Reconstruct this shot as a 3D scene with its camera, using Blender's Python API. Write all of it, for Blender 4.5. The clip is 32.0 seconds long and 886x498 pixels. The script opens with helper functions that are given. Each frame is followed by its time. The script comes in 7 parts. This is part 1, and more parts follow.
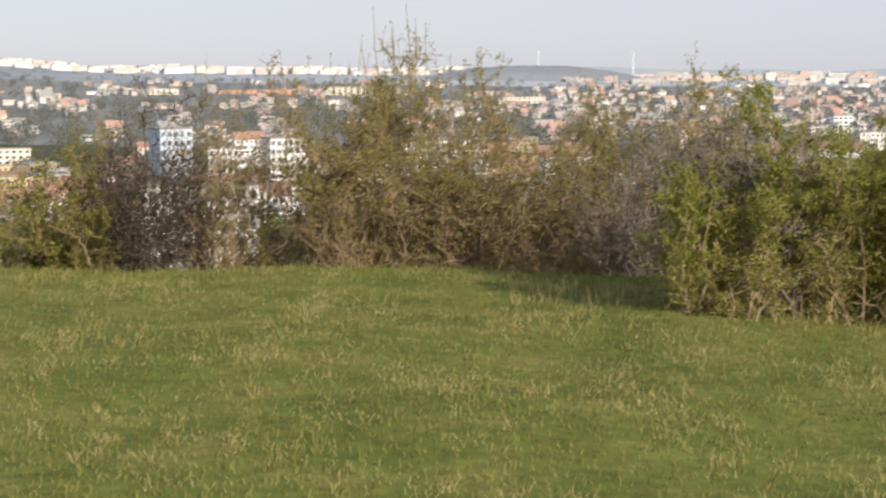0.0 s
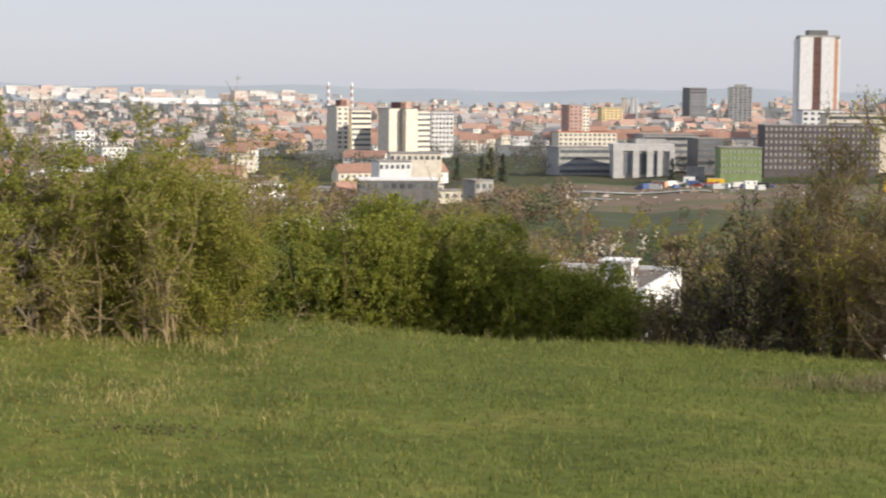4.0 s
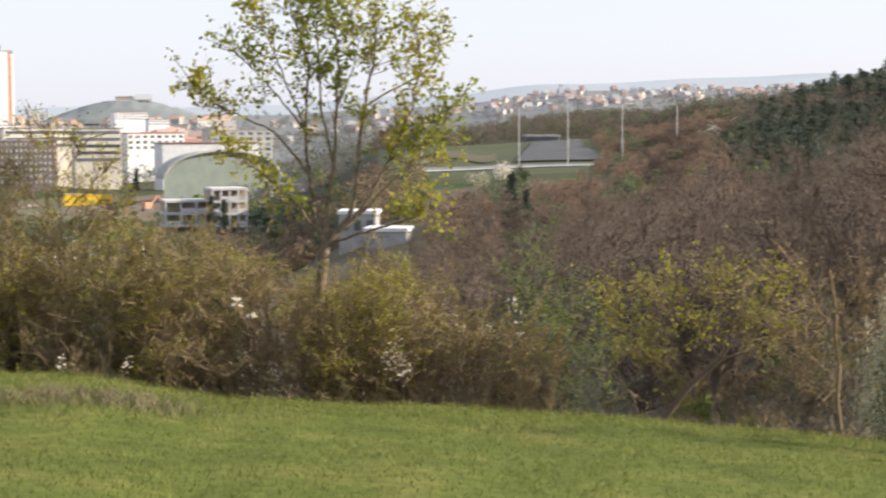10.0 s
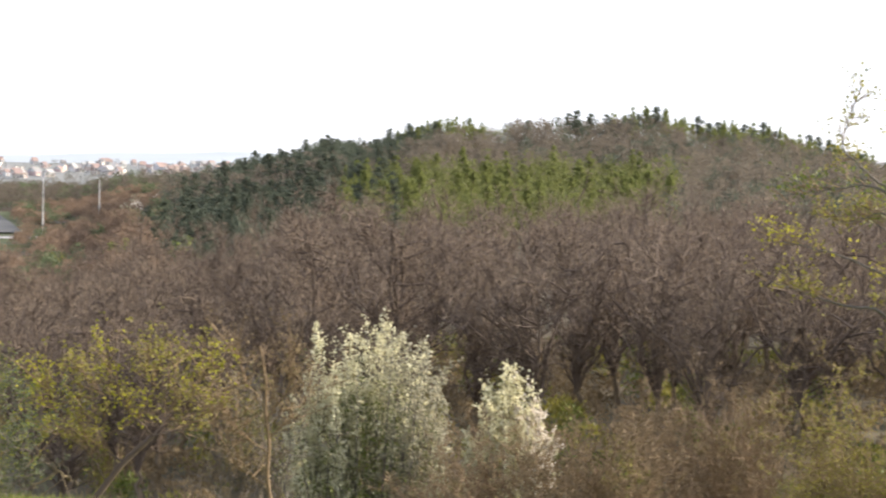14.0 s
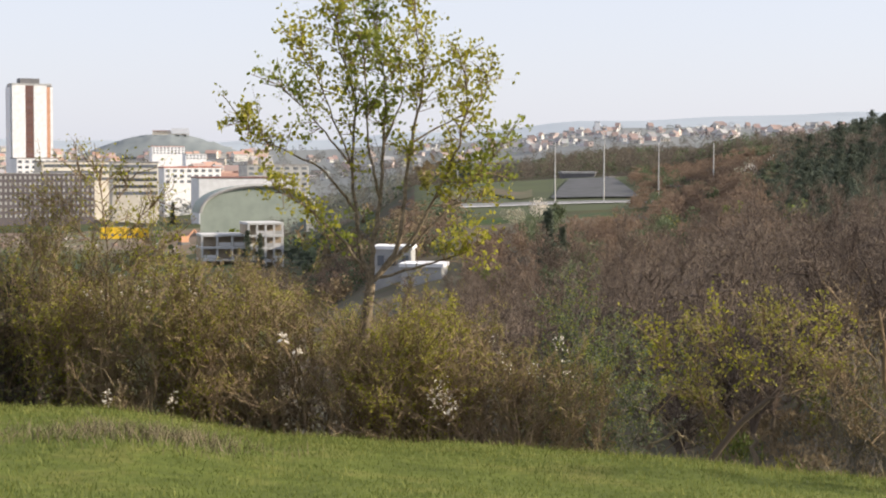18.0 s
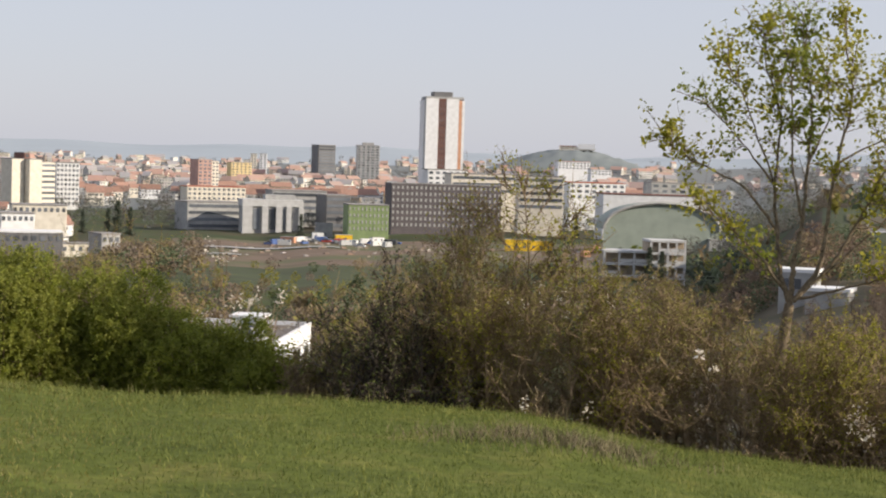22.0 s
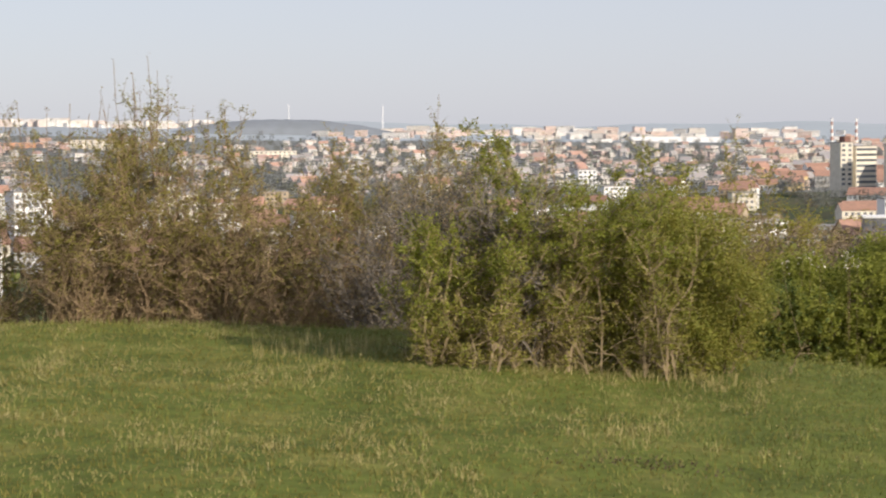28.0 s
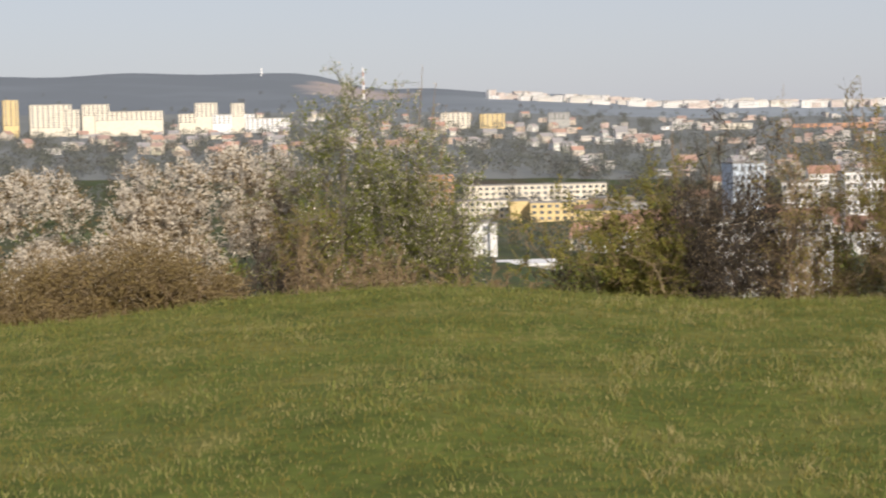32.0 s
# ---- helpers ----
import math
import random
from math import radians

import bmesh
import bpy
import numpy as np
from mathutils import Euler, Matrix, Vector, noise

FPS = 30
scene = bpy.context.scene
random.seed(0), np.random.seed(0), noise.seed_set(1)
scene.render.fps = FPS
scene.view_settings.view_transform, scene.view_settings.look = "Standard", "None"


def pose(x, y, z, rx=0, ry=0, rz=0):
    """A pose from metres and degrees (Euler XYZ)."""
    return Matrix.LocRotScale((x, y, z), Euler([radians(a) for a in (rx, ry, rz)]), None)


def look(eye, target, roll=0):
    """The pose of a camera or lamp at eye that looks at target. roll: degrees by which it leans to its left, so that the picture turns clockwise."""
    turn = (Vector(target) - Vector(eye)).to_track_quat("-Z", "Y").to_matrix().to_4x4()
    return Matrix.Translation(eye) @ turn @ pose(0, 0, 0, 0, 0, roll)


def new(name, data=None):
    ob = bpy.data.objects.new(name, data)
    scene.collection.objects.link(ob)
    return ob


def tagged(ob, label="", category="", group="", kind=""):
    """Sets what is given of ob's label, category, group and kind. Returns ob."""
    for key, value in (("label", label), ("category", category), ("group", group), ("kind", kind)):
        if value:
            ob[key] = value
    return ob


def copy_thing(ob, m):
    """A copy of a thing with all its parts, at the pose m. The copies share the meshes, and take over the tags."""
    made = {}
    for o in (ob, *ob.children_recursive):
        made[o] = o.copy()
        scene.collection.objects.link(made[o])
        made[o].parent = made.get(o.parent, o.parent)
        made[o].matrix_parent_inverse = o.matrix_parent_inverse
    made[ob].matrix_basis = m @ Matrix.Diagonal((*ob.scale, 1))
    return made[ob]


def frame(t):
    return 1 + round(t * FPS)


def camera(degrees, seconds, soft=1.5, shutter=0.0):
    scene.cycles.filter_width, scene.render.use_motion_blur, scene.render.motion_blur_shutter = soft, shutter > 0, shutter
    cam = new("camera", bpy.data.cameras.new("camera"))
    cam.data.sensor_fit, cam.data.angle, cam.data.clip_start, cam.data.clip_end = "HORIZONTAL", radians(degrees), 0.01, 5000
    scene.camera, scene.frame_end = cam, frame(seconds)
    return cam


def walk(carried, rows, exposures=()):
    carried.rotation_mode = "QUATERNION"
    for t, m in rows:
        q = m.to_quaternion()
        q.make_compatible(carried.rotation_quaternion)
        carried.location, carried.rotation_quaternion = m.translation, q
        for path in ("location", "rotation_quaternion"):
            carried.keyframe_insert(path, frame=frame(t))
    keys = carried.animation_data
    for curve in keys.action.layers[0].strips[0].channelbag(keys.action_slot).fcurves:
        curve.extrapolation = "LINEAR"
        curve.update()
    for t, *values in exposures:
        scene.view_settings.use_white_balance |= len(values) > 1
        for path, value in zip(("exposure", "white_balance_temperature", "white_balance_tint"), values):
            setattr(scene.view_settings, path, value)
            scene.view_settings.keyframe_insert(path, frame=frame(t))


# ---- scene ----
# Metres; the viewpoint is on a hilltop lawn, azimuth 0 looks along +y.
cam = camera(28.41, 32.0, soft=2.05, shutter=0.3)
# seconds, eye x, y, z, heading clockwise, tilt, roll
PATH = [
    (0.0, -0.037, -0.058, 1.620, 0.000, -5.281, -0.665),
    (0.5, -0.025, -0.043, 1.623, 3.014, -4.507, -0.743),
    (1.0, -0.034, -0.068, 1.626, 6.086, -4.474, -0.687),
    (1.5, -0.031, -0.036, 1.619, 9.850, -3.578, -0.937),
    (2.0, -0.019, -0.025, 1.621, 11.784, -4.167, -0.380),
    (2.5, 0.009, 0.027, 1.617, 16.218, -4.461, -0.766),
    (3.0, 0.028, 0.046, 1.614, 19.320, -4.499, -0.097),
    (3.5, 0.037, 0.042, 1.615, 21.708, -4.153, 0.307),
    (4.0, 0.061, 0.068, 1.607, 24.465, -4.848, 0.469),
    (4.5, 0.065, 0.056, 1.607, 27.595, -4.182, 0.471),
    (6.5, -0.062, 0.072, 1.602, 35.371, -2.983, -0.108),
    (7.0, -0.054, 0.066, 1.603, 37.417, -3.406, -0.006),
    (7.5, -0.026, 0.057, 1.601, 39.019, -4.015, -0.447),
    (8.0, 0.012, 0.038, 1.601, 41.357, -4.058, -0.578),
    (8.5, 0.043, 0.003, 1.606, 43.826, -4.276, -0.493),
    (9.0, 0.074, -0.041, 1.608, 45.151, -4.022, -0.287),
    (9.5, 0.088, -0.100, 1.606, 47.407, -4.233, -0.274),
    (10.0, 0.090, -0.109, 1.607, 50.823, -4.317, -0.227),
    (10.5, 0.112, -0.061, 1.609, 55.377, -4.061, 0.198),
    (11.0, 0.096, -0.044, 1.609, 58.971, -4.116, 0.312),
    (11.5, 0.093, -0.034, 1.618, 61.888, -3.760, 0.299),
    (12.0, 0.068, -0.032, 1.622, 65.353, -3.110, 0.269),
    (12.5, 0.085, -0.028, 1.620, 68.034, -2.493, 0.699),
    (13.0, 0.109, -0.013, 1.620, 71.306, -2.289, 1.097),
    (13.5, 0.078, -0.005, 1.616, 72.328, -2.198, 1.320),
    (14.0, 0.034, -0.008, 1.623, 69.593, -1.687, 1.236),
    (14.5, 0.034, -0.014, 1.616, 66.586, -1.980, 1.196),
    (16.5, 0.055, 0.000, 1.583, 56.604, -2.233, 0.829),
    (17.0, 0.057, 0.039, 1.605, 54.137, -3.022, 0.583),
    (17.5, 0.056, 0.028, 1.607, 50.772, -2.492, 0.430),
    (18.0, 0.068, 0.021, 1.617, 49.683, -3.143, 0.159),
    (18.5, 0.036, 0.002, 1.602, 49.112, -2.910, -0.141),
    (19.0, 0.049, 0.019, 1.598, 46.606, -3.402, -0.113),
    (19.5, 0.019, -0.002, 1.598, 44.449, -3.078, 0.133),
    (20.0, 0.011, -0.002, 1.600, 41.860, -3.263, 0.234),
    (20.5, -0.023, -0.017, 1.605, 39.480, -3.113, 0.171),
    (21.0, -0.040, 0.019, 1.598, 37.854, -2.659, 0.289),
    (21.5, -0.097, 0.038, 1.594, 37.744, -2.718, 1.102),
    (22.0, -0.137, 0.055, 1.597, 36.576, -2.803, 1.764),
    (22.5, -0.134, 0.059, 1.600, 35.239, -2.615, 1.622),
    (23.0, -0.144, 0.043, 1.594, 33.403, -3.267, 1.039),
    (23.5, -0.133, 0.032, 1.596, 31.600, -3.081, 1.107),
    (24.0, -0.116, 0.028, 1.598, 29.218, -3.381, 0.457),
    (24.5, -0.093, 0.023, 1.582, 26.323, -4.110, 0.063),
    (25.0, -0.056, 0.007, 1.586, 24.271, -4.741, -0.027),
    (25.5, -0.028, 0.001, 1.589, 21.112, -4.413, -0.684),
    (27.5, 0.053, 0.006, 1.612, 10.367, -3.316, -0.810),
    (28.0, 0.036, -0.010, 1.608, 8.162, -3.599, -0.440),
    (28.5, 0.005, -0.014, 1.569, 5.591, -3.794, -1.014),
    (29.0, -0.019, -0.026, 1.551, 2.235, -3.437, -0.936),
    (29.5, -0.031, -0.031, 1.555, -2.042, -3.414, -1.304),
    (30.0, -0.048, -0.016, 1.557, -6.063, -3.077, -0.938),
    (30.5, -0.056, 0.024, 1.560, -8.449, -3.054, -1.306),
    (31.0, -0.052, -0.003, 1.562, -10.985, -3.265, -1.851),
    (31.5, -0.059, -0.010, 1.557, -14.822, -3.616, -1.826),
    (32.0, -0.068, -0.022, 1.556, -18.590, -3.828, -1.362),
]
EXPOSURES = [(0.0, 0.42), (4.0, 0.38), (7.0, 0.4), (9.0, 0.68), (11.0, 1.05), (13.0, 1.3), (14.5, 1.3), (17.0, 0.75), (18.5, 0.7), (20.0, 0.67), (23.0, 0.2), (25.0, 0.28), (28.0, 0.33), (30.0, 0.27), (32.0, 0.1)]
SKY, SUN = 0.075, 5.0

walk(cam, [(t, pose(x, y, z, 0, 0, -yaw) @ pose(0, 0, 0, 90 + tilt, 0, 0) @ pose(0, 0, 0, 0, 0, roll)) for t, x, y, z, yaw, tilt, roll in PATH], EXPOSURES)

# ---- light ----
SUN_AZ, SUN_EL = 140.0, 24.0          # degrees clockwise from +y, degrees above the horizon
world = bpy.data.worlds.new("sky")
scene.world = world
world.use_nodes = True
wn = world.node_tree
sky = wn.nodes.new("ShaderNodeTexSky")
sky.sky_type = "NISHITA"
sky.sun_disc = False
sky.sun_elevation = radians(SUN_EL)
sky.sun_rotation = radians(SUN_AZ)
sky.dust_density = 1.0
sky.air_density = 1.0
sky.ozone_density = 2.0
# spring haze: a pale blue-grey veil over the clear sky
haze = wn.nodes.new("ShaderNodeMix")
haze.data_type = "RGBA"
haze.inputs[0].default_value = 0.65
haze.inputs[7].default_value = (8.2, 8.3, 9.5, 1)
wn.links.new(sky.outputs[0], haze.inputs[6])
wn.links.new(haze.outputs[2], wn.nodes["Background"].inputs[0])
wn.nodes["Background"].inputs[1].default_value = SKY
sun = bpy.data.lights.new("sun", "SUN")
sun.energy = SUN
sun.angle = radians(0.6)
sun.color = (1.0, 0.87, 0.70)
sun_ob = new("sun", sun)
sa, se = radians(SUN_AZ), radians(SUN_EL)
sun_ob.matrix_world = look((math.sin(sa) * 60, math.cos(sa) * 60, 40), (math.sin(sa) * 60 - math.sin(sa) * math.cos(se), math.cos(sa) * 60 - math.cos(sa) * math.cos(se), 40 - math.sin(se)))


# ---- materials ----
def material(name, color, rough=0.85, color2=None, scale=6.0, island=False, objvar=0.0, bump=0.0, metal=0.0, trans=0.0, detail=6.0, patch=None, spec=0.3):
    """A node material: two tones mixed by noise of real-world size, a second finer grain, relief, and leaf translucency."""
    m = bpy.data.materials.new(name)
    m.use_nodes = True
    nt = m.node_tree
    n, l = nt.nodes, nt.links
    b = n["Principled BSDF"]
    b.inputs["Roughness"].default_value = rough
    b.inputs["Metallic"].default_value = metal
    b.inputs["Specular IOR Level"].default_value = spec
    c2 = color2 or tuple(c * 0.7 for c in color)
    mix = n.new("ShaderNodeMix")
    mix.data_type = "RGBA"
    mix.inputs[6].default_value, mix.inputs[7].default_value = (*color, 1), (*c2, 1)
    if island:
        geo = n.new("ShaderNodeNewGeometry")
        l.new(geo.outputs["Random Per Island"], mix.inputs[0])
    else:
        tc = n.new("ShaderNodeTexCoord")
        no = n.new("ShaderNodeTexNoise")
        no.inputs["Scale"].default_value, no.inputs["Detail"].default_value = scale, detail
        l.new(tc.outputs["Object"], no.inputs["Vector"])
        ramp = n.new("ShaderNodeMapRange")
        ramp.inputs[1].default_value, ramp.inputs[2].default_value = 0.35, 0.65
        l.new(no.outputs["Fac"], ramp.inputs[0])
        l.new(ramp.outputs[0], mix.inputs[0])
        if bump:
            bp = n.new("ShaderNodeBump")
            bp.inputs["Strength"].default_value = bump
            bp.inputs["Distance"].default_value = 0.05
            l.new(no.outputs["Fac"], bp.inputs["Height"])
            l.new(bp.outputs[0], b.inputs["Normal"])
    out = mix.outputs[2]
    if patch:
        tp, np_, rp, mp = n.new("ShaderNodeTexCoord"), n.new("ShaderNodeTexNoise"), n.new("ShaderNodeMapRange"), n.new("ShaderNodeMix")
        np_.inputs["Scale"].default_value, np_.inputs["Detail"].default_value = patch[1], 6
        l.new(tp.outputs["Object"], np_.inputs["Vector"])
        rp.inputs[1].default_value, rp.inputs[2].default_value = 0.46, 0.62
        l.new(np_.outputs["Fac"], rp.inputs[0])
        mp.data_type = "RGBA"
        mp.inputs[7].default_value = (*patch[0], 1)
        l.new(rp.outputs[0], mp.inputs[0])
        l.new(out, mp.inputs[6])
        out = mp.outputs[2]
    if objvar:
        oi = n.new("ShaderNodeObjectInfo")
        hs = n.new("ShaderNodeHueSaturation")
        mr = n.new("ShaderNodeMapRange")
        mr.inputs[3].default_value, mr.inputs[4].default_value = 1 - objvar, 1 + objvar
        l.new(oi.outputs["Random"], mr.inputs[0])
        l.new(mr.outputs[0], hs.inputs["Value"])
        l.new(out, hs.inputs["Color"])
        out = hs.outputs[0]
    l.new(out, b.inputs["Base Color"])
    if trans:
        tr = n.new("ShaderNodeBsdfTranslucent")
        l.new(out, tr.inputs["Color"])
        ms = n.new("ShaderNodeMixShader")
        ms.inputs[0].default_value = trans
        l.new(b.outputs[0], ms.inputs[1])
        l.new(tr.outputs[0], ms.inputs[2])
        l.new(ms.outputs[0], n["Material Output"].inputs[0])
    return m


LEAF = dict(
    olive=material("leaf_olive", (0.32, 0.295, 0.062), 0.6, (0.19, 0.18, 0.045), island=True, trans=0.45),
    fresh=material("leaf_fresh", (0.315, 0.345, 0.052), 0.6, (0.16, 0.19, 0.035), island=True, trans=0.5),
    green=material("leaf_green", (0.19, 0.225, 0.045), 0.6, (0.10, 0.13, 0.03), island=True, trans=0.3),
    yellow=material("leaf_yellow", (0.40, 0.37, 0.045), 0.6, (0.24, 0.245, 0.035), island=True, trans=0.5),
    grey=material("leaf_grey_green", (0.14, 0.17, 0.09), 0.7, (0.075, 0.10, 0.05), island=True, trans=0.3),
    rust=material("leaf_rust", (0.25, 0.185, 0.075), 0.8, (0.165, 0.125, 0.055), island=True, trans=0.2),
    brown=material("bud_brown", (0.298, 0.23, 0.132), 0.85, (0.175, 0.132, 0.08), island=True, trans=0.25),
    dark=material("bud_dark", (0.12, 0.095, 0.065), 0.85, (0.06, 0.05, 0.04), island=True, trans=0.1),
    white=material("blossom_white", (0.80, 0.745, 0.66), 0.7, (0.55, 0.49, 0.41), island=True, trans=0.35),
    # larch and pine are lightened and greyed, some distance haze in the colour
    larch=material("needles_larch", (0.20, 0.225, 0.07), 0.7, (0.14, 0.165, 0.055), island=True, trans=0.5),
    pine=material("needles_pine", (0.10, 0.12, 0.085), 0.75, (0.062, 0.08, 0.058), island=True, trans=0.3),
    silver=material("leaf_silver", (0.50, 0.475, 0.36), 0.7, (0.28, 0.27, 0.19), island=True, trans=0.3),
    cream=material("blossom_cream", (0.76, 0.73, 0.52), 0.7, (0.52, 0.50, 0.32), island=True, trans=0.35),
    hedge=material("leaf_hedge", (0.315, 0.325, 0.065), 0.65, (0.20, 0.22, 0.05), island=True, trans=0.55),
    deep=material("leaf_deep", (0.15, 0.195, 0.05), 0.65, (0.09, 0.125, 0.036), island=True, trans=0.4),
    wood=material("twigs_wood", (0.255, 0.20, 0.152), 0.9, (0.145, 0.115, 0.09), island=True, trans=0.25),
)
BARK = dict(
    brown=material("bark_brown", (0.30, 0.215, 0.13), 0.9, (0.155, 0.112, 0.07), island=True),
    grey=material("bark_grey", (0.21, 0.185, 0.16), 0.9, (0.10, 0.09, 0.08), island=True),
    dark=material("bark_dark", (0.07, 0.055, 0.045), 0.9, (0.035, 0.03, 0.025), island=True),
    straw=material("stem_straw", (0.31, 0.24, 0.145), 0.85, (0.16, 0.125, 0.075), island=True),
    wood=material("bark_wood", (0.17, 0.13, 0.10), 0.9, (0.08, 0.06, 0.048), island=True),
    trunk=material("bark_trunk", (0.23, 0.18, 0.12), 0.9, (0.11, 0.088, 0.06), scale=25, bump=0.6),
)


# ---- ground ----
EYE = 1.6
KR = [0, 8, 16, 20, 26, 40, 80, 150, 250, 380, 440, 600, 900, 1500, 2500, 3600, 4700]
KA = [-180, -60, -33, -23.2, -20, -9, 6, 19, 28, 38, 45.5, 49, 56, 62, 66, 70, 76, 80, 84, 100, 150, 180]
RIM = [0.2, 0.0, -0.09, 0.10, 0.13, 0.0, -0.13, -0.42, -0.58, -0.69, -0.95, -1.03, -1.15, -1.25, -1.32, -1.4, -1.5, -1.6, -1.7, -1.6, 0, 0.2]
FAR = {
    -180: (0.3, 0.5, 1, 2, 3, 4, 5, 5, 5, 5),
    -60: (-9, -16, -24, -33, -37, -38, -36, -12, 15, 60, 180),
    -33: (-9, -16, -24, -33, -37, -40, -38, -12, 12, 60, 176),
    -23.2: (-9, -16, -24, -31, -30, -38, -42, -17, 12, 55, 164),
    -20: (-9, -16, -24, -30, -28, -37, -43, -18, 12, 48, 124),
    -9: (-9, -17, -26, -33, -32, -42, -47, -26, 2, 20, 60),
    6: (-9, -17, -25, -35, -42, -45, -45, -32, -14, 2, 44),
    19: (-9, -16, -22, -28, -33, -36, -38, -35, -22, -8, 34),
    28: (-9, -15, -19, -24, -30, -33, -36, -35, -22, -8, 34),
    38: (-9, -14, -18, -23, -28, -31, -34, -32, -18, 0, 32),
    45.5: (-9, -13.5, -17.5, -21.5, -27, -30, -33, -26, -8, 10, 36),
    49: (-9, -13, -17, -17, -9.3, -13, -20, -12, 10, 20, 50),
    56: (-9, -12, -14, -12, -8.4, -3, -6, 8, 38, 50, 97),
    62: (-8.5, -9.5, -9, -5, 2, 0, 2, 14, 40, 52, 107),
    66: (-8, -6.8, -6, -2, 8.3, 4, 0, 10, 30, 48, 100),
    70: (-8, -6.8, -6, -1, 14.2, 7, 0, 10, 30, 40, 45),
    76: (-8, -6.5, -5.5, 0, 15.2, 8, 2, 10, 25, 35, 45),
    80: (-8, -6.5, -5.5, 0, 11.5, 6, 2, 15, 40, 50, 80),
    84: (-8, -6.5, -5.5, 0, 6.5, 4, 2, 20, 50, 70, 120),
    100: (-6, -5, -4, 0, 5, 5, 5, 20, 50, 70, 100),
    150: (0, 1, 1, 2, 3, 3, 5, 10, 20, 30, 40),
    180: (0.3, 0.5, 1, 2, 3, 4, 5, 5, 5, 5, 5),
}
BANK = {49: -6.2, 56: -4.3}
GRID = []
for ka, rim in zip(KA, RIM):
    far = list(FAR[ka]) + [5] * (11 - len(FAR[ka]))
    # the road bank stands proud between 49 and 56 degrees
    far.insert(5, BANK.get(ka, far[4] + (far[5] - far[4]) * 60 / 220))
    drop = 0.0 if abs(ka) > 140 else 1.0
    GRID.append([0.0, rim * 0.33, rim, rim - 1.0 * drop, rim - 3.2 * drop] + far)
GRID = np.array(GRID)


def ground(az, r):
    """Height of the ground at an azimuth in degrees and a distance in metres from the viewpoint."""
    az, r = np.atleast_1d(np.asarray(az, float)), np.atleast_1d(np.asarray(r, float))
    az = (az + 180) % 360 - 180
    cols = np.array([np.interp(r, KR, g) for g in GRID])
    i = np.clip(np.searchsorted(KA, az, side="right") - 1, 0, len(KA) - 2)
    ka = np.array(KA, float)
    f = (az - ka[i]) / (ka[i + 1] - ka[i])
    f = f * f * (3 - 2 * f)
    n = np.arange(len(r))
    z = cols[i, n] * (1 - f) + cols[i + 1, n] * f
    near = np.clip(1 - r / 30, 0, 1) * np.clip(r / 6, 0, 1)
    rough = np.clip((r - 25) / 200, 0, 1)
    rough = rough * (1 - np.clip((az - 46.5) / 1.5, 0, 1) * np.clip((59 - az) / 1.5, 0, 1) * np.clip((r - 300) / 40, 0, 1) * np.clip((480 - r) / 30, 0, 1))
    z = z + rough * (np.sin(r * 0.021 + az * 0.4) * 0.6 + np.sin(az * 1.9 + r * 0.004) * 0.5)
    z = z + np.clip((r - 4000) / 700, 0, 1) * (np.sin(az * 0.42) * 5 + np.sin(az * 1.3 + 1) * 3)
    z = z + near * (0.035 * np.sin(az * 0.35 + r * 0.9) + 0.03 * np.sin(r * 1.7 - az * 0.21))
    return z


def at(az, r):
    """World place on the ground."""
    a = radians(az)
    return Vector((math.sin(a) * r, math.cos(a) * r, float(ground(az, r)[0])))


def mesh_of(name, verts, quads, mats=(), index=None, smooth=False):
    """A mesh from arrays of corners and of quads."""
    verts, quads = np.asarray(verts, np.float32), np.asarray(quads, np.int32)
    me = bpy.data.meshes.new(name)
    n = len(quads)
    me.vertices.add(len(verts))
    me.vertices.foreach_set("co", verts.ravel())
    me.loops.add(n * 4)
    me.loops.foreach_set("vertex_index", quads.ravel())
    me.polygons.add(n)
    me.polygons.foreach_set("loop_start", np.arange(n, dtype=np.int32) * 4)
    for m in mats:
        me.materials.append(m)
    if index is not None:
        me.polygons.foreach_set("material_index", np.asarray(index, np.int32))
    me.polygons.foreach_set("use_smooth", np.full(n, smooth))
    me.update()
    me.validate()
    return me


def soil_material():
    m = bpy.data.materials.new("land")
    m.use_nodes = True
    n, l = m.node_tree.nodes, m.node_tree.links
    b = n["Principled BSDF"]
    b.inputs["Roughness"].default_value = 0.95
    b.inputs["Specular IOR Level"].default_value = 0.1
    tc = n.new("ShaderNodeTexCoord")
    n1, n2 = n.new("ShaderNodeTexNoise"), n.new("ShaderNodeTexNoise")
    n1.inputs["Scale"].default_value, n1.inputs["Detail"].default_value = 0.006, 10
    n2.inputs["Scale"].default_value, n2.inputs["Detail"].default_value = 0.09, 8
    r1, r2 = n.new("ShaderNodeValToRGB"), n.new("ShaderNodeMix")
    for nn in (n1, n2):
        l.new(tc.outputs["Object"], nn.inputs["Vector"])
    e = r1.color_ramp.elements
    e[0].position, e[0].color = 0.35, (0.075, 0.085, 0.045, 1)
    e[1].position, e[1].color = 0.65, (0.12, 0.10, 0.075, 1)
    e.new(0.5).color = (0.09, 0.11, 0.05, 1)
    l.new(n1.outputs["Fac"], r1.inputs[0])
    r2.data_type, r2.blend_type = "RGBA", "MULTIPLY"
    r2.inputs[0].default_value = 0.6
    l.new(r1.outputs[0], r2.inputs[6])
    l.new(n2.outputs["Color"], r2.inputs[7])
    l.new(r2.outputs[2], b.inputs["Base Color"])
    return m


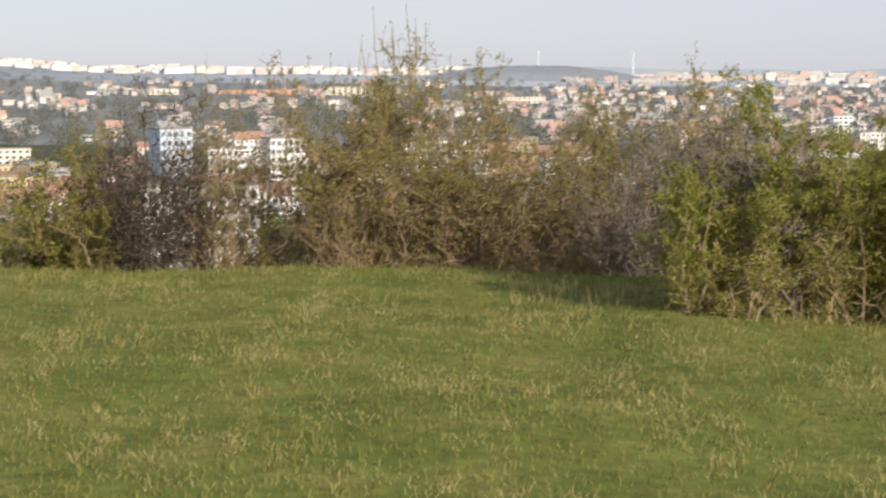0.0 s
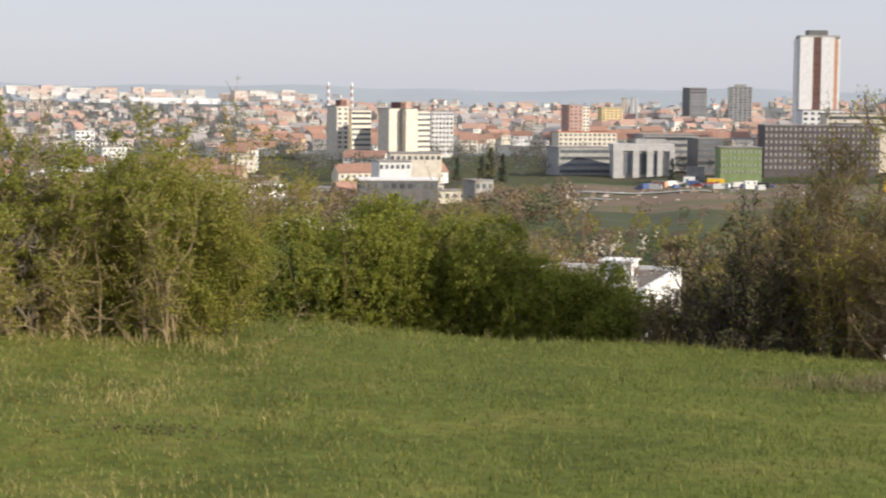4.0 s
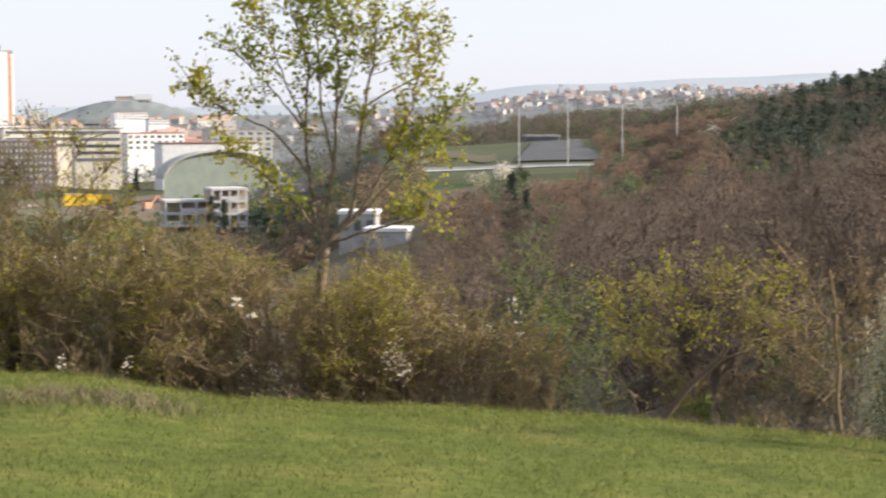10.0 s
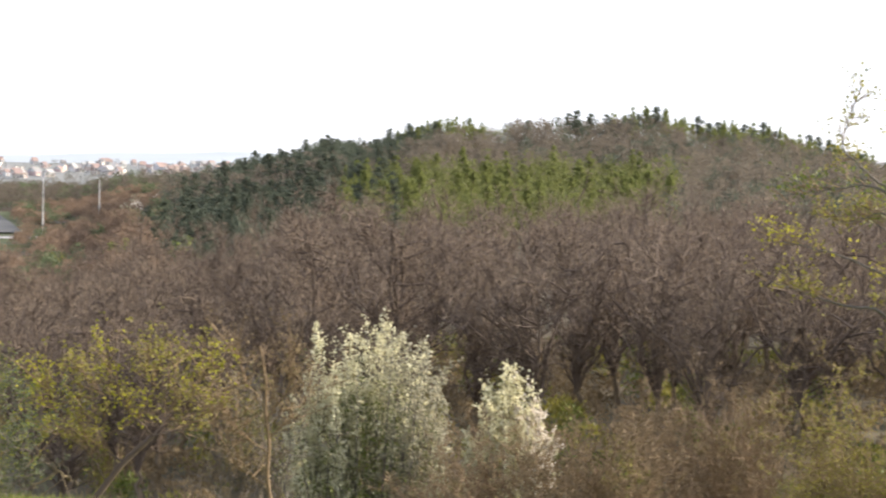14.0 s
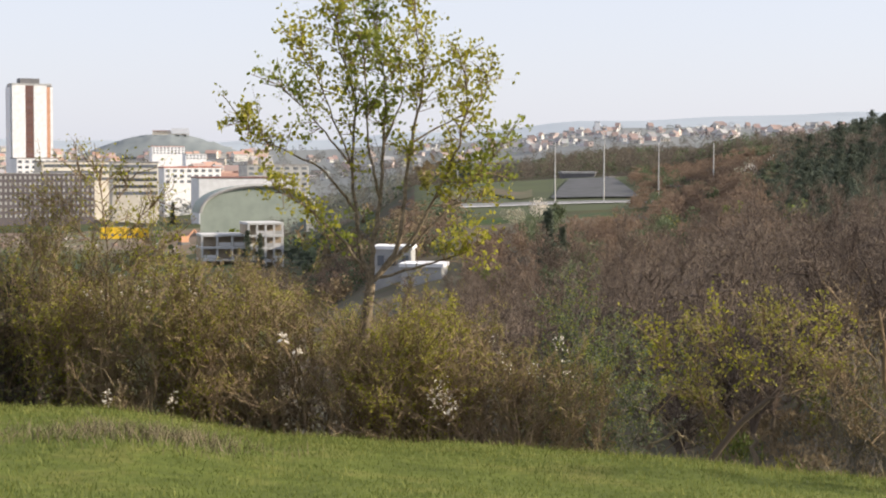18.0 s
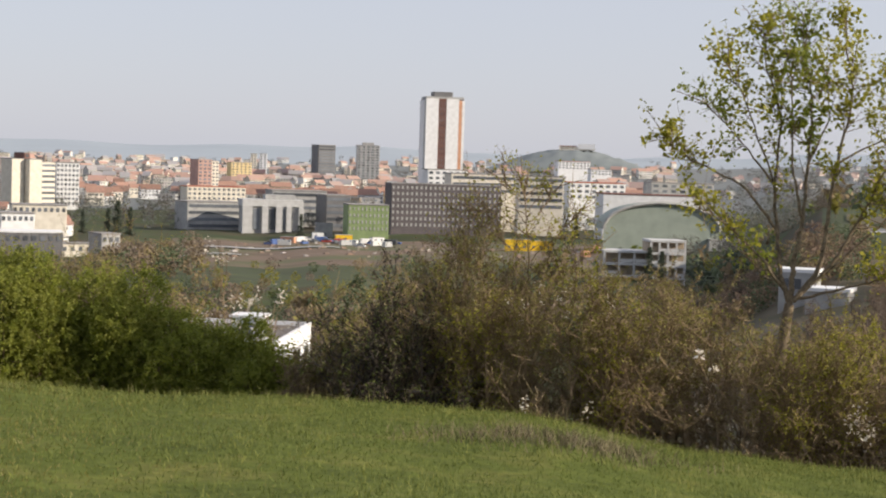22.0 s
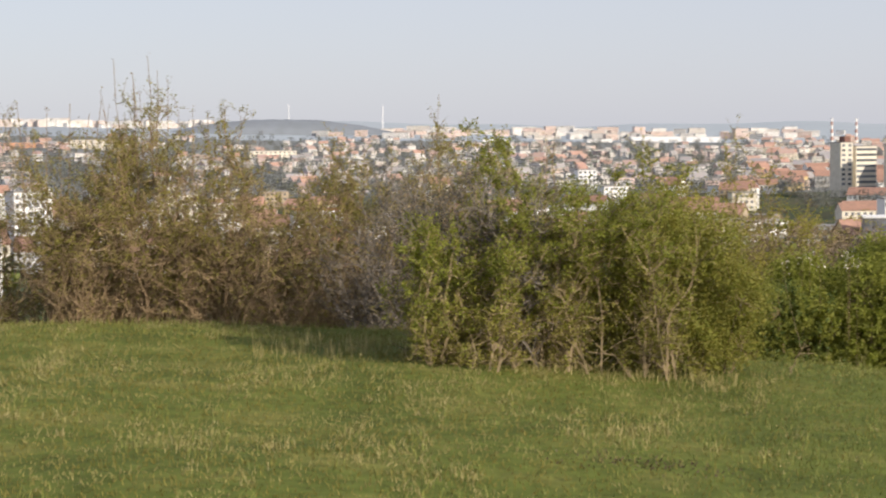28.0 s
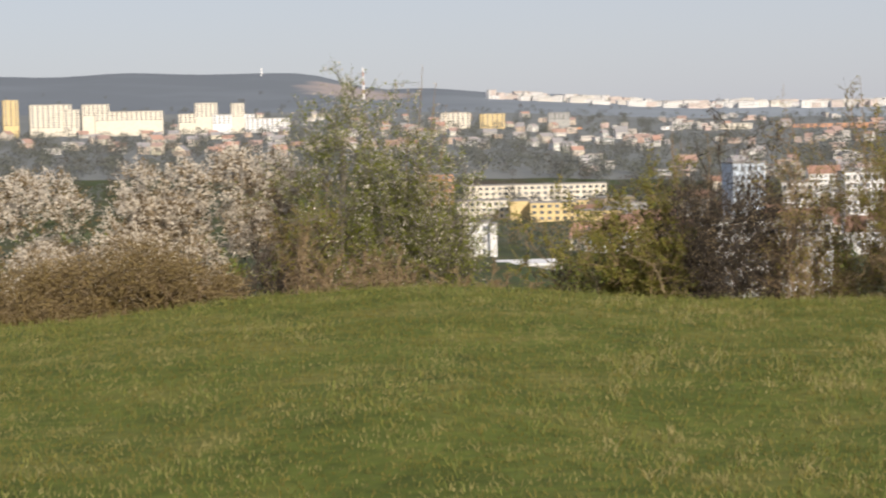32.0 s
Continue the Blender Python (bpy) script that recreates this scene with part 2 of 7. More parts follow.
def lawn_material():
    m = bpy.data.materials.new("lawn_soil")
    m.use_nodes = True
    n, l = m.node_tree.nodes, m.node_tree.links
    b = n["Principled BSDF"]
    b.inputs["Roughness"].default_value = 0.95
    b.inputs["Specular IOR Level"].default_value = 0.1
    tc = n.new("ShaderNodeTexCoord")
    big, fine = n.new("ShaderNodeTexNoise"), n.new("ShaderNodeTexNoise")
    big.inputs["Scale"].default_value, big.inputs["Detail"].default_value = 1.3, 7
    fine.inputs["Scale"].default_value, fine.inputs["Detail"].default_value = 9, 9
    ra, rb, mx = n.new("ShaderNodeValToRGB"), n.new("ShaderNodeValToRGB"), n.new("ShaderNodeMix")
    for nn in (big, fine):
        l.new(tc.outputs["Object"], nn.inputs["Vector"])
    e = ra.color_ramp.elements
    e[0].position, e[0].color = 0.3, (0.077, 0.099, 0.024, 1)
    e[1].position, e[1].color = 0.7, (0.16, 0.162, 0.05, 1)
    e.new(0.5).color = (0.105, 0.132, 0.031, 1)
    e = rb.color_ramp.elements
    e[0].position, e[0].color = 0.3, (0.68, 0.68, 0.62, 1)
    e[1].position, e[1].color = 0.7, (1.15, 1.12, 1.0, 1)
    l.new(big.outputs["Fac"], ra.inputs[0])
    l.new(fine.outputs["Fac"], rb.inputs[0])
    mx.data_type, mx.blend_type = "RGBA", "MULTIPLY"
    mx.inputs[0].default_value = 1.0
    l.new(ra.outputs[0], mx.inputs[6])
    l.new(rb.outputs[0], mx.inputs[7])
    l.new(mx.outputs[2], b.inputs["Base Color"])
    bp = n.new("ShaderNodeBump")
    bp.inputs["Strength"].default_value, bp.inputs["Distance"].default_value = 0.4, 0.03
    l.new(fine.outputs["Fac"], bp.inputs["Height"])
    l.new(bp.outputs[0], b.inputs["Normal"])
    return m


def ridge_material():
    """Far ridges, distance haze painted in: dark woods to the west, paler eastwards."""
    m = bpy.data.materials.new("hazy_ridge")
    m.use_nodes = True
    n, l = m.node_tree.nodes, m.node_tree.links
    b = n["Principled BSDF"]
    b.inputs["Roughness"].default_value = 0.95
    b.inputs["Specular IOR Level"].default_value = 0.1
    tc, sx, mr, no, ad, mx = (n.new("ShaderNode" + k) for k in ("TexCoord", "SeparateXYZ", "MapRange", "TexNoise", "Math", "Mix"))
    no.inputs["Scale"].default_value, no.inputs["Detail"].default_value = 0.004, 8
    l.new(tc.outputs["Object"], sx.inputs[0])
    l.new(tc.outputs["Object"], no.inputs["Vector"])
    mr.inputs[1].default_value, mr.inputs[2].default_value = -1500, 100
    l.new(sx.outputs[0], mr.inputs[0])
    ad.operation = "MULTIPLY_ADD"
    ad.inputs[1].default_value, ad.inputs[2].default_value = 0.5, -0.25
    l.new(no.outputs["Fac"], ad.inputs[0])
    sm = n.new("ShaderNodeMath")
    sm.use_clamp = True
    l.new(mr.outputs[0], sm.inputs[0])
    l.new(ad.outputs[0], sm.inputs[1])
    # both tones are blue-grey, the haze being mixed into the base colour
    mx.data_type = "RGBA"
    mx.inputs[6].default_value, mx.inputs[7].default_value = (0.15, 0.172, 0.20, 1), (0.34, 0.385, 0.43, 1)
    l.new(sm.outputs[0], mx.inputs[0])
    # the pale face of a quarry in the western ridge
    qa, qr = radians(-21.3), 4250
    rel = n.new("ShaderNodeVectorMath")
    rel.operation = "SUBTRACT"
    rel.inputs[1].default_value = (math.sin(qa) * qr, math.cos(qa) * qr, 0)
    l.new(tc.outputs["Object"], rel.inputs[0])
    total = None
    for ux, uy, half in ((math.cos(qa), -math.sin(qa), 150), (math.sin(qa), math.cos(qa), 330)):
        dt, sq = n.new("ShaderNodeVectorMath"), n.new("ShaderNodeMath")
        dt.operation, sq.operation = "DOT_PRODUCT", "POWER"
        dt.inputs[1].default_value = (ux / half, uy / half, 0)
        sq.inputs[1].default_value = 2.0
        ab = n.new("ShaderNodeMath")
        ab.operation = "ABSOLUTE"
        l.new(rel.outputs[0], dt.inputs[0])
        l.new(dt.outputs["Value"], ab.inputs[0])
        l.new(ab.outputs[0], sq.inputs[0])
        if total is None:
            total = sq.outputs[0]
        else:
            su = n.new("ShaderNodeMath")
            l.new(total, su.inputs[0])
            l.new(sq.outputs[0], su.inputs[1])
            total = su.outputs[0]
    wob, rag, edge, rock = n.new("ShaderNodeTexNoise"), n.new("ShaderNodeMath"), n.new("ShaderNodeMapRange"), n.new("ShaderNodeMix")
    wob.inputs["Scale"].default_value, wob.inputs["Detail"].default_value = 0.012, 7
    l.new(tc.outputs["Object"], wob.inputs["Vector"])
    rag.operation = "MULTIPLY_ADD"
    rag.inputs[1].default_value = 1.8
    l.new(wob.outputs["Fac"], rag.inputs[0])
    l.new(total, rag.inputs[2])
    edge.inputs[1].default_value, edge.inputs[2].default_value = 1.9, 1.3
    l.new(rag.outputs[0], edge.inputs[0])
    rock.data_type = "RGBA"
    rock.inputs[7].default_value = (0.33, 0.29, 0.28, 1)
    l.new(edge.outputs[0], rock.inputs[0])
    l.new(mx.outputs[2], rock.inputs[6])
    l.new(rock.outputs[2], b.inputs["Base Color"])
    return m


def build_ground():
    az = np.concatenate([np.arange(-180, -45, 6.0), np.arange(-45, 96, 0.75), np.arange(96, 180, 6.0)])
    r = np.unique(np.concatenate([[0.0, 1.5, 3], np.arange(4, 30, 0.5), np.geomspace(30, 4750, 90), np.arange(340, 460, 10.0)]))
    A, R = np.meshgrid(az, r)
    Z = ground(A.ravel(), R.ravel()).reshape(A.shape)
    V = np.stack([np.sin(np.radians(A)) * R, np.cos(np.radians(A)) * R, Z], -1).reshape(-1, 3)
    na, nr = len(az), len(r)
    i, j = np.meshgrid(np.arange(nr - 1), np.arange(na), indexing="ij")
    j2 = (j + 1) % na
    q = np.stack([i * na + j, i * na + j2, (i + 1) * na + j2, (i + 1) * na + j], -1).reshape(-1, 4)[:, ::-1]
    ri, aj = r[i.ravel()], az[j.ravel()]
    idx = (ri > 19).astype(int)
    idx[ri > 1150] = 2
    idx[(ri > 520) & (ri < 760) & (aj > 27.3) & (aj < 42)] = 3
    idx[(ri > 430) & (ri < 530) & (aj > 27) & (aj < 35)] = 4
    idx[(ri > 345) & (ri < 450) & (aj > 48) & (aj < 57)] = 4
    idx[(ri > 45) & (ri < 322) & (aj > 44)] = 7
    idx[(ri > 45) & (ri < 470) & (aj > 59)] = 7
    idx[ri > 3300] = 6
    # the hazy land and slope have distance haze put into their base colours
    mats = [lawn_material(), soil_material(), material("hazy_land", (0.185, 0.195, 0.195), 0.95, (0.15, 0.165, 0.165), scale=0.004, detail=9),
            material("bare_soil", (0.18, 0.13, 0.095), 0.95, (0.12, 0.088, 0.062), scale=0.08, patch=((0.10, 0.105, 0.05), 0.022)), material("field_green", (0.065, 0.08, 0.033), 0.95, (0.05, 0.06, 0.03), scale=0.06),
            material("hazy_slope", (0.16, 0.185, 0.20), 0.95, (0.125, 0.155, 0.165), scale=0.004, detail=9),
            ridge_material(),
            material("woodland_floor", (0.115, 0.095, 0.065), 0.95, (0.075, 0.07, 0.04), scale=0.15)]
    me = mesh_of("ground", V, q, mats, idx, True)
    return tagged(new("ground", me), "grassy hilltop falling away to a wide valley and hazy hills", "ground", kind="structure")


build_ground()


# ---- plants ----
def tubes(p0, p1, r0, r1, sides=3):
    """Corners and quads of open tapered prisms from p0 to p1."""
    p0, p1 = np.asarray(p0, float), np.asarray(p1, float)
    r0, r1 = np.broadcast_to(r0, len(p0)), np.broadcast_to(r1, len(p0))
    d = p1 - p0
    d = d / (np.linalg.norm(d, axis=1, keepdims=True) + 1e-9)
    ref = np.where(np.abs(d[:, 2:3]) > 0.9, np.array([[1.0, 0, 0]]), np.array([[0, 0, 1.0]]))
    u = np.cross(d, ref)
    u /= np.linalg.norm(u, axis=1, keepdims=True) + 1e-9
    w = np.cross(d, u)
    ang = np.arange(sides) * 2 * np.pi / sides
    ring = np.cos(ang)[None, :, None] * u[:, None] + np.sin(ang)[None, :, None] * w[:, None]
    a = p0[:, None] + ring * r0[:, None, None]
    b = p1[:, None] + ring * r1[:, None, None]
    V = np.concatenate([a, b], 1).reshape(-1, 3)
    k = np.arange(len(p0))[:, None] * 2 * sides
    s = np.arange(sides)[None]
    s2 = (s + 1) % sides
    q = np.stack([k + s, k + s2, k + sides + s2, k + sides + s], -1).reshape(-1, 4)
    return V, q


def pipe(P, rad, sides=6):
    """Corners and quads of one continuous tapered pipe through the points P."""
    P, rad = np.asarray(P, float), np.asarray(rad, float)
    d = np.gradient(P, axis=0)
    d /= np.linalg.norm(d, axis=1, keepdims=True) + 1e-9
    ref = np.array([1.0, 0, 0]) if abs(d[:, 2]).mean() > 0.7 else np.array([0, 0, 1.0])
    u = np.cross(d, ref)
    u /= np.linalg.norm(u, axis=1, keepdims=True) + 1e-9
    w = np.cross(d, u)
    a = np.arange(sides) * 2 * np.pi / sides
    V = (P[:, None] + (np.cos(a)[None, :, None] * u[:, None] + np.sin(a)[None, :, None] * w[:, None]) * rad[:, None, None]).reshape(-1, 3)
    i, j = np.meshgrid(np.arange(len(P) - 1), np.arange(sides), indexing="ij")
    k = (j + 1) % sides
    q = np.stack([i * sides + j, i * sides + k, (i + 1) * sides + k, (i + 1) * sides + j], -1).reshape(-1, 4)
    return V, q


def ribbons(p0, p1, w, rng):
    """Corners and quads of thin tapered strips, for the finest twigs."""
    d = p1 - p0
    s = np.cross(d, rng.normal(size=d.shape))
    s *= w / (np.linalg.norm(s, axis=1, keepdims=True) + 1e-9)
    V = np.stack([p0 - s, p0 + s, p1 + s * 0.4, p1 - s * 0.4], 1).reshape(-1, 3)
    return V, np.arange(len(p0) * 4).reshape(-1, 4)


def joined(*parts):
    """Several sets of corners and quads as one."""
    V, q, n = [], [], 0
    for v, f in parts:
        V.append(v)
        q.append(f + n)
        n += len(v)
    return np.concatenate(V), np.concatenate(q)


def leaves(c, size, rng, up=0.0, long=1.6):
    """Corners and quads of small pointed blades at the places c, turned at random."""
    n = len(c)
    d = rng.normal(size=(n, 3))
    d[:, 2] += up
    d /= np.linalg.norm(d, axis=1, keepdims=True)
    s = np.cross(d, rng.normal(size=(n, 3)))
    s /= np.linalg.norm(s, axis=1, keepdims=True) + 1e-9
    L = (size * rng.uniform(0.6, 1.4, n))[:, None]
    V = np.stack([c, c + d * L * 0.5 + s * L * 0.5 / long, c + d * L, c + d * L * 0.5 - s * L * 0.5 / long], 1).reshape(-1, 3)
    return V, np.arange(n * 4).reshape(-1, 4)


def part(name, me, parent, label=""):
    ob = new(name, me)
    ob.parent = parent
    return tagged(ob, label)


def grow(rng, w, d, h, stems, spread=0.8, fine=10, twigs=5, r=0.014, arch=0.25, crown=0.25, low=0.0, foot=0.34):
    """Branch segments of a bush: stems from the foot, side branches and twigs. Returns the segments and the twig tips."""
    S0, S1, R0, R1 = [], [], [], []
    base = np.stack([rng.uniform(-1, 1, stems) * w * foot, rng.uniform(-1, 1, stems) * d * foot, np.zeros(stems) - 0.15], 1)
    ang = rng.uniform(0, 2 * np.pi, stems)
    rad = np.sqrt(rng.uniform(0, 1, stems))
    hx, hy = np.cos(ang) * rad, np.sin(ang) * rad
    lump = 0.86 + 0.14 * np.sin(hx * 5 + rng.uniform(0, 6)) + 0.1 * np.sin(hx * 11 + rng.uniform(0, 6))
    top = np.stack([hx * w * 0.5, hy * d * 0.5, h * lump * (1 - crown * rad ** 2) * np.where(rng.uniform(0, 1, stems) < low, rng.uniform(0.3, 0.72, stems), rng.uniform(0.74, 1.0, stems))], 1)
    K = 5
    pts = []
    for k in range(K + 1):
        t = k / K
        bow = t ** (1 + arch * 2)
        p = base * (1 - bow) + top * bow
        p[:, 2] = base[:, 2] * (1 - t) + top[:, 2] * (t ** (1 - arch * 0.5))
        p += rng.normal(0, 0.025 * h, (stems, 3)) * (0 < k < K)
        pts.append(p)
    pts = np.array(pts)
    for k in range(K):
        S0.append(pts[k]); S1.append(pts[k + 1])
        R0.append(np.full(stems, r * (1 - 0.8 * k / K))); R1.append(np.full(stems, r * (1 - 0.8 * (k + 1) / K)))
    nb = stems * fine
    si = np.repeat(np.arange(stems), fine)
    t = rng.uniform(0.06, 1.0, nb) * K * 0.999
    k = t.astype(int)
    o = pts[k, si] * (1 - (t - k))[:, None] + pts[k + 1, si] * (t - k)[:, None]
    ax = top[si] - base[si]
    ax /= np.linalg.norm(ax, axis=1, keepdims=True)
    dirn = ax * 0.7 + rng.normal(0, 0.55, (nb, 3)) + np.array([0, 0, 0.25])
    dirn /= np.linalg.norm(dirn, axis=1, keepdims=True)
    ln = h * rng.uniform(0.08, 0.24, nb)
    mid = o + dirn * ln[:, None] * 0.5
    dir2 = dirn + rng.normal(0, 0.35, (nb, 3)) + np.array([0, 0, 0.15])
    dir2 /= np.linalg.norm(dir2, axis=1, keepdims=True)
    end = mid + dir2 * ln[:, None] * 0.6
    S0 += [o, mid]; S1 += [mid, end]
    R0 += [np.full(nb, r * 0.42), np.full(nb, r * 0.3)]; R1 += [np.full(nb, r * 0.3), np.full(nb, r * 0.16)]
    nt = nb * twigs
    bi = np.repeat(np.arange(nb), twigs)
    u = rng.uniform(0.1, 1.0, nt)[:, None]
    o2 = mid[bi] * (1 - u) + end[bi] * u
    d3 = dir2[bi] * 0.5 + rng.normal(0, 0.6, (nt, 3)) + np.array([0, 0, 0.2])
    d3 /= np.linalg.norm(d3, axis=1, keepdims=True)
    tip = o2 + d3 * (h * rng.uniform(0.03, 0.10, nt))[:, None]
    return np.concatenate(S0), np.concatenate(S1), np.concatenate(R0), np.concatenate(R1), o2, tip


STYLES = {
    # leaf key, second leaf key, leaf count, second count, leaf size, bark, stems, fine, twigs, label, lowest leaf share
    "darkbush": ("dark", "brown", 3500, 500, 0.05, "dark", 30, 9, 5, "dark bare bush at the grass edge"),
    "greenwhite": ("fresh", "white", 9000, 1300, 0.042, "grey", 20, 14, 5, "tall shrub with fresh olive leaves and scattered white blossom"),
    "lowbrown": ("brown", "rust", 3200, 800, 0.04, "brown", 30, 8, 5, "low brown leafless scrub at the grass edge"),
    "olive": ("olive", "green", 12500, 2500, 0.052, "brown", 26, 11, 5, "rounded shrub with olive-green spring leaves"),
    "darkivy": ("green", "dark", 3500, 1500, 0.05, "dark", 20, 9, 5, "dark green ivy-like bush at the grass edge"),
    "bare": ("dark", "brown", 5000, 3000, 0.04, "dark", 34, 13, 6, "dark leafless hawthorn shrub with tangled twigs"),
    "sparse": ("olive", "brown", 4500, 1500, 0.045, "brown", 22, 11, 5, "half-bare shrub with sparse olive leaves"),
    "mixed": ("brown", "olive", 4800, 7500, 0.043, "brown", 32, 12, 5, "brown-stemmed shrub coming into olive leaf"),
    "browntwig": ("brown", "olive", 5500, 3200, 0.045, "brown", 34, 11, 5, "brown twiggy shrub with few leaves"),
    "greytwig": ("brown", "dark", 2600, 1200, 0.04, "grey", 36, 12, 6, "grey-brown leafless twig thicket"),
    "green": ("olive", "fresh", 9000, 9000, 0.042, "straw", 30, 12, 5, "bright green shrub with pale straw stems on the lawn"),
    "yellowtree": ("yellow", "olive", 6000, 3000, 0.055, "brown", 18, 13, 5, "yellow-green leafing young tree"),
    "darkbrown": ("dark", "green", 4500, 2600, 0.05, "dark", 36, 12, 5, "dark twiggy bush with little leaf"),
    "brown": ("brown", "olive", 5200, 3800, 0.04, "brown", 44, 12, 5, "dense brown twig thicket with first olive leaves"),
    "oliveb": ("brown", "yellow", 3600, 2600, 0.045, "brown", 26, 11, 5, "thin shrub with yellow-olive spring leaves"),
    "brownpink": ("brown", "olive", 4200, 2600, 0.04, "brown", 36, 12, 5, "brown twiggy shrub coming into first leaf"),
    "grey": ("grey", "fresh", 6000, 1600, 0.06, "grey", 22, 10, 5, "grey-green bush lower on the slope"),
    "bareg": ("brown", "olive", 1600, 700, 0.04, "grey", 20, 12, 6, "bare grey shrub with upright stems"),
    "brown2": ("brown", "dark", 3200, 2600, 0.038, "brown", 36, 12, 6, "brown bramble-like thicket on the slope"),
    "greenlow": ("olive", "brown", 4500, 2600, 0.05, "brown", 24, 10, 5, "low leafy olive bush on the slope"),
}
shrub_count = [0]


def shrub(style, az, w, top, r, dens=1.0, deep=None, low=0.0):
    """A shrub at an azimuth and distance, w metres wide, its top at that elevation in degrees from the eye."""
    l1, l2, n1, n2, size, bark, stems, fine, twigs, label = STYLES[style]
    shrub_count[0] += 1
    rng = np.random.default_rng(100 + shrub_count[0])
    foot = at(az, r)
    h = EYE + r * math.tan(radians(top)) - foot.z
    w = w * 1.22
    d = deep or min(w, 1.9)
    area = max(0.35, w * h / 3.4) * dens
    S0, S1, R0, R1, o2, tip = grow(rng, w, d, h + min(h * 0.14, 0.28), int(stems * 1.25 * max(0.6, area ** 0.6)), fine=int(fine * 1.35), twigs=twigs + 2, r=0.0105, low=0.42)
    root = tagged(new("shrub"), label, "shrub", "shrubs along the grass edge")
    root.location = foot
    root.rotation_euler = (0, 0, -radians(az))
    V, q = joined(tubes(S0, S1, R0, R1), ribbons(o2, tip, 0.0042 if bark == "dark" else 0.0032, rng))
    part("twigwork", mesh_of("twigwork", V, q, [BARK[bark]]), root)["kind"] = "stuff"
    keep = tip[:, 2] > h * (0.03 + low)
    src, end = o2[keep], tip[keep]
    for key, n, nm in ((l1, n1, "foliage"), (l2, n2, "new_growth")):
        n = int(n * area * (2.5 if key == "white" else 3.1))
        pick = rng.integers(0, len(src), n)
        if nm == "new_growth":
            z = end[:, 2] / h + rng.normal(0, 0.25, len(end))
            good = np.where(z > 0.55)[0] if key in ("white", "yellow", "fresh", "olive") else np.arange(len(end))
            pick = good[rng.integers(0, len(good), n)]
        u = rng.uniform(0, 1.1, n)[:, None]
        c = src[pick] * (1 - u) + end[pick] * u + rng.normal(0, 0.012, (n, 3))
        name = "blossom" if key == "white" else nm
        V, q = leaves(c, size * (0.56 if key == "white" else 0.48), rng)
        tagged(part(name, mesh_of(name, V, q, [LEAF[key]]), root), kind="stuff")
    return root

def mound(label, az, r, w, top, keys, seed, sprigs=1500, per=13, leaf=0.03, deep=None, shoot=0.10, bark="brown", flat=0.35, name="shrub", share=0.5):
    """A closed leafy bush: rounded lobes set with short leafy sprigs over a frame of stems; keys: two leaf kinds and their share."""
    rng = np.random.default_rng(seed)
    foot = at(az, r)
    h = (EYE + r * math.tan(radians(top)) - foot.z) * 1.06
    d = deep or min(w, 1.5)
    root = tagged(new(name), label, "shrub", "shrubs along the grass edge")
    root.location = foot
    root.rotation_euler = (0, 0, -radians(az))
    n = max(10, int(11 * w))
    a, q = rng.uniform(0, 2 * np.pi, n), np.sqrt(rng.uniform(0, 1, n))
    rad = rng.uniform(0.17, 0.27, n) * min(w, h)
    env = h * (1 - flat * q ** 2)
    C = np.stack([np.cos(a) * q * (w * 0.5 - rad * 0.6), np.sin(a) * q * (d * 0.5 - rad * 0.6), np.where(rng.uniform(0, 1, n) < 0.4, rng.uniform(0.1, 0.45, n), np.sqrt(rng.uniform(0.3, 1, n))) * (env - rad)], 1)
    C[:, 2] = np.maximum(C[:, 2], rad * 0.4)
    base = C * np.array([0.15, 0.15, 0]) - np.array([0, 0, 0.15])
    mid = base * 0.45 + C * 0.55 + rng.normal(0, 0.05, (n, 3))
    t = rng.normal(size=(n * 9, 3)) + np.array([0, 0, 0.5])
    t /= np.linalg.norm(t, axis=1, keepdims=True)
    k9 = np.repeat(np.arange(n), 9)
    V, f = joined(tubes(base, mid, 0.007, 0.005, 4), tubes(mid, C, 0.005, 0.004, 4), tubes(C[k9], C[k9] + t * rad[k9][:, None] * 0.9, 0.005, 0.002, 3))
    part("twigwork", mesh_of("twigwork", V, f, [BARK[bark]]), root)["kind"] = "stuff"
    m = int(sprigs * max(0.5, w * h))
    k = rng.choice(n, m, p=rad ** 2 / (rad ** 2).sum())
    u = rng.normal(size=(m, 3)) + np.array([0, 0, 0.22])
    u /= np.linalg.norm(u, axis=1, keepdims=True)
    P = C[k] + u * (rad[k] * rng.uniform(0.25, 1.0, m) ** 0.4)[:, None]
    ax = u * 0.6 + rng.normal(0, 0.4, (m, 3)) + np.array([0, 0, 0.6])
    ax *= (shoot * rng.uniform(0.5, 1.5, m) / np.linalg.norm(ax, axis=1))[:, None]
    ok = P[:, 2] > 0.02
    P, ax = P[ok], ax[ok]
    kind = rng.uniform(0, 1, len(P)) < share
    for key, sel, nm in ((keys[0], kind, "foliage"), (keys[1], ~kind, "new_growth")):
        g = np.repeat(np.where(sel)[0], per)
        if not len(g):
            continue
        c = P[g] + ax[g] * rng.uniform(0, 1, len(g))[:, None] + rng.normal(0, 0.014, (len(g), 3))
        nm = "blossom" if key in ("white", "cream") else nm
        V, f = leaves(c, leaf, rng, 0.2)
        part(nm, mesh_of(nm, V, f, [LEAF[key]]), root)["kind"] = "stuff"
    return root


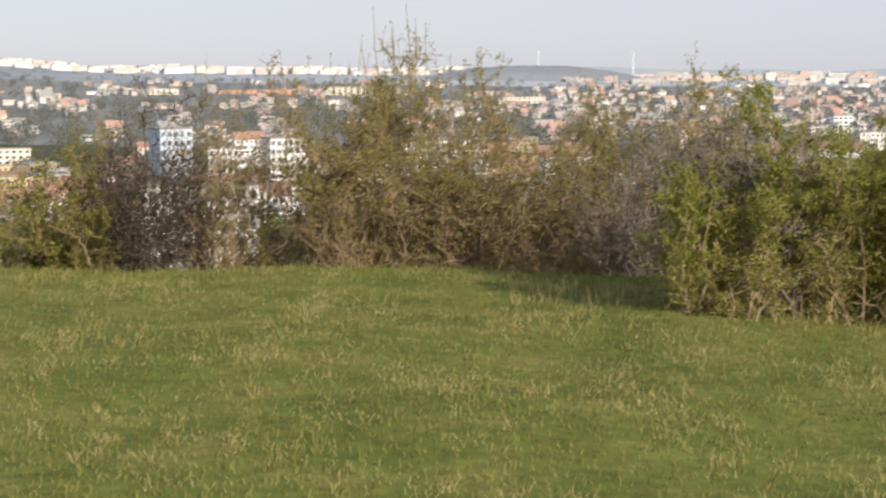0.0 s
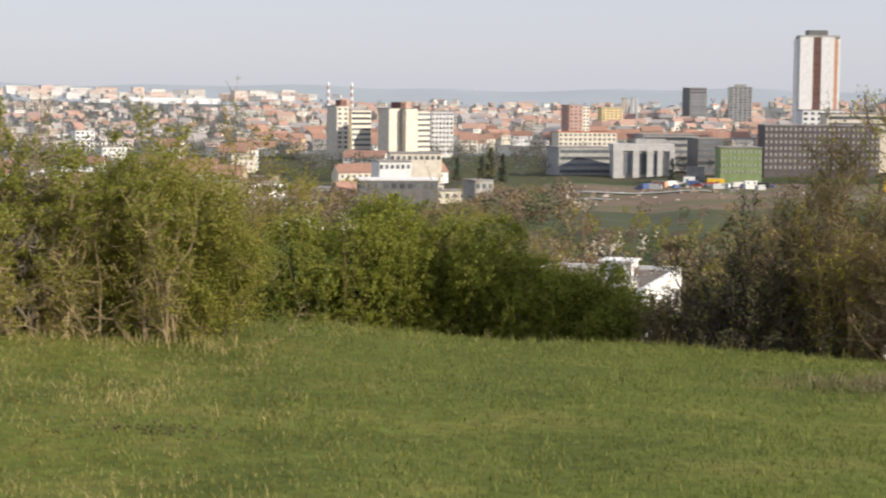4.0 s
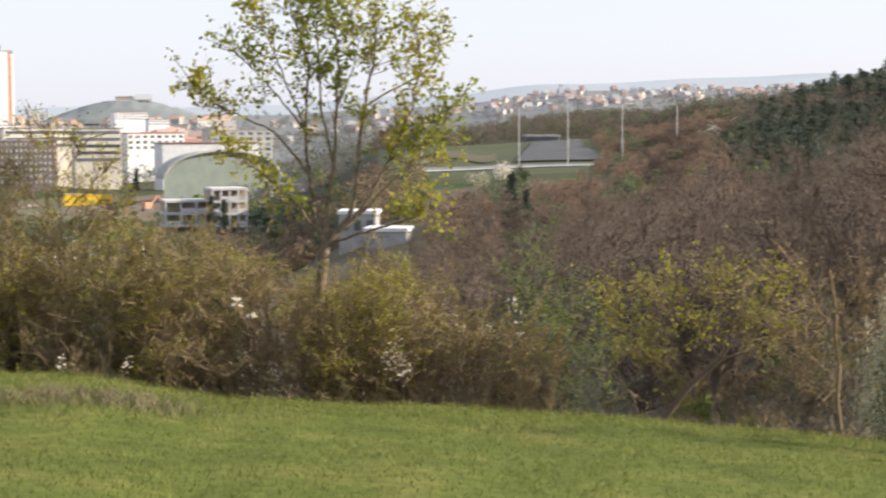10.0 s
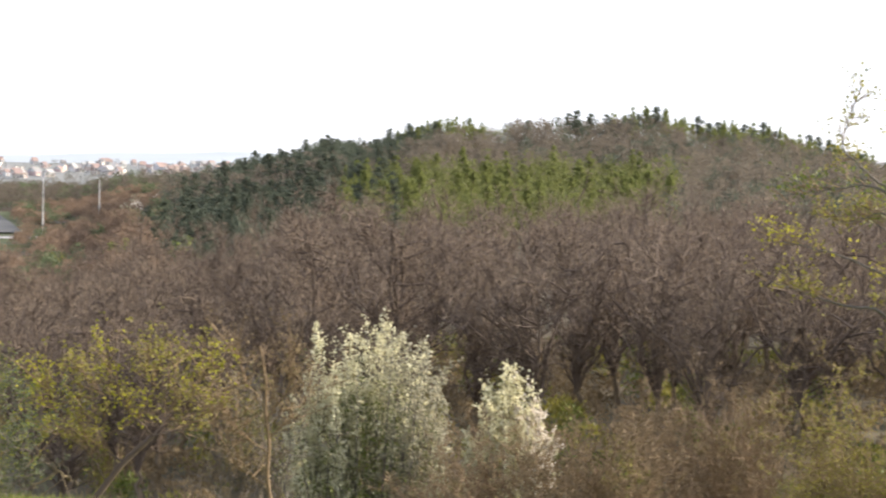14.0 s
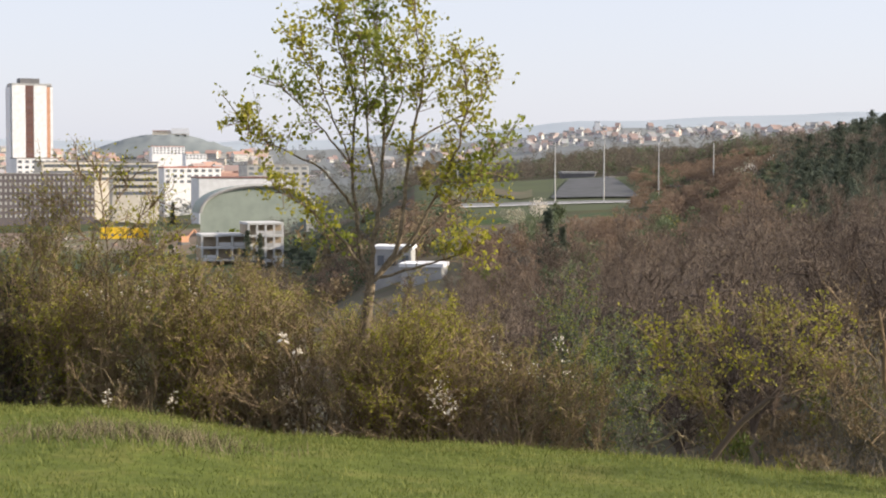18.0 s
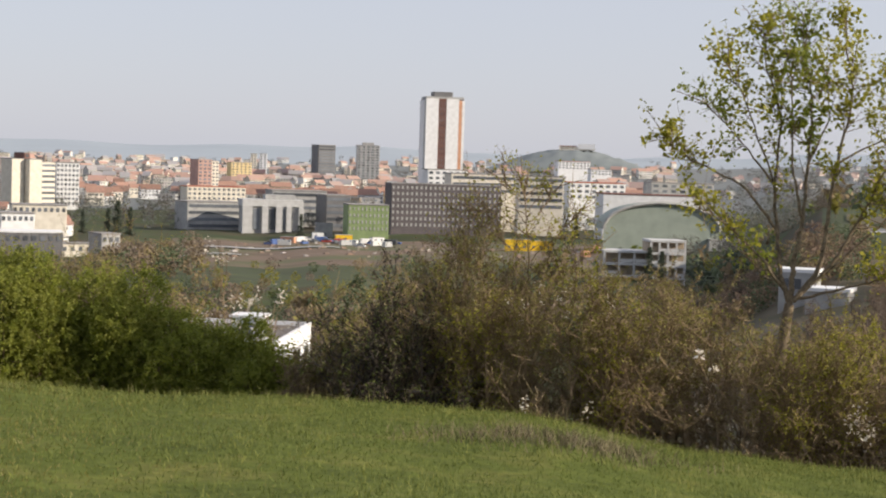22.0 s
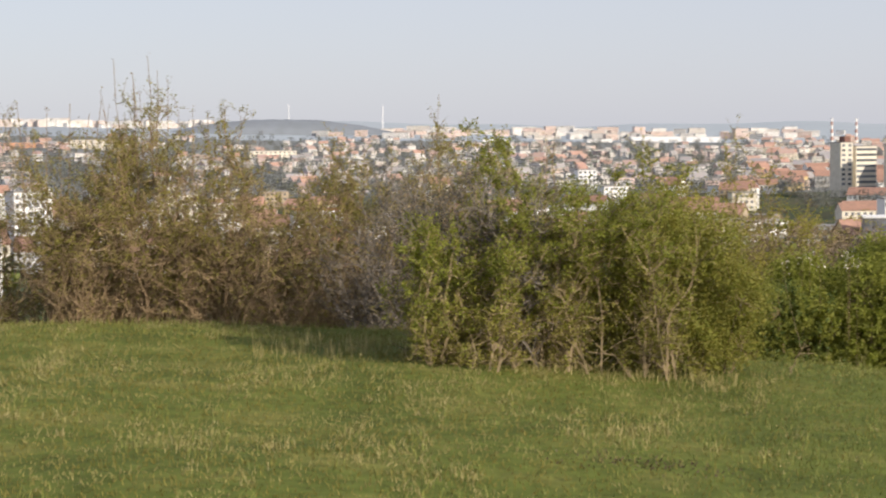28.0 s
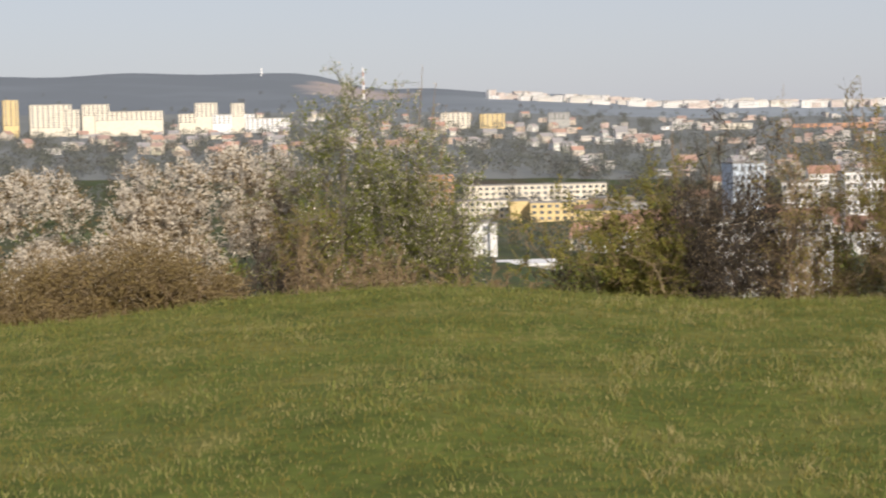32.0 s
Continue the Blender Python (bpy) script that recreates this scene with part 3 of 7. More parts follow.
def wand_bush(label, az, r, w, top, seed, wands, keys, inner, tilt=0.0, flowers=(30, 8), size=0.034, deep=1.2):
    """A bush of upright wands set with blossom towards their ends over a darker leafy heart."""
    rng = np.random.default_rng(seed)
    foot = at(az, r)
    h = EYE + r * math.tan(radians(top)) - foot.z
    root = tagged(new("blossom_shrub"), label, "shrub", "shrubs along the grass edge")
    root.location = foot
    root.rotation_euler = (0, 0, -radians(az))
    x, y = rng.uniform(-1, 1, wands), rng.uniform(-1, 1, wands)
    base = np.stack([x * w * 0.30, y * deep * 0.25, np.full(wands, -0.15)], 1)
    lump = 1 - 0.30 * np.abs(x) ** 2.2 + 0.05 * np.sin(x * 9 + 1) + rng.normal(0, 0.03, wands)
    full = rng.uniform(0, 1, wands) ** 0.5
    tip = np.stack([x * w * 0.5 + tilt * h, y * deep * 0.5, h * lump * (0.45 + 0.55 * full)], 1)
    t = np.linspace(0, 1, 8)
    P = np.stack([base + (tip - base) * np.array([v ** 1.0, v ** 1.0, v ** 0.85]) for v in t], 1) + rng.normal(0, 0.02, (wands, 8, 3)) * (t[None, :, None] > 0)
    wood = [tubes(P[:, i], P[:, i + 1], 0.013 * (1 - t[i] * 0.8), 0.013 * (1 - t[i + 1] * 0.8), 4) for i in range(7)]
    nf, per = flowers
    k = np.repeat(np.arange(wands), nf)
    u = (0.25 + 0.75 * rng.uniform(0, 1, len(k)) ** 0.55) * 6.999
    i = u.astype(int)
    o = P[k, i] + (P[k, i + 1] - P[k, i]) * (u - i)[:, None]
    d = rng.normal(0, 0.5, (len(k), 3)) + np.array([0, 0, 0.9])
    e = o + d * rng.uniform(0.05, 0.16, len(k))[:, None]
    V, q = joined(*wood, ribbons(o, e, 0.003, rng))
    part("twigwork", mesh_of("twigwork", V, q, [BARK["grey"]]), root)["kind"] = "stuff"
    side = x[k] + rng.normal(0, 0.35, len(k)) > keys[2]
    for key, sel in ((keys[0], ~side), (keys[1], side)):
        g = np.repeat(np.where(sel)[0], per)
        c = o[g] + (e[g] - o[g]) * rng.uniform(0.2, 1.1, len(g))[:, None] + rng.normal(0, 0.013, (len(g), 3))
        nm = "blossom" if key in ("white", "cream") else "new_growth"
        V, q = leaves(c, size, rng, 0.2, 1.4)
        part(nm, mesh_of(nm, V, q, [LEAF[key]]), root)["kind"] = "stuff"
    n = int(inner[1])
    a = rng.normal(size=(n, 3))
    a *= (rng.uniform(0, 1, n) ** 0.4 / np.linalg.norm(a, axis=1))[:, None]
    c = a * np.array([w * 0.47, deep * 0.5, h * 0.40]) + np.array([0, 0, h * 0.40])
    V, q = leaves(c[c[:, 2] > 0], 0.04, rng)
    part("foliage", mesh_of("foliage", V, q, [LEAF[inner[0]]]), root)["kind"] = "stuff"
    return root


def branch_tree(name, label, az, r, trunk, limbs, keys, seed, trunk_r=0.06, limb_r=0.026, per=12, leaf_size=0.05, n_leaf=6, leafy=0.4, sway=0.5, wood="trunk", twig_len=0.34, n_twig=5):
    """A tree whose trunk and limbs follow courses given as azimuth and elevation from the eye; limbs start on what stands before."""
    rng = np.random.default_rng(seed)
    foot = at(az, r)
    root = tagged(new(name), label, "tree")
    root.location = foot
    nodes = []

    def course(pts, r0, r1):
        n = 6 * (len(pts) - 1) + 1
        f = np.linspace(0, len(pts) - 1, n)
        A = [np.interp(f, range(len(pts)), [p[j] for p in pts]) for j in (0, 1)]
        for _ in range(3):
            A = [np.concatenate([v[:1], (v[:-2] + 2 * v[1:-1] + v[2:]) / 4, v[-1:]]) for v in A]
        R = r0 + (r1 - r0) * np.linspace(0, 1, n)
        a = np.radians(A[0])
        P = np.stack([np.sin(a) * R - foot.x, np.cos(a) * R - foot.y, EYE + R * np.tan(np.radians(A[1])) - foot.z], 1)
        return P, R, A

    P, R, A = course(trunk, r, r)
    P = np.concatenate([[[0, 0, -0.2]], P]) if trunk[0][1] > -7.5 else P
    rad = np.linspace(trunk_r * 1.25, trunk_r * 0.95, len(P))
    V, q = pipe(P, rad, 9)
    part("trunk", mesh_of("trunk", V, q, [BARK[wood]], smooth=True), root)
    nodes += [(*p, rr, trunk_r) for p, rr in zip(zip(*A), R)]
    for n, pts in enumerate(limbs):
        near = min(nodes, key=lambda p: (p[0] - pts[0][0]) ** 2 + (p[1] - pts[0][1]) ** 2)
        Q, R, A = course(pts, near[2], near[2] + rng.uniform(-sway, sway))
        L = np.linalg.norm(np.diff(Q, axis=0), axis=1).sum()
        lr = min(near[3] * 0.85, limb_r * (L / 2.5) ** 0.6)
        Q[1:-1] += rng.normal(0, 0.007, Q[1:-1].shape)
        rd = lr + (0.0035 - lr) * np.linspace(0, 1, len(Q)) ** 0.8
        nodes += [(A[0][j], A[1][j], R[j], rd[j]) for j in range(len(Q))]
        V, q = pipe(Q, rd, 6)
        limb = part("limb", mesh_of("limb", V, q, [BARK[wood]], smooth=True), root)
        m = max(4, int(per * L))
        u = (leafy + (1 - leafy) * rng.uniform(0, 1, m) ** 0.8) * (len(Q) - 1.001)
        i = u.astype(int)
        b0 = Q[i] + (Q[i + 1] - Q[i]) * (u - i)[:, None]
        d = (Q[i + 1] - Q[i]) / np.linalg.norm(Q[i + 1] - Q[i], axis=1, keepdims=True) * 0.6 + rng.normal(0, 0.55, (m, 3)) + np.array([0, 0, 0.3])
        d /= np.linalg.norm(d, axis=1, keepdims=True)
        b1 = b0 + d * rng.uniform(0.35, 1.2, m)[:, None] * twig_len
        w = np.repeat(np.arange(m), n_twig)
        v = rng.uniform(0.3, 1.05, len(w))[:, None]
        c0 = b0[w] * (1 - v) + b1[w] * v
        c1 = c0 + (d[w] * 0.4 + rng.normal(0, 0.6, (len(w), 3)) + np.array([0, 0, 0.3])) * rng.uniform(0.05, 0.14, len(w))[:, None]
        V, q = joined(tubes(b0, b1, 0.0055, 0.0028, 4), ribbons(c0, c1, 0.0024, rng))
        part("twig_growth", mesh_of("twig_growth", V, q, [BARK["brown"]]), limb)["kind"] = "stuff"
        if n_leaf:
            g = np.repeat(np.arange(len(w)), n_leaf)
            c = c1[g] + rng.normal(0, 0.026, (len(g), 3))
            V, q = leaves(c, leaf_size, rng, -0.2, 1.4)
            part("leaf_growth", mesh_of("leaf_growth", V, q, [LEAF[keys[n % len(keys)]]]), limb)["kind"] = "stuff"
    return root


# ---- shrubs along the brow ----
def shoots(az, r, tops, seed, leaf="brown", r0=0.009):
    """A clump of long bare shoots; tops: azimuth and elevation of each tip from the eye."""
    rng = np.random.default_rng(seed)
    root = tagged(new("sapling"), "clump of tall bare shoots rising from the thicket", "shrub")
    foot = at(az, r)
    root.location = foot
    for ta, te in tops:
        rr = r + rng.uniform(-0.3, 0.3)
        a = radians(ta)
        tip = np.array([math.sin(a) * rr - foot.x, math.cos(a) * rr - foot.y, EYE + rr * math.tan(radians(te)) - foot.z])
        b = np.array([tip[0] * 0.45, tip[1] * 0.45, 0.0])
        t = np.linspace(0, 1, 9)[:, None]
        P = b * (1 - t) + tip * t + np.sin(t * np.pi) * rng.normal(0, 0.03, 3) + rng.normal(0, 0.008, (9, 3))
        rad = np.linspace(r0, 0.0028, 9)
        m = 10
        k = rng.integers(3, 8, m)
        d = rng.normal(0, 0.6, (m, 3)) + np.array([0, 0, 0.9])
        V, q = pipe(P, rad, 5)
        stem = part("shoot", mesh_of("shoot", V, q, [BARK["brown"]]), root)
        V, q = tubes(P[k], P[k] + d * 0.11, 0.003, 0.002)
        part("twig_growth", mesh_of("twig_growth", V, q, [BARK["brown"]]), stem)["kind"] = "stuff"
        S1 = np.concatenate([P[4:], P[k] + d * 0.11])
        c = S1[rng.integers(0, len(S1), 34)] + rng.normal(0, 0.014, (34, 3))
        V, q = leaves(c, 0.022, rng)
        part("bud_growth", mesh_of("bud_growth", V, q, [LEAF[leaf]]), stem)["kind"] = "stuff"


shoots(-1.4, 19, [(-2.3, 2.6), (-1.7, 2.2), (-1.2, 2.75), (-0.9, 2.3), (-0.55, 2.0), (-2.7, 1.7), (-1.5, 1.6)], 1)
shoots(-4.4, 19, [(-5.3, 1.25), (-4.4, 1.1), (-3.7, 1.2), (-3.1, 0.9), (-2.7, 1.3)], 2)
shoots(1.0, 19, [(0.2, 1.05), (0.7, 0.9), (-0.3, 1.0)], 3)
shoots(12.0, 14, [(12.0, 0.35), (11.8, 0.2)], 4, "olive")
shoots(-20.2, 20, [(-19.3, 2.05), (-18.9, 1.5), (-19.8, 1.3), (-18.6, 0.8)], 5, "white")
shoots(-10.8, 19, [(-11.3, -0.3), (-11.0, -0.6), (-10.1, -0.4)], 6)
shrub("brownpink", 32.3, 0.8, -5.9, 18.2, 1.8)
shrub("brownpink", 33.3, 0.7, -5.6, 18.2)
shrub("darkbush", -24.7, 0.8, -3.46, 19.5)
shrub("greenwhite", -20.9, 1.8, 1.1, 20.0, 1.5)
shrub("greenwhite", -19.0, 0.9, -0.9, 19.6, 1.3)
shrub("oliveb", -23.0, 0.8, -1.8, 20.0)
shrub("lowbrown", -22.7, 0.9, -3.70, 18.2)
shrub("lowbrown", -20.5, 0.9, -3.95, 18.2)
shrub("lowbrown", -17.8, 1.1, -4.57, 18.5)
shrub("olive", -13.2, 1.7, -1.7, 19.5)
shrub("olive", -11.6, 0.9, -2.6, 18.9)
shrub("darkivy", -14.4, 0.6, -4.45, 18.8)
shrub("bare", -9.5, 1.4, -0.5, 19.0)
shrub("sparse", -6.1, 1.4, -0.32, 19.5, 0.75)
shrub("sparse", -7.3, 0.8, -0.9, 19.0, 0.6)
shrub("mixed", -3.1, 1.3, 0.45, 19.0, 1.1)
shrub("mixed", -0.7, 1.5, 0.3, 19.0, 1.1)
shrub("browntwig", 1.4, 0.9, -1.1, 18.8)
shrub("mixed", 4.9, 1.0, -1.0, 19.3)
shrub("browntwig", 3.1, 1.3, -1.60, 18.5)
shrub("mixed", 6.7, 1.8, -0.63, 19.5)
shrub("greytwig", 7.6, 1.7, -1.36, 17.5)
shrub("green", 9.2, 1.1, -2.8, 13.3, 1.3)
shrub("greytwig", 9.6, 1.2, -1.25, 13.9, 1.2)
shrub("green", 10.9, 1.6, -1.3, 14.2, 1.3)
shrub("green", 13.4, 1.6, -1.5, 14.2)
shrub("yellowtree", 18.4, 1.4, -1.09, 26.0)
shrub("yellowtree", 15.6, 1.5, -1.47, 20.0)
shrub("darkbrown", 34.6, 1.5, -3.88, 17.5)
shrub("brown", 37.0, 1.6, -2.27, 17.8)
shrub("brown", 40.7, 1.6, -3.23, 17.3)
shrub("brown", 44.2, 1.5, -4.00, 17.3)
shrub("brown", 47.9, 1.5, -4.57, 17.3)
shrub("oliveb", 48.4, 1.2, -4.57, 18.8)
shrub("yellowtree", 49.0, 1.2, -4.9, 16.9, 0.4)
shrub("yellowtree", 41.9, 0.8, -3.6, 17.0, 0.35)
shrub("yellowtree", 36.9, 0.8, -3.4, 17.2, 0.35)
shrub("brownpink", 50.8, 1.2, -5.12, 17.2)
shrub("brownpink", 53.5, 1.1, -6.38, 17.0)
shrub("grey", 54.4, 1.7, -4.91, 24.0)
shrub("bareg", 63.6, 1.0, -5.33, 19.0)
shrub("brown2", 74.8, 1.9, -6.81, 20.0)
shrub("brown2", 78.7, 2.1, -5.41, 22.0)
shrub("greenlow", 83.3, 1.9, -5.79, 19.5)
shrub("brown2", 70.6, 1.9, -7.82, 21.0)

HEDGE = "dense soft green shrub of the rounded hedge below the lawn"
for i, (a, rr, w, e) in enumerate(((20.4, 19.3, 1.3, -3.3), (22.0, 19.6, 1.6, -2.8), (23.6, 19.6, 1.5, -3.0), (25.0, 19.5, 1.4, -3.45), (26.4, 19.4, 1.4, -4.0), (27.9, 19.3, 1.4, -4.5), (29.3, 19.2, 1.2, -5.1), (30.5, 19.0, 1.1, -5.75))):
    # from 26 degrees on, more fresh leaves imitate sunlight on that end
    mound(HEDGE, a, rr, w, e, ("hedge", "fresh"), 300 + i, share=0.6 if a < 26 else 0.3)
mound("small dark green shrub at the foot of the hedge", 19.6, 18.9, 1.2, -4.4, ("hedge", "deep"), 310, share=0.6)
for i, (a, w, e) in enumerate(((14.8, 1.2, -1.5), (16.2, 1.1, -1.65), (17.3, 0.8, -2.6))):
    mound("bright green shrub with pale straw stems on the lawn", a, 14.6, w, e, ("olive", "hedge"), 350 + i, sprigs=1700, per=10, leaf=0.022, shoot=0.16, bark="straw", flat=0.45)
shrub("brown2", 32.0, 0.6, -6.6, 18.2)
for i, (a, e) in enumerate(((-32.7, -3.2), (-31.1, -3.45), (-29.5, -3.25), (-28.0, -3.65), (-26.6, -4.05))):
    mound("low rust-olive bramble thicket at the grass edge", a, 18.7, 0.95, e, ("rust", "brown"), 340 + i, sprigs=1800, per=9, leaf=0.024, shoot=0.2, share=0.6, flat=0.35)
BLOOM = "blackthorn shrub in full pinkish-white blossom behind the thicket"
for i, (a, rr, w, e) in enumerate(((-32.6, 21.5, 1.3, -1.1), (-30.8, 22.0, 1.3, -1.0), (-28.6, 21.6, 1.3, -0.9), (-26.9, 22.0, 1.3, -0.2), (-25.2, 21.5, 1.4, 0.1), (-23.6, 21.8, 0.9, -0.5))):
    mound(BLOOM, a, rr, w, e, ("white", "brown"), 320 + i, sprigs=620, per=11, leaf=0.032, shoot=0.13, bark="grey", share=0.66, flat=0.25)
wand_bush("tall shrub with upright cream and silvery blossoming wands below the lawn", 67.3, 24.0, 2.3, -3.95, 330, 130, ("cream", "silver", 0.3), ("green", 9000), 0.0, (30, 9), 0.04)
wand_bush("small shrub with bright cream blossoming wands below the lawn", 71.8, 23.0, 1.15, -5.5, 331, 60, ("cream", "white", 0.6), ("olive", 1600), 0.02, (28, 10), 0.042, 0.7)


# ---- trees ----
def tree(name, label, seed, h, w, trunk_h, trunk_r, limbs, fine, twigs, bark, leaf, n_leaf, leaf_size, limb_r=0.03, clump=0.0, long=1.6, lean=(0, 0), category="tree", up=0.0, arch=0.2):
    """A tree at the origin: a tapered trunk, limbs with twigs, and a crown of single leaves."""
    rng = np.random.default_rng(seed)
    root = tagged(new(name), label, category)
    n = 6
    z = np.linspace(-0.2, trunk_h, n + 1)
    x = lean[0] * (z / max(trunk_h, 0.1)) ** 2 + rng.normal(0, 0.012 * h, n + 1) * (z > 0)
    y = lean[1] * (z / max(trunk_h, 0.1)) ** 2
    P = np.stack([x, y, z], 1)
    rad = np.linspace(trunk_r * 1.15, trunk_r * 0.72, n + 1)
    V, q = pipe(P, rad, 8)
    part("trunk", mesh_of("trunk", V, q, [BARK["trunk"]], smooth=True), root)
    S0, S1, R0, R1, o2, tip = grow(rng, w, w * 0.9, h - trunk_h, limbs, fine=fine, twigs=twigs, r=limb_r, arch=arch, crown=0.3, foot=0.04)
    foot = S0[:limbs].copy()
    off = np.array([x[-1], y[-1], trunk_h])
    S0, S1, o2, tip = S0 + off, S1 + off, o2 + off, tip + off
    S0[:limbs] = off + (foot * 0.12) + np.array([0, 0, -0.1])
    V, q = joined(tubes(S0, S1, R0, R1, 4), ribbons(o2, tip, limb_r * 0.16, rng))
    part("limbwork", mesh_of("limbwork", V, q, [BARK[bark]]), root)["kind"] = "stuff"
    m = len(tip)
    pick = rng.integers(0, m, n_leaf)
    if clump:
        good = rng.permutation(m)[: max(8, int(m * clump))]
        pick = good[rng.integers(0, len(good), n_leaf)]
    u = rng.uniform(0.3, 1.15, n_leaf)[:, None]
    c = o2[pick] * (1 - u) + tip[pick] * u + rng.normal(0, leaf_size * 0.55, (n_leaf, 3))
    V, q = leaves(c, leaf_size, rng, up, long)
    part("crown", mesh_of("crown", V, q, [LEAF[leaf]]), root)["kind"] = "stuff"
    return root


def conifer(name, label, seed, h, w, leaf, n, size, ragged=0.25, bare=0.12, blunt=0.65):
    rng = np.random.default_rng(seed)
    root = tagged(new(name), label, "tree")
    z = np.linspace(-0.3, h * 0.97, 7)
    P = np.stack([np.zeros(7), np.zeros(7), z], 1)
    rad = np.linspace(h * 0.018, h * 0.003, 7)
    V, q = pipe(P, rad, 6)
    part("trunk", mesh_of("trunk", V, q, [BARK["trunk"]]), root)
    nb = 90
    zb = h * (bare + (1 - bare) * rng.uniform(0, 1, nb) ** 1.15)
    ln = w * 0.5 * (1 - (zb / h - bare) / (1 - bare)) ** blunt * rng.uniform(1 - ragged * 1.6, 1 + ragged, nb) + w * 0.05
    a = rng.uniform(0, 2 * np.pi, nb)
    S0 = np.stack([np.zeros(nb), np.zeros(nb), zb], 1)
    S1 = S0 + np.stack([np.cos(a) * ln, np.sin(a) * ln, ln * rng.uniform(-0.25, 0.25, nb)], 1)
    V, q = tubes(S0, S1, h * 0.005, h * 0.0015, 3)
    part("boughwork", mesh_of("boughwork", V, q, [BARK["dark"]]), root)["kind"] = "stuff"
    pick = rng.integers(0, nb, n)
    u = rng.uniform(0.15, 1.05, n)[:, None]
    c = S0[pick] * (1 - u) + S1[pick] * u + rng.normal(0, size * 0.5, (n, 3)) * np.array([1, 1, 0.7])
    V, q = leaves(c, size, rng, -0.1, 2.2)
    part("needle_mass", mesh_of("needle_mass", V, q, [LEAF[leaf]]), root)["kind"] = "stuff"
    return root


def stand(ob, az, r, scale=1.0, turn=0.0, sink=0.0):
    p = at(az, r)
    p.z -= sink
    ob.matrix_basis = Matrix.Translation(p) @ Matrix.Rotation(turn, 4, "Z") @ Matrix.Diagonal((scale, scale, scale, 1))
    return ob


def scatter(models, az0, az1, r0, r1, n, seed, group, smin=0.75, smax=1.2, label="", test=None):
    """Copies of the models over a stretch of the plan; the models themselves stand there too."""
    rng = random.Random(seed)
    side = max(1, round(math.sqrt(n * (az1 - az0) / 40)))
    k = 0
    for i in range(n):
        az = az0 + (az1 - az0) * ((i * 0.6180339887 + rng.uniform(-0.02, 0.02)) % 1.0)
        r = r0 + (r1 - r0) * ((i + rng.random()) / n)
        if test and not test(az, r):
            continue
        src = models[rng.randrange(len(models))]
        s = rng.uniform(smin, smax)
        p = at(az, r)
        if not src.get("placed"):
            ob = src
            ob["placed"] = True
        else:
            ob = copy_thing(src, Matrix())
        ob.matrix_basis = Matrix.Translation(p) @ Matrix.Rotation(rng.uniform(0, 6.28), 4, "Z") @ Matrix.Diagonal((s, s, s * rng.uniform(0.92, 1.08), 1))
        tagged(ob, label, group=group)
        k += 1


# the young tree among the thicket, in fresh leaf
branch_tree("maple_tree", "young multi-stemmed tree with fresh yellow-green leaves in the thicket", 47.15, 17.7, [(47.2, -5.85), (47.42, -4.2)], [
    [(47.42, -4.2), (47.09, -3.29), (46.92, -1.82), (46.77, -0.36), (46.95, 1.82), (46.31, 3.64), (46.22, 4.6)],
    [(47.42, -4.2), (47.5, -2.92), (47.73, -1.46), (47.84, 0.36), (47.9, 2.17), (47.57, 3.98), (47.48, 5.1)],
    [(47.51, -4.11), (48.32, -3.1), (48.49, -1.46), (48.7, 0.35), (49.19, 2.33), (48.92, 3.95), (48.82, 4.8)],
    [(47.6, -4.02), (48.68, -2.92), (49.39, -1.65), (50.18, -0.02), (50.61, 1.77), (50.25, 3.39)],
    [(48.5, -3.19), (49.93, -1.83), (50.98, -0.66), (51.94, 0.68)],
    [(47.23, -3.74), (46.32, -2.55), (45.23, -1.63), (44.22, -1.08)],
    [(46.92, -1.82), (45.96, -0.54), (44.86, 0.02), (43.95, 0.39), (43.18, 1.1)],
    [(46.77, -0.36), (45.77, 0.93), (44.5, 2.22)],
    [(47.6, -4.02), (49.04, -3.65), (50.29, -3.28), (51.0, -2.92)],
    [(48.7, 0.35), (49.91, 1.06), (50.97, 1.59), (51.28, 2.75)],
    [(47.14, -3.56), (46.5, -3.29), (45.68, -2.28)],
    [(47.84, 0.36), (48.48, 1.8), (48.29, 3.43)],
    [(46.77, -0.36), (45.95, 1.83), (45.05, 3.84)],
    [(47.73, -1.46), (47.3, 0.2), (47.3, 2.6), (46.9, 4.3)],
    [(49.39, -1.65), (50.3, -1.6), (51.1, -1.5)]], ("yellow", "fresh", "yellow"), 7, 0.052, 0.030, 17, 0.048, 4, 0.42, 0.5, "trunk", 0.28)
branch_tree("young_tree", "thin dark-stemmed young tree with first yellow leaves in the thicket", 38.9, 17.6, [(38.95, -6.5), (38.9, -4.0)], [
    [(38.9, -4.0), (38.95, -3.0), (38.82, -2.0), (38.75, -1.2), (38.6, -0.4)],
    [(38.88, -3.4), (38.0, -2.3), (37.3, -1.2)], [(38.86, -3.2), (39.8, -2.3), (40.6, -1.4)], [(38.84, -2.3), (37.9, -1.6), (36.9, -1.5)], [(38.82, -2.0), (39.5, -1.2), (39.9, -0.6)],
    [(38.9, -4.1), (37.4, -3.6), (36.4, -2.9)], [(38.9, -4.0), (40.2, -3.4), (41.2, -2.6)], [(38.7, -1.3), (38.2, -0.8), (38.0, -0.3)]], ("yellow", "olive"), 12, 0.016, 0.012, 26, 0.03, 2, 0.2, 0.5, "brown", 0.3, 5)
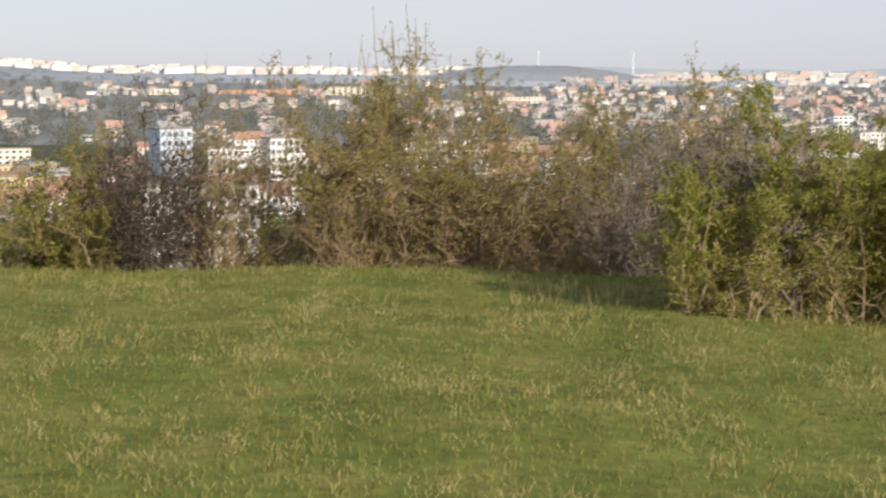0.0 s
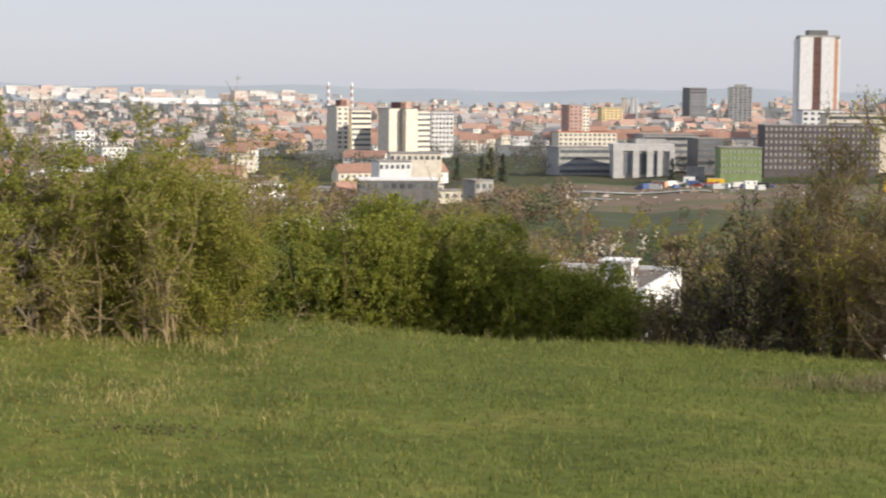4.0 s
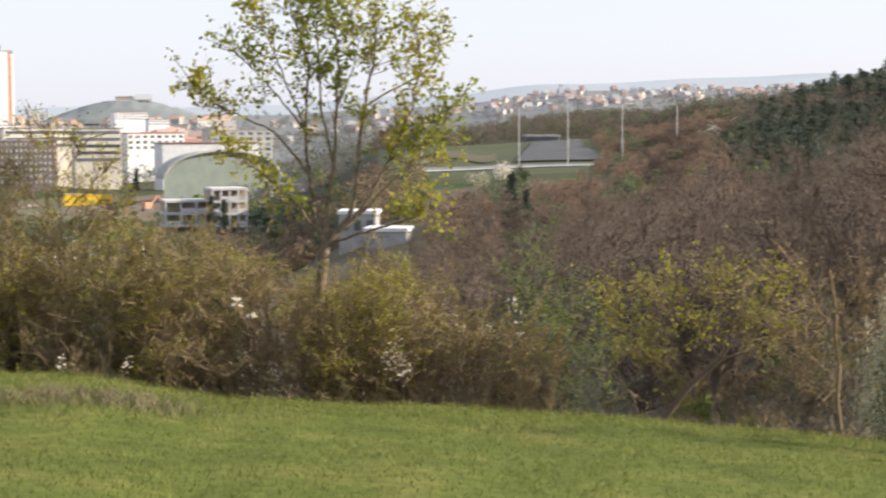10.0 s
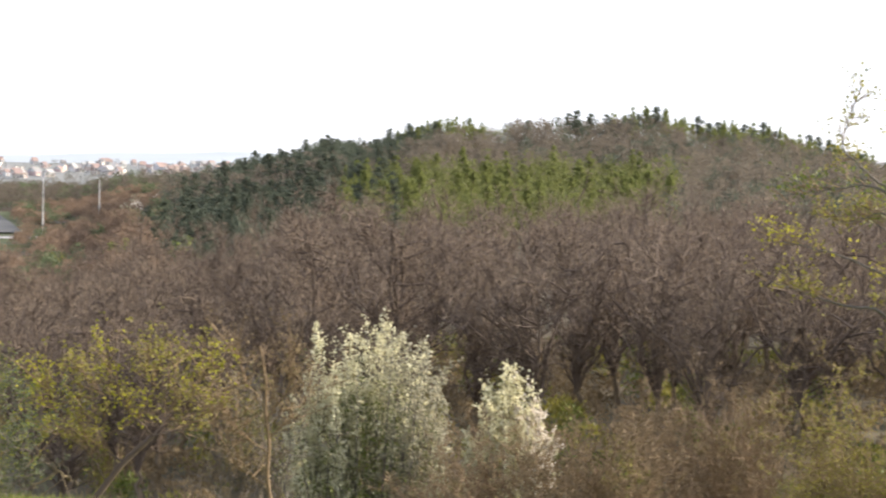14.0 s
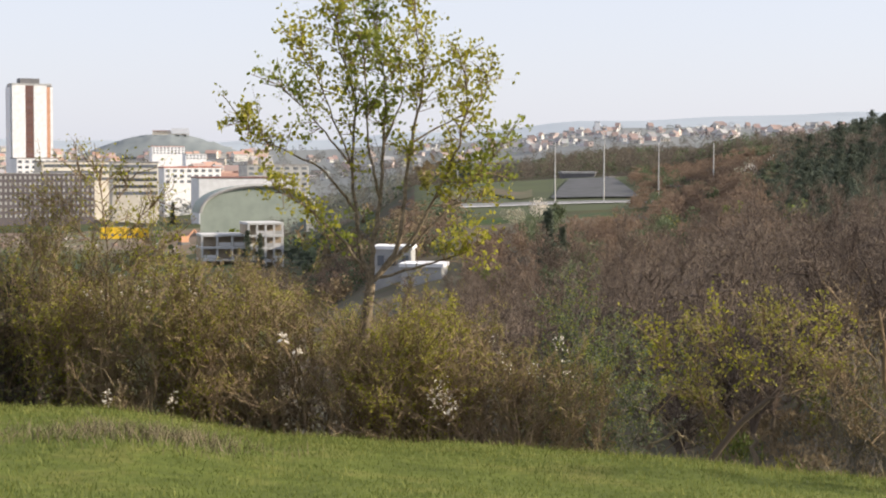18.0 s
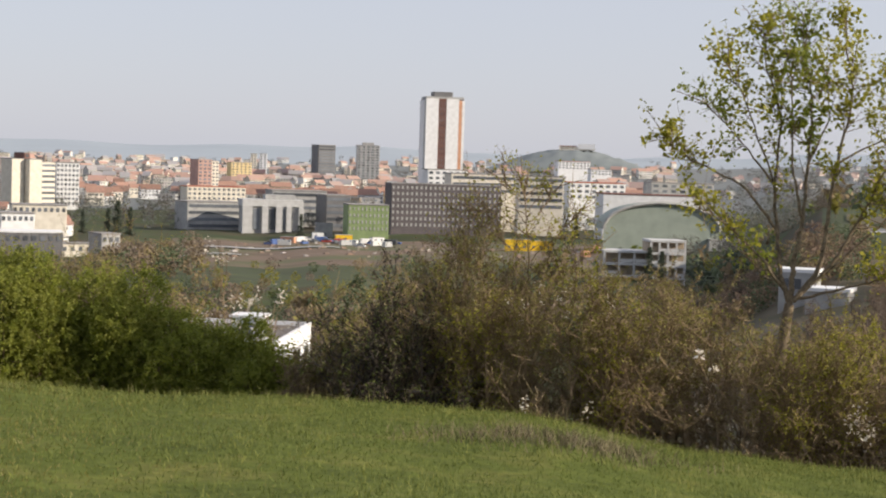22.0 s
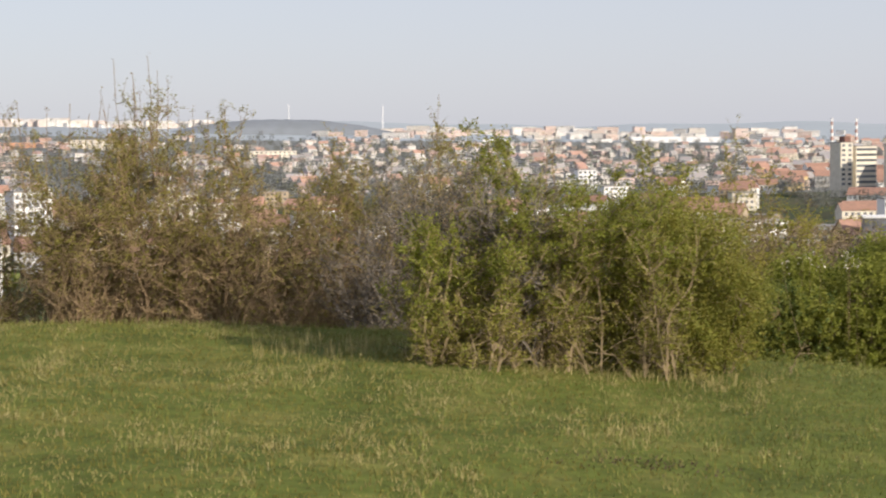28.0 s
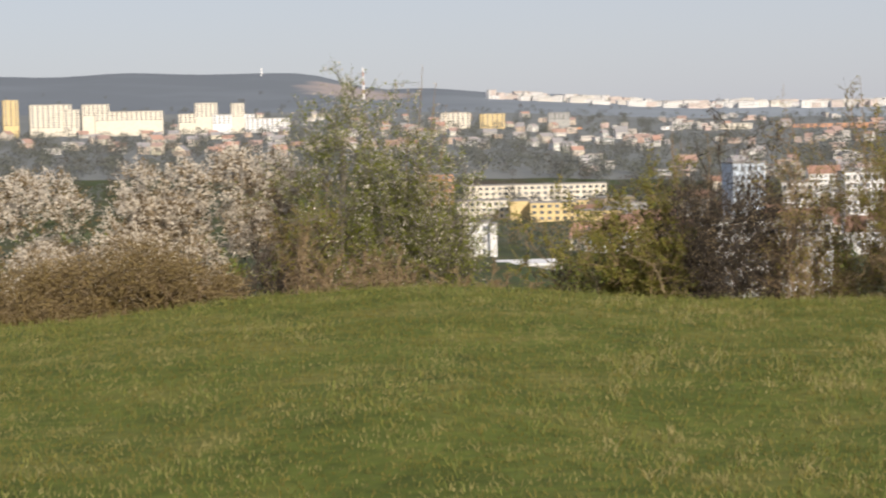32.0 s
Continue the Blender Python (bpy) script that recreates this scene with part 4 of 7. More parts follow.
branch_tree("hawthorn_tree", "gnarled small tree with long bare boughs and sparse yellow-olive leaves", 88.5, 17.2, [(88.5, -9.5), (88.2, -6.5), (87.4, -4.0), (86.8, -1.5), (86.6, 0.5)], [
    [(87.6, -5.2), (86.22, -4.89), (84.64, -3.7), (83.56, -3.19), (82.31, -3.05), (81.4, -2.71), (80.13, -2.38)],
    [(87.3, -3.4), (86.16, -2.92), (84.96, -2.6), (83.17, -1.75), (81.54, -1.25), (80.45, -1.09)],
    [(86.8, -0.9), (86.08, -0.23), (84.52, 0.27), (83.09, 0.79), (82.03, 0.58), (80.41, 0.37)],
    [(84.52, 0.27), (83.4, 1.0), (82.35, 1.86), (82.54, 2.77), (82.92, 3.89)],
    [(84.88, 0.1), (83.96, 1.34), (84.05, 2.6), (84.46, 3.72), (85.52, 4.9)],
    [(86.07, 0.12), (85.62, 1.55), (85.93, 2.8)],
    [(84.96, -2.6), (83.82, 0.08), (82.77, -0.49), (81.15, 0.02)],
    [(88.2, -7.5), (86.88, -8.0), (85.69, -6.53), (85.49, -5.55)],
    [(87.0, -2.2), (86.13, -1.85), (84.57, -1.17), (83.49, -0.47), (82.55, 0.96)],
    [(86.22, -4.89), (85.03, -4.76), (83.94, -4.08)]], ("olive", "yellow", "green"), 8, 0.09, 0.034, 13, 0.034, 3, 0.3, 0.5, "grey", 0.24)
branch_tree("field_maple", "small leaning tree with yellow-green leaves at the grass edge", 58.5, 17.2, [(58.5, -9.83), (59.42, -8.62), (60.37, -7.78)], [
    [(60.37, -7.78), (61.06, -6.76), (60.95, -5.11)], [(60.37, -7.78), (59.49, -6.97), (58.93, -5.5)], [(59.42, -8.62), (58.29, -7.9), (57.27, -7.73)],
    [(58.86, -9.18), (58.2, -7.99), (58.01, -6.4)], [(61.06, -6.76), (61.79, -6.2), (62.15, -5.46)], [(61.06, -6.76), (60.13, -5.86), (60.21, -4.93)],
    [(59.49, -6.97), (58.6, -6.3), (57.9, -5.6)], [(58.2, -7.99), (57.3, -7.0), (56.8, -5.9)], [(60.37, -7.78), (61.3, -7.6), (62.1, -7.0)]], ("olive", "yellow", "olive"), 9, 0.028, 0.02, 30, 0.032, 3, 0.25, 0.5, "wood", 0.34)
branch_tree("bare_sapling", "slender grey leafless tree at the grass edge", 64.2, 18.0, [(64.19, -9.98), (64.05, -9.0), (64.12, -8.0), (63.95, -7.0), (63.98, -6.1), (63.75, -4.89)], [
    [(64.09, -8.35), (63.09, -7.64), (62.44, -6.74)], [(64.15, -9.4), (63.39, -9.0), (62.36, -8.02), (62.17, -6.6)], [(64.0, -7.26), (64.71, -6.15), (64.87, -5.05)],
    [(63.96, -6.89), (63.16, -5.81), (62.96, -4.71)], [(64.05, -7.9), (64.9, -7.2), (65.4, -6.2)]], ("brown",), 10, 0.016, 0.014, 34, 0.028, 2, 0.15, 0.5, "brown", 0.42, 7)
BARE = [tree("bare_tree", "leafless brown woodland tree with forked trunk", 20 + i, 8.0, 5.6, 1.7, 0.13, 8, 13, 7, "wood", "wood", 3000, 0.27, limb_r=0.085, long=13, up=0.6) for i in range(5)]
LARCH = [conifer("larch_tree", "young larch in bright spring green on the hill", 40 + i, 10, 4.2, "larch", 3200, 0.30) for i in range(3)]
PINE = [conifer("pine_tree", "dark green pine on the wooded hill", 50 + i, 10, 5.0, "pine", 3200, 0.34, 0.45, 0.3, 0.35) for i in range(3)]
LEAFY = [tree("field_tree", "small field tree in pale spring leaf on the valley slope", 60 + i, 6.0, 5.0, 1.0, 0.11, 8, 10, 4, "brown", k, 1200, 0.42, limb_r=0.06, clump=0.6) for i, k in enumerate(("olive", "grey", "green", "brown"))]

scatter(BARE, 56, 92, 58, 135, 190, 1, "leafless woodland across the hollow", 0.8, 1.15)
scatter(BARE, 50, 60, 75, 190, 45, 2, "leafless woodland across the hollow", 0.8, 1.1)
scatter(PINE, 61, 68, 215, 330, 70, 3, "pines on the wooded hill", 0.45, 0.7)
scatter(PINE, 62.3, 69.5, 350, 392, 46, 4, "pines on the wooded hill", 0.42, 0.6)
scatter(PINE, 72, 90, 365, 395, 34, 14, "pines on the wooded hill", 0.45, 0.7)
scatter(LARCH, 66.3, 77, 195, 290, 95, 5, "larches on the wooded hill", 0.45, 0.75)
scatter(LARCH, 75, 85, 365, 395, 60, 7, "larches on the wooded hill", 0.45, 0.68)
scatter(LARCH, 68, 71, 350, 392, 16, 15, "larches on the wooded hill", 0.5, 0.62)
scatter(BARE, 48, 64, 135, 240, 60, 8, "leafless trees on the valley slope", 0.5, 0.85)
scatter(PINE, 60, 68, 190, 300, 40, 12, "pines on the wooded hill", 0.4, 0.65)
scatter(LEAFY, 50, 63, 160, 310, 16, 10, "trees on the valley slope", 0.5, 0.8)
scatter(LEAFY, -36, 50, 45, 420, 150, 9, "trees on the valley slope", 0.55, 0.95, test=lambda a, r: not (29.5 < a < 33 and r < 190) and not (45 < a < 50 and r < 280) and not (41.3 < a < 45.2 and r < 445) and not (-18.5 < a < -13 and r < 470))

scatter(BARE, 41.4, 46.5, 285, 330, 14, 16, "leafless trees before the terraces", 0.55, 0.85)


# ---- town ----
def wall_material(name, cols, rough=0.85):
    m = bpy.data.materials.new(name)
    m.use_nodes = True
    n, l = m.node_tree.nodes, m.node_tree.links
    b = n["Principled BSDF"]
    b.inputs["Roughness"].default_value = rough
    g = n.new("ShaderNodeNewGeometry")
    r = n.new("ShaderNodeValToRGB")
    r.color_ramp.interpolation = "CONSTANT"
    e = r.color_ramp.elements
    for i, c in enumerate(cols):
        el = e[i] if i < 2 else e.new(i / len(cols))
        el.position, el.color = i / len(cols), (*c, 1)
    l.new(g.outputs["Random Per Island"], r.inputs[0])
    tc, no, mx = n.new("ShaderNodeTexCoord"), n.new("ShaderNodeTexNoise"), n.new("ShaderNodeMix")
    no.inputs["Scale"].default_value = 0.35
    l.new(tc.outputs["Object"], no.inputs["Vector"])
    mx.data_type, mx.blend_type = "RGBA", "MULTIPLY"
    mx.inputs[0].default_value = 0.25
    l.new(r.outputs[0], mx.inputs[6])
    l.new(no.outputs["Color"], mx.inputs[7])
    l.new(mx.outputs[2], b.inputs["Base Color"])
    return m


PAINT = dict(
    # umber, dark and glass are lightened, distance haze mixed into these colours
    umber=material("facade_umber", (0.135, 0.118, 0.125), 0.8, (0.105, 0.093, 0.10), scale=0.3),
    pale=material("panel_pale", (0.55, 0.55, 0.55), 0.8, (0.46, 0.46, 0.46), scale=0.4),
    rose=material("brick_rose", (0.44, 0.285, 0.25), 0.8, (0.36, 0.23, 0.20), scale=0.4),
    white=material("render_white", (0.76, 0.765, 0.78), 0.8, (0.66, 0.665, 0.675), scale=0.4),
    cream=material("render_cream", (0.70, 0.655, 0.57), 0.8, (0.60, 0.555, 0.475), scale=0.4),
    yellow=material("render_yellow", (0.68, 0.54, 0.29), 0.8, (0.58, 0.45, 0.24), scale=0.4),
    orange=material("render_orange", (0.60, 0.33, 0.21), 0.8, (0.50, 0.27, 0.17), scale=0.4),
    tan=material("concrete_tan", (0.40, 0.33, 0.24), 0.85, (0.32, 0.26, 0.20), scale=0.4),
    grey=material("concrete_grey", (0.40, 0.40, 0.39), 0.85, (0.30, 0.30, 0.30), scale=0.4),
    dark=material("facade_dark", (0.17, 0.17, 0.175), 0.6, (0.135, 0.135, 0.14), scale=0.4),
    brown=material("panel_brown", (0.20, 0.10, 0.08), 0.7, (0.16, 0.085, 0.07), scale=0.4),
    green=material("panel_green", (0.25, 0.32, 0.15), 0.7, (0.20, 0.265, 0.125), scale=0.4),
    blue=material("panel_blue", (0.50, 0.58, 0.69), 0.7, (0.43, 0.50, 0.60), scale=0.4),
    red=material("roof_red", (0.42, 0.14, 0.085), 0.8, (0.32, 0.11, 0.07), scale=0.5),
    roof=material("roof_grey", (0.30, 0.29, 0.28), 0.85, (0.21, 0.20, 0.20), scale=0.3),
    dome=material("membrane_green", (0.29, 0.33, 0.29), 0.6, (0.24, 0.28, 0.245), scale=0.2),
    glass=material("window_glass", (0.15, 0.165, 0.185), 0.2, (0.11, 0.12, 0.14), scale=0.3, objvar=0.5, spec=0.5),
    metal=material("pole_metal", (0.55, 0.55, 0.54), 0.45, (0.42, 0.42, 0.42), scale=3, metal=0.6),
    bright=material("machine_yellow", (0.75, 0.50, 0.03), 0.5, (0.62, 0.40, 0.03), scale=1),
    asphalt=material("asphalt_grey", (0.22, 0.22, 0.22), 0.9, (0.16, 0.16, 0.165), scale=0.2),
    # woods far off: pale grey-green, the haze is in the colour
    hill=material("far_forest_hazed", (0.195, 0.205, 0.195), 0.95, (0.17, 0.18, 0.172), scale=0.01, trans=0.5),
)
BOX_CACHE = {}


def box_mesh(name, w, d, h, mat, bevel=0.0):
    """A box standing on z = 0, centred, with chamfered upright edges."""
    key = (name, round(w, 3), round(d, 3), round(h, 3), mat.name)
    if key in BOX_CACHE:
        return BOX_CACHE[key]
    b = min(bevel, w * 0.2, d * 0.2)
    if b <= 0:
        ring = [(-w / 2, -d / 2), (w / 2, -d / 2), (w / 2, d / 2), (-w / 2, d / 2)]
    else:
        ring = [(-w / 2 + b, -d / 2), (w / 2 - b, -d / 2), (w / 2, -d / 2 + b), (w / 2, d / 2 - b), (w / 2 - b, d / 2), (-w / 2 + b, d / 2), (-w / 2, d / 2 - b), (-w / 2, -d / 2 + b)]
    bm = bmesh.new()
    lo = [bm.verts.new((x, y, 0)) for x, y in ring]
    hi = [bm.verts.new((x, y, h)) for x, y in ring]
    bm.faces.new(lo[::-1])
    bm.faces.new(hi)
    for i in range(len(ring)):
        j = (i + 1) % len(ring)
        bm.faces.new((lo[i], lo[j], hi[j], hi[i]))
    me = bpy.data.meshes.new(name)
    bm.to_mesh(me)
    bm.free()
    me.materials.append(mat)
    BOX_CACHE[key] = me
    return me


def put(name, me, parent, x, y, z, label="", rz=0.0):
    ob = part(name, me, parent, label)
    ob.matrix_basis = Matrix.Translation((x, y, z)) @ Matrix.Rotation(rz, 4, "Z")
    return ob


def site(name, label, category, az, r, turn=0.0, group=""):
    """An Empty on the ground, its -y side turned to the viewpoint, then turned about."""
    root = tagged(new(name), label, category, group)
    p = at(az, r)
    root.matrix_basis = Matrix.Translation(p) @ Matrix.Rotation(-radians(az) + radians(turn), 4, "Z")
    return root, p.z


def house(label, az0, az1, r, top, wall="white", floors=5, bays=6, turn=0.0, depth=12.0, roof="roof", name="apartment_block", group="", strips=False, sink=0.0, side=0, cap=None, glass="glass", ww=0.52):
    """A flat-roofed block between two azimuths, its top at an elevation from the eye, with its windows."""
    az = (az0 + az1) / 2
    root, z0 = site(name, label, "building", az, r, turn, group)
    w = radians(az1 - az0) * r / max(0.5, math.cos(radians(turn)))
    zt = EYE + r * math.tan(radians(top))
    h = zt - z0 + 2
    put("wall", box_mesh("wall", w, depth, h, PAINT[wall], 0.15), root, 0, depth / 2, -2)
    put("roof", box_mesh("roof", w + 0.5, depth + 0.5, 0.5, PAINT[roof], 0.1), root, 0, depth / 2, h - 2 + 0.01)
    fh = 3.0 if not strips else 3.4
    n = min(floors, int((h - 2) / fh))
    bw = w / bays
    if strips:
        me = box_mesh("window_band", w * 0.94, 0.3, fh * 0.45, PAINT[glass])
        for f in range(n):
            put("window_band", me, root, 0, -0.02, h - 2 - (f + 0.75) * fh)
        return root
    me = box_mesh("window", bw * ww, 0.3, fh * 0.5, PAINT[glass])
    for f in range(n):
        for b in range(bays):
            put("window", me, root, -w / 2 + (b + 0.5) * bw, -0.02, h - 2 - (f + 0.8) * fh)
    if side:
        bs = depth / side
        me = box_mesh("side_window", bs * 0.5, 0.3, fh * 0.5, PAINT[glass])
        for f in range(n):
            for b in range(side):
                put("side_window", me, root, w / 2 + 0.02, (b + 0.5) * bs, h - 2 - (f + 0.8) * fh, rz=math.pi / 2)
    if cap:
        put("stair_head", box_mesh("stair_head", w * cap[0], depth * 0.5, cap[1], PAINT[cap[2]], 0.1), root, w * cap[3], depth * 0.4, h - 2 + 0.5)
    return root


# the tall office tower
def tower():
    az0, az1, r, top = 35.77, 37.13, 1300, 2.10
    root, z0 = site("office_tower", "tall white office tower with brown and orange vertical stripes", "building", (az0 + az1) / 2 + 0.05, r, 12)
    w = radians(az1 - az0) * r * 0.94
    h = EYE + r * math.tan(radians(top)) - z0 + 2
    d = 18
    put("core", box_mesh("core", w, d, h, PAINT["dark"], 0.2), root, 0, d / 2 + 0.6, -2)
    wl = w * 0.33
    put("white_panel", box_mesh("white_panel", wl, 1.2, h, PAINT["white"], 0.1), root, -w / 2 + wl / 2, 0.3, -2)
    put("white_panel", box_mesh("white_panel_right", w * 0.33, 1.2, h, PAINT["white"], 0.1), root, w * 0.20, 0.3, -2)
    for k in range(4):
        put("brown_fin", box_mesh("brown_fin", w * 0.035, 0.5, h, PAINT["brown"]), root, -w * 0.145 + k * w * 0.052, 0.15, -2, "dark brown vertical fin")
    put("orange_strip", box_mesh("orange_strip", w * 0.08, 1.3, h - 1, PAINT["orange"]), root, w * 0.40, 0.28, -2, "orange vertical strip")
    put("white_edge", box_mesh("white_edge", w * 0.055, 1.2, h - 1, PAINT["white"]), root, w * 0.4725, 0.3, -2)
    put("side_wall", box_mesh("side_wall", 1.0, d * 0.9, h - 1, PAINT["white"]), root, w / 2 + 0.3, d * 0.5 + 1.5, -2)
    put("side_wall", box_mesh("side_wall", 1.0, d * 0.9, h - 1, PAINT["white"]), root, -w / 2 - 0.3, d * 0.5 + 1.5, -2)
    put("parapet", box_mesh("parapet", w * 0.98, d, 1.5, PAINT["grey"], 0.3), root, 0, d / 2 + 0.6, h - 2 + 0.02)
    put("plant_room", box_mesh("plant_room", w * 0.5, d * 0.6, 3.6, PAINT["dark"], 0.5), root, -w * 0.03, d * 0.5, h - 0.4)
    for k in range(16):
        z = h - 6 - k * 4.2
        put("window_row", box_mesh("window_row", w * 0.17, 0.2, 1.6, PAINT["glass"]), root, -w * 0.068, 0.06, z)


tower()
house("dark glass high-rise block", 32.42, 32.97, 2100, 0.47, "dark", 14, 4, 26, 20, strips=True, name="office_block")
house("grey and white striped high-rise block", 33.67, 34.41, 2000, 0.50, "grey", 16, 5, 4, 18, name="office_block", cap=(0.5, 3, "grey", 0))
house("brick-brown tower block with a pale side", 28.54, 28.98, 1500, -0.12, "rose", 10, 3, 30, 14)
house("pale tower block beside the brick one", 28.98, 29.2, 1510, -0.16, "cream", 10, 2, 26, 14)
house("yellow flat block in the middle distance", 29.60, 30.26, 2000, -0.18, "yellow", 6, 5, 21, 14)
house("pair of small white tower blocks", 30.22, 30.42, 2500, 0.12, "cream", 8, 2)
house("pair of small white tower blocks", 30.5, 30.75, 2500, 0.13, "white", 8, 2)
house("long grey office block with white bands", 28.22, 29.98, 905, -1.50, "grey", 4, 8, 18, 22, strips=True, name="office_block")
house("grey glass office block behind the white one", 30.95, 32.71, 930, -1.06, "grey", 5, 9, 10, 24, strips=True, name="office_block")
house("dark glass cube office block", 32.71, 33.50, 900, -1.17, "dark", 5, 4, 16, 20, strips=True, name="office_block")
house("green panelled office block", 33.43, 34.76, 800, -1.45, "green", 4, 10, 9, 16, name="office_block", glass="grey", ww=0.34)
house("long dark office block with small pale windows", 34.83, 38.44, 850, -0.71, "umber", 7, 24, 13, 16, name="office_block", glass="grey", ww=0.4)
house("cream office block with horizontal white bands", 38.98, 40.45, 900, -0.34, "cream", 5, 6, 6, 18, strips=True, name="office_block")
house("low cream office wing beside the banded block", 36.77, 39.10, 930, -0.33, "cream", 3, 9, 16, 14, strips=True, name="office_block")
house("white roof-top wing at the foot of the tower", 36.0, 37.3, 1000, -0.22, "white", 3, 6, 16, 12, name="office_block")
house("red-roofed low industrial block", 40.64, 42.46, 980, -0.50, "white", 3, 8, 20, 20, roof="red", name="industrial_hall")
house("white windowless hall with a dark roof", 41.75, 44.83, 840, -0.84, "white", 0, 4, 10, 26, roof="brown", name="industrial_hall")
house("grey-blue office block behind the hall", 43.3, 45.3, 1000, -0.42, "grey", 5, 7, 21, 14, name="office_block")
house("tan slab block of flats with dark stair tower", 20.97, 21.35, 1120, -0.22, "cream", 9, 2, 28, 14, cap=(0.5, 3.5, "brown", 0.2))
house("tan slab block of flats", 21.45, 22.09, 1130, -0.34, "cream", 9, 5, 36, 14, strips=True)
house("white slab block of flats with a dark red stair strip", 22.67, 23.05, 1090, -0.28, "cream", 0, 2, 30, 14)
house("narrow dark red stair tower between slab blocks", 23.05, 23.22, 1095, -0.08, "brown", 9, 1, 30, 12)
house("white slab block of flats beside the stair tower", 23.22, 23.6, 1090, -0.28, "cream", 0, 2, 30, 14)
house("cream slab block of flats with balconies", 23.6, 24.02, 1110, -0.36, "cream", 9, 3, 46, 16, strips=True)
house("white slab block of flats with small windows", 24.05, 24.77, 1140, -0.36, "white", 9, 6, 6, 14)
house("low white workshop with a flat roof", 22.35, 23.4, 640, -2.02, "white", 1, 6, 12, 14, name="industrial_hall")
house("long low hall with a pale flat roof", 21.7, 24.3, 560, -2.62, "dark", 1, 10, 4, 14, roof="white", name="industrial_hall")
house("low grey flat-roofed shed in the valley", 25.5, 26.1, 600, -2.62, "grey", 1, 3, 26, 10, name="industrial_hall")
house("long block with a red roof", 28.21, 30.09, 1200, -1.00, "cream", 3, 12, 18, 16, roof="red")
house("white manor below the castle hill", 40.25, 41.29, 2100, 0.18, "white", 3, 9, 16, 16, roof="red", name="manor_house")
house("white block below the castle hill", 41.32, 41.99, 2000, -0.06, "white", 2, 6, 16, 14, name="manor_house")
house("grey concrete villa with flat roofs on the slope", 48.30, 49.67, 250, -3.74, "grey", 1, 2, -8, 6, roof="white", name="modern_house")
house("upper white storey of the concrete villa", 47.45, 48.66, 262, -3.16, "grey", 1, 3, -6, 6, roof="white", name="modern_house")
house("yellow panel block with rows of loggias", -18.08, -16.35, 900, -2.29, "cream", 6, 9, 6, 14)
house("long yellow panel block behind", -17.85, -13.20, 1010, -1.80, "cream", 5, 22, 4, 13)
house("yellow gable end of the panel block", -16.35, -15.7, 880, -2.33, "yellow", 0, 2, 6, 13)
house("yellow panel block wing", -15.7, -14.2, 870, -2.40, "yellow", 5, 6, 3, 13)
house("white tower house with small dark windows", -17.05, -16.82, 460, -3.10, "white", 0, 1, 0, 8, side=2)
house("white tower house wing", -17.78, -17.05, 462, -3.00, "white", 4, 2, 0, 9, ww=0.22)
house("orange panel block behind the flowering shrub", -19.27, -18.20, 980, -1.40, "orange", 6, 5, 6, 13)
house("pale blue high block behind the hawthorn", -9.13, -8.11, 590, -1.25, "blue", 11, 5, 18, 13)
house("white block behind the thicket", -7.6, -6.4, 600, -1.9, "white", 8, 6, 0, 12)
house("white and yellow block behind the thicket", -5.6, -4.4, 640, -1.6, "white", 7, 6, 16, 12)
house("orange-trimmed block behind the thicket", -1.2, 0.2, 620, -1.75, "cream", 8, 6, 13, 12)
house("white block low behind the hawthorn", -10.3, -6.0, 330, -3.1, "white", 4, 12, 5, 12)
house("white block behind the brown shrub", 3.4, 4.9, 620, -2.3, "white", 5, 7, 13, 12, roof="red")
house("pink-roofed block behind the brown shrub", 4.2, 5.4, 560, -2.95, "orange", 3, 6, 2, 12, roof="red")
house("white block beside the dark conifer", 12.6, 13.2, 1250, -1.05, "white", 7, 4, 13, 12)
house("long cream slab above the shrubs", 1.9, 3.4, 1900, -0.35, "cream", 5, 10, 11, 12)
for az0, az1, top, col, fl, bays in ((-32.55, -32.08, 1.32, "yellow", 11, 3), (-31.73, -30.43, 1.15, "cream", 10, 8), (-30.69, -30.19, 0.98, "cream", 8, 3), (-30.10, -29.25, 1.13, "cream", 5, 6),
                                     (-29.70, -27.55, 0.89, "cream", 4, 14), (-26.52, -25.81, 1.11, "cream", 6, 5), (-25.36, -24.94, 1.08, "cream", 6, 3), (-27.05, -26.04, 0.77, "cream", 4, 7),
                                     (-25.97, -24.62, 0.72, "white", 4, 9), (-24.92, -23.49, 0.57, "white", 5, 9), (-18.56, -17.60, 0.61, "cream", 6, 6), (-17.27, -16.48, 0.55, "yellow", 7, 5),
                                     (-15.06, -14.36, 0.53, "grey", 3, 5), (-14.33, -13.97, 0.04, "orange", 6, 2), (-11.4, -11.0, 0.0, "white", 6, 2), (-9.6, -8.5, 0.05, "cream", 4, 6), (-7.2, -4.0, -0.02, "orange", 5, 14), (-3.8, -2.2, 0.05, "cream", 5, 8)):
    house("panel block of flats on the far slope", az0, az1, 2300, top, col, fl, bays, 6, 14, group="panel blocks on the far slope")

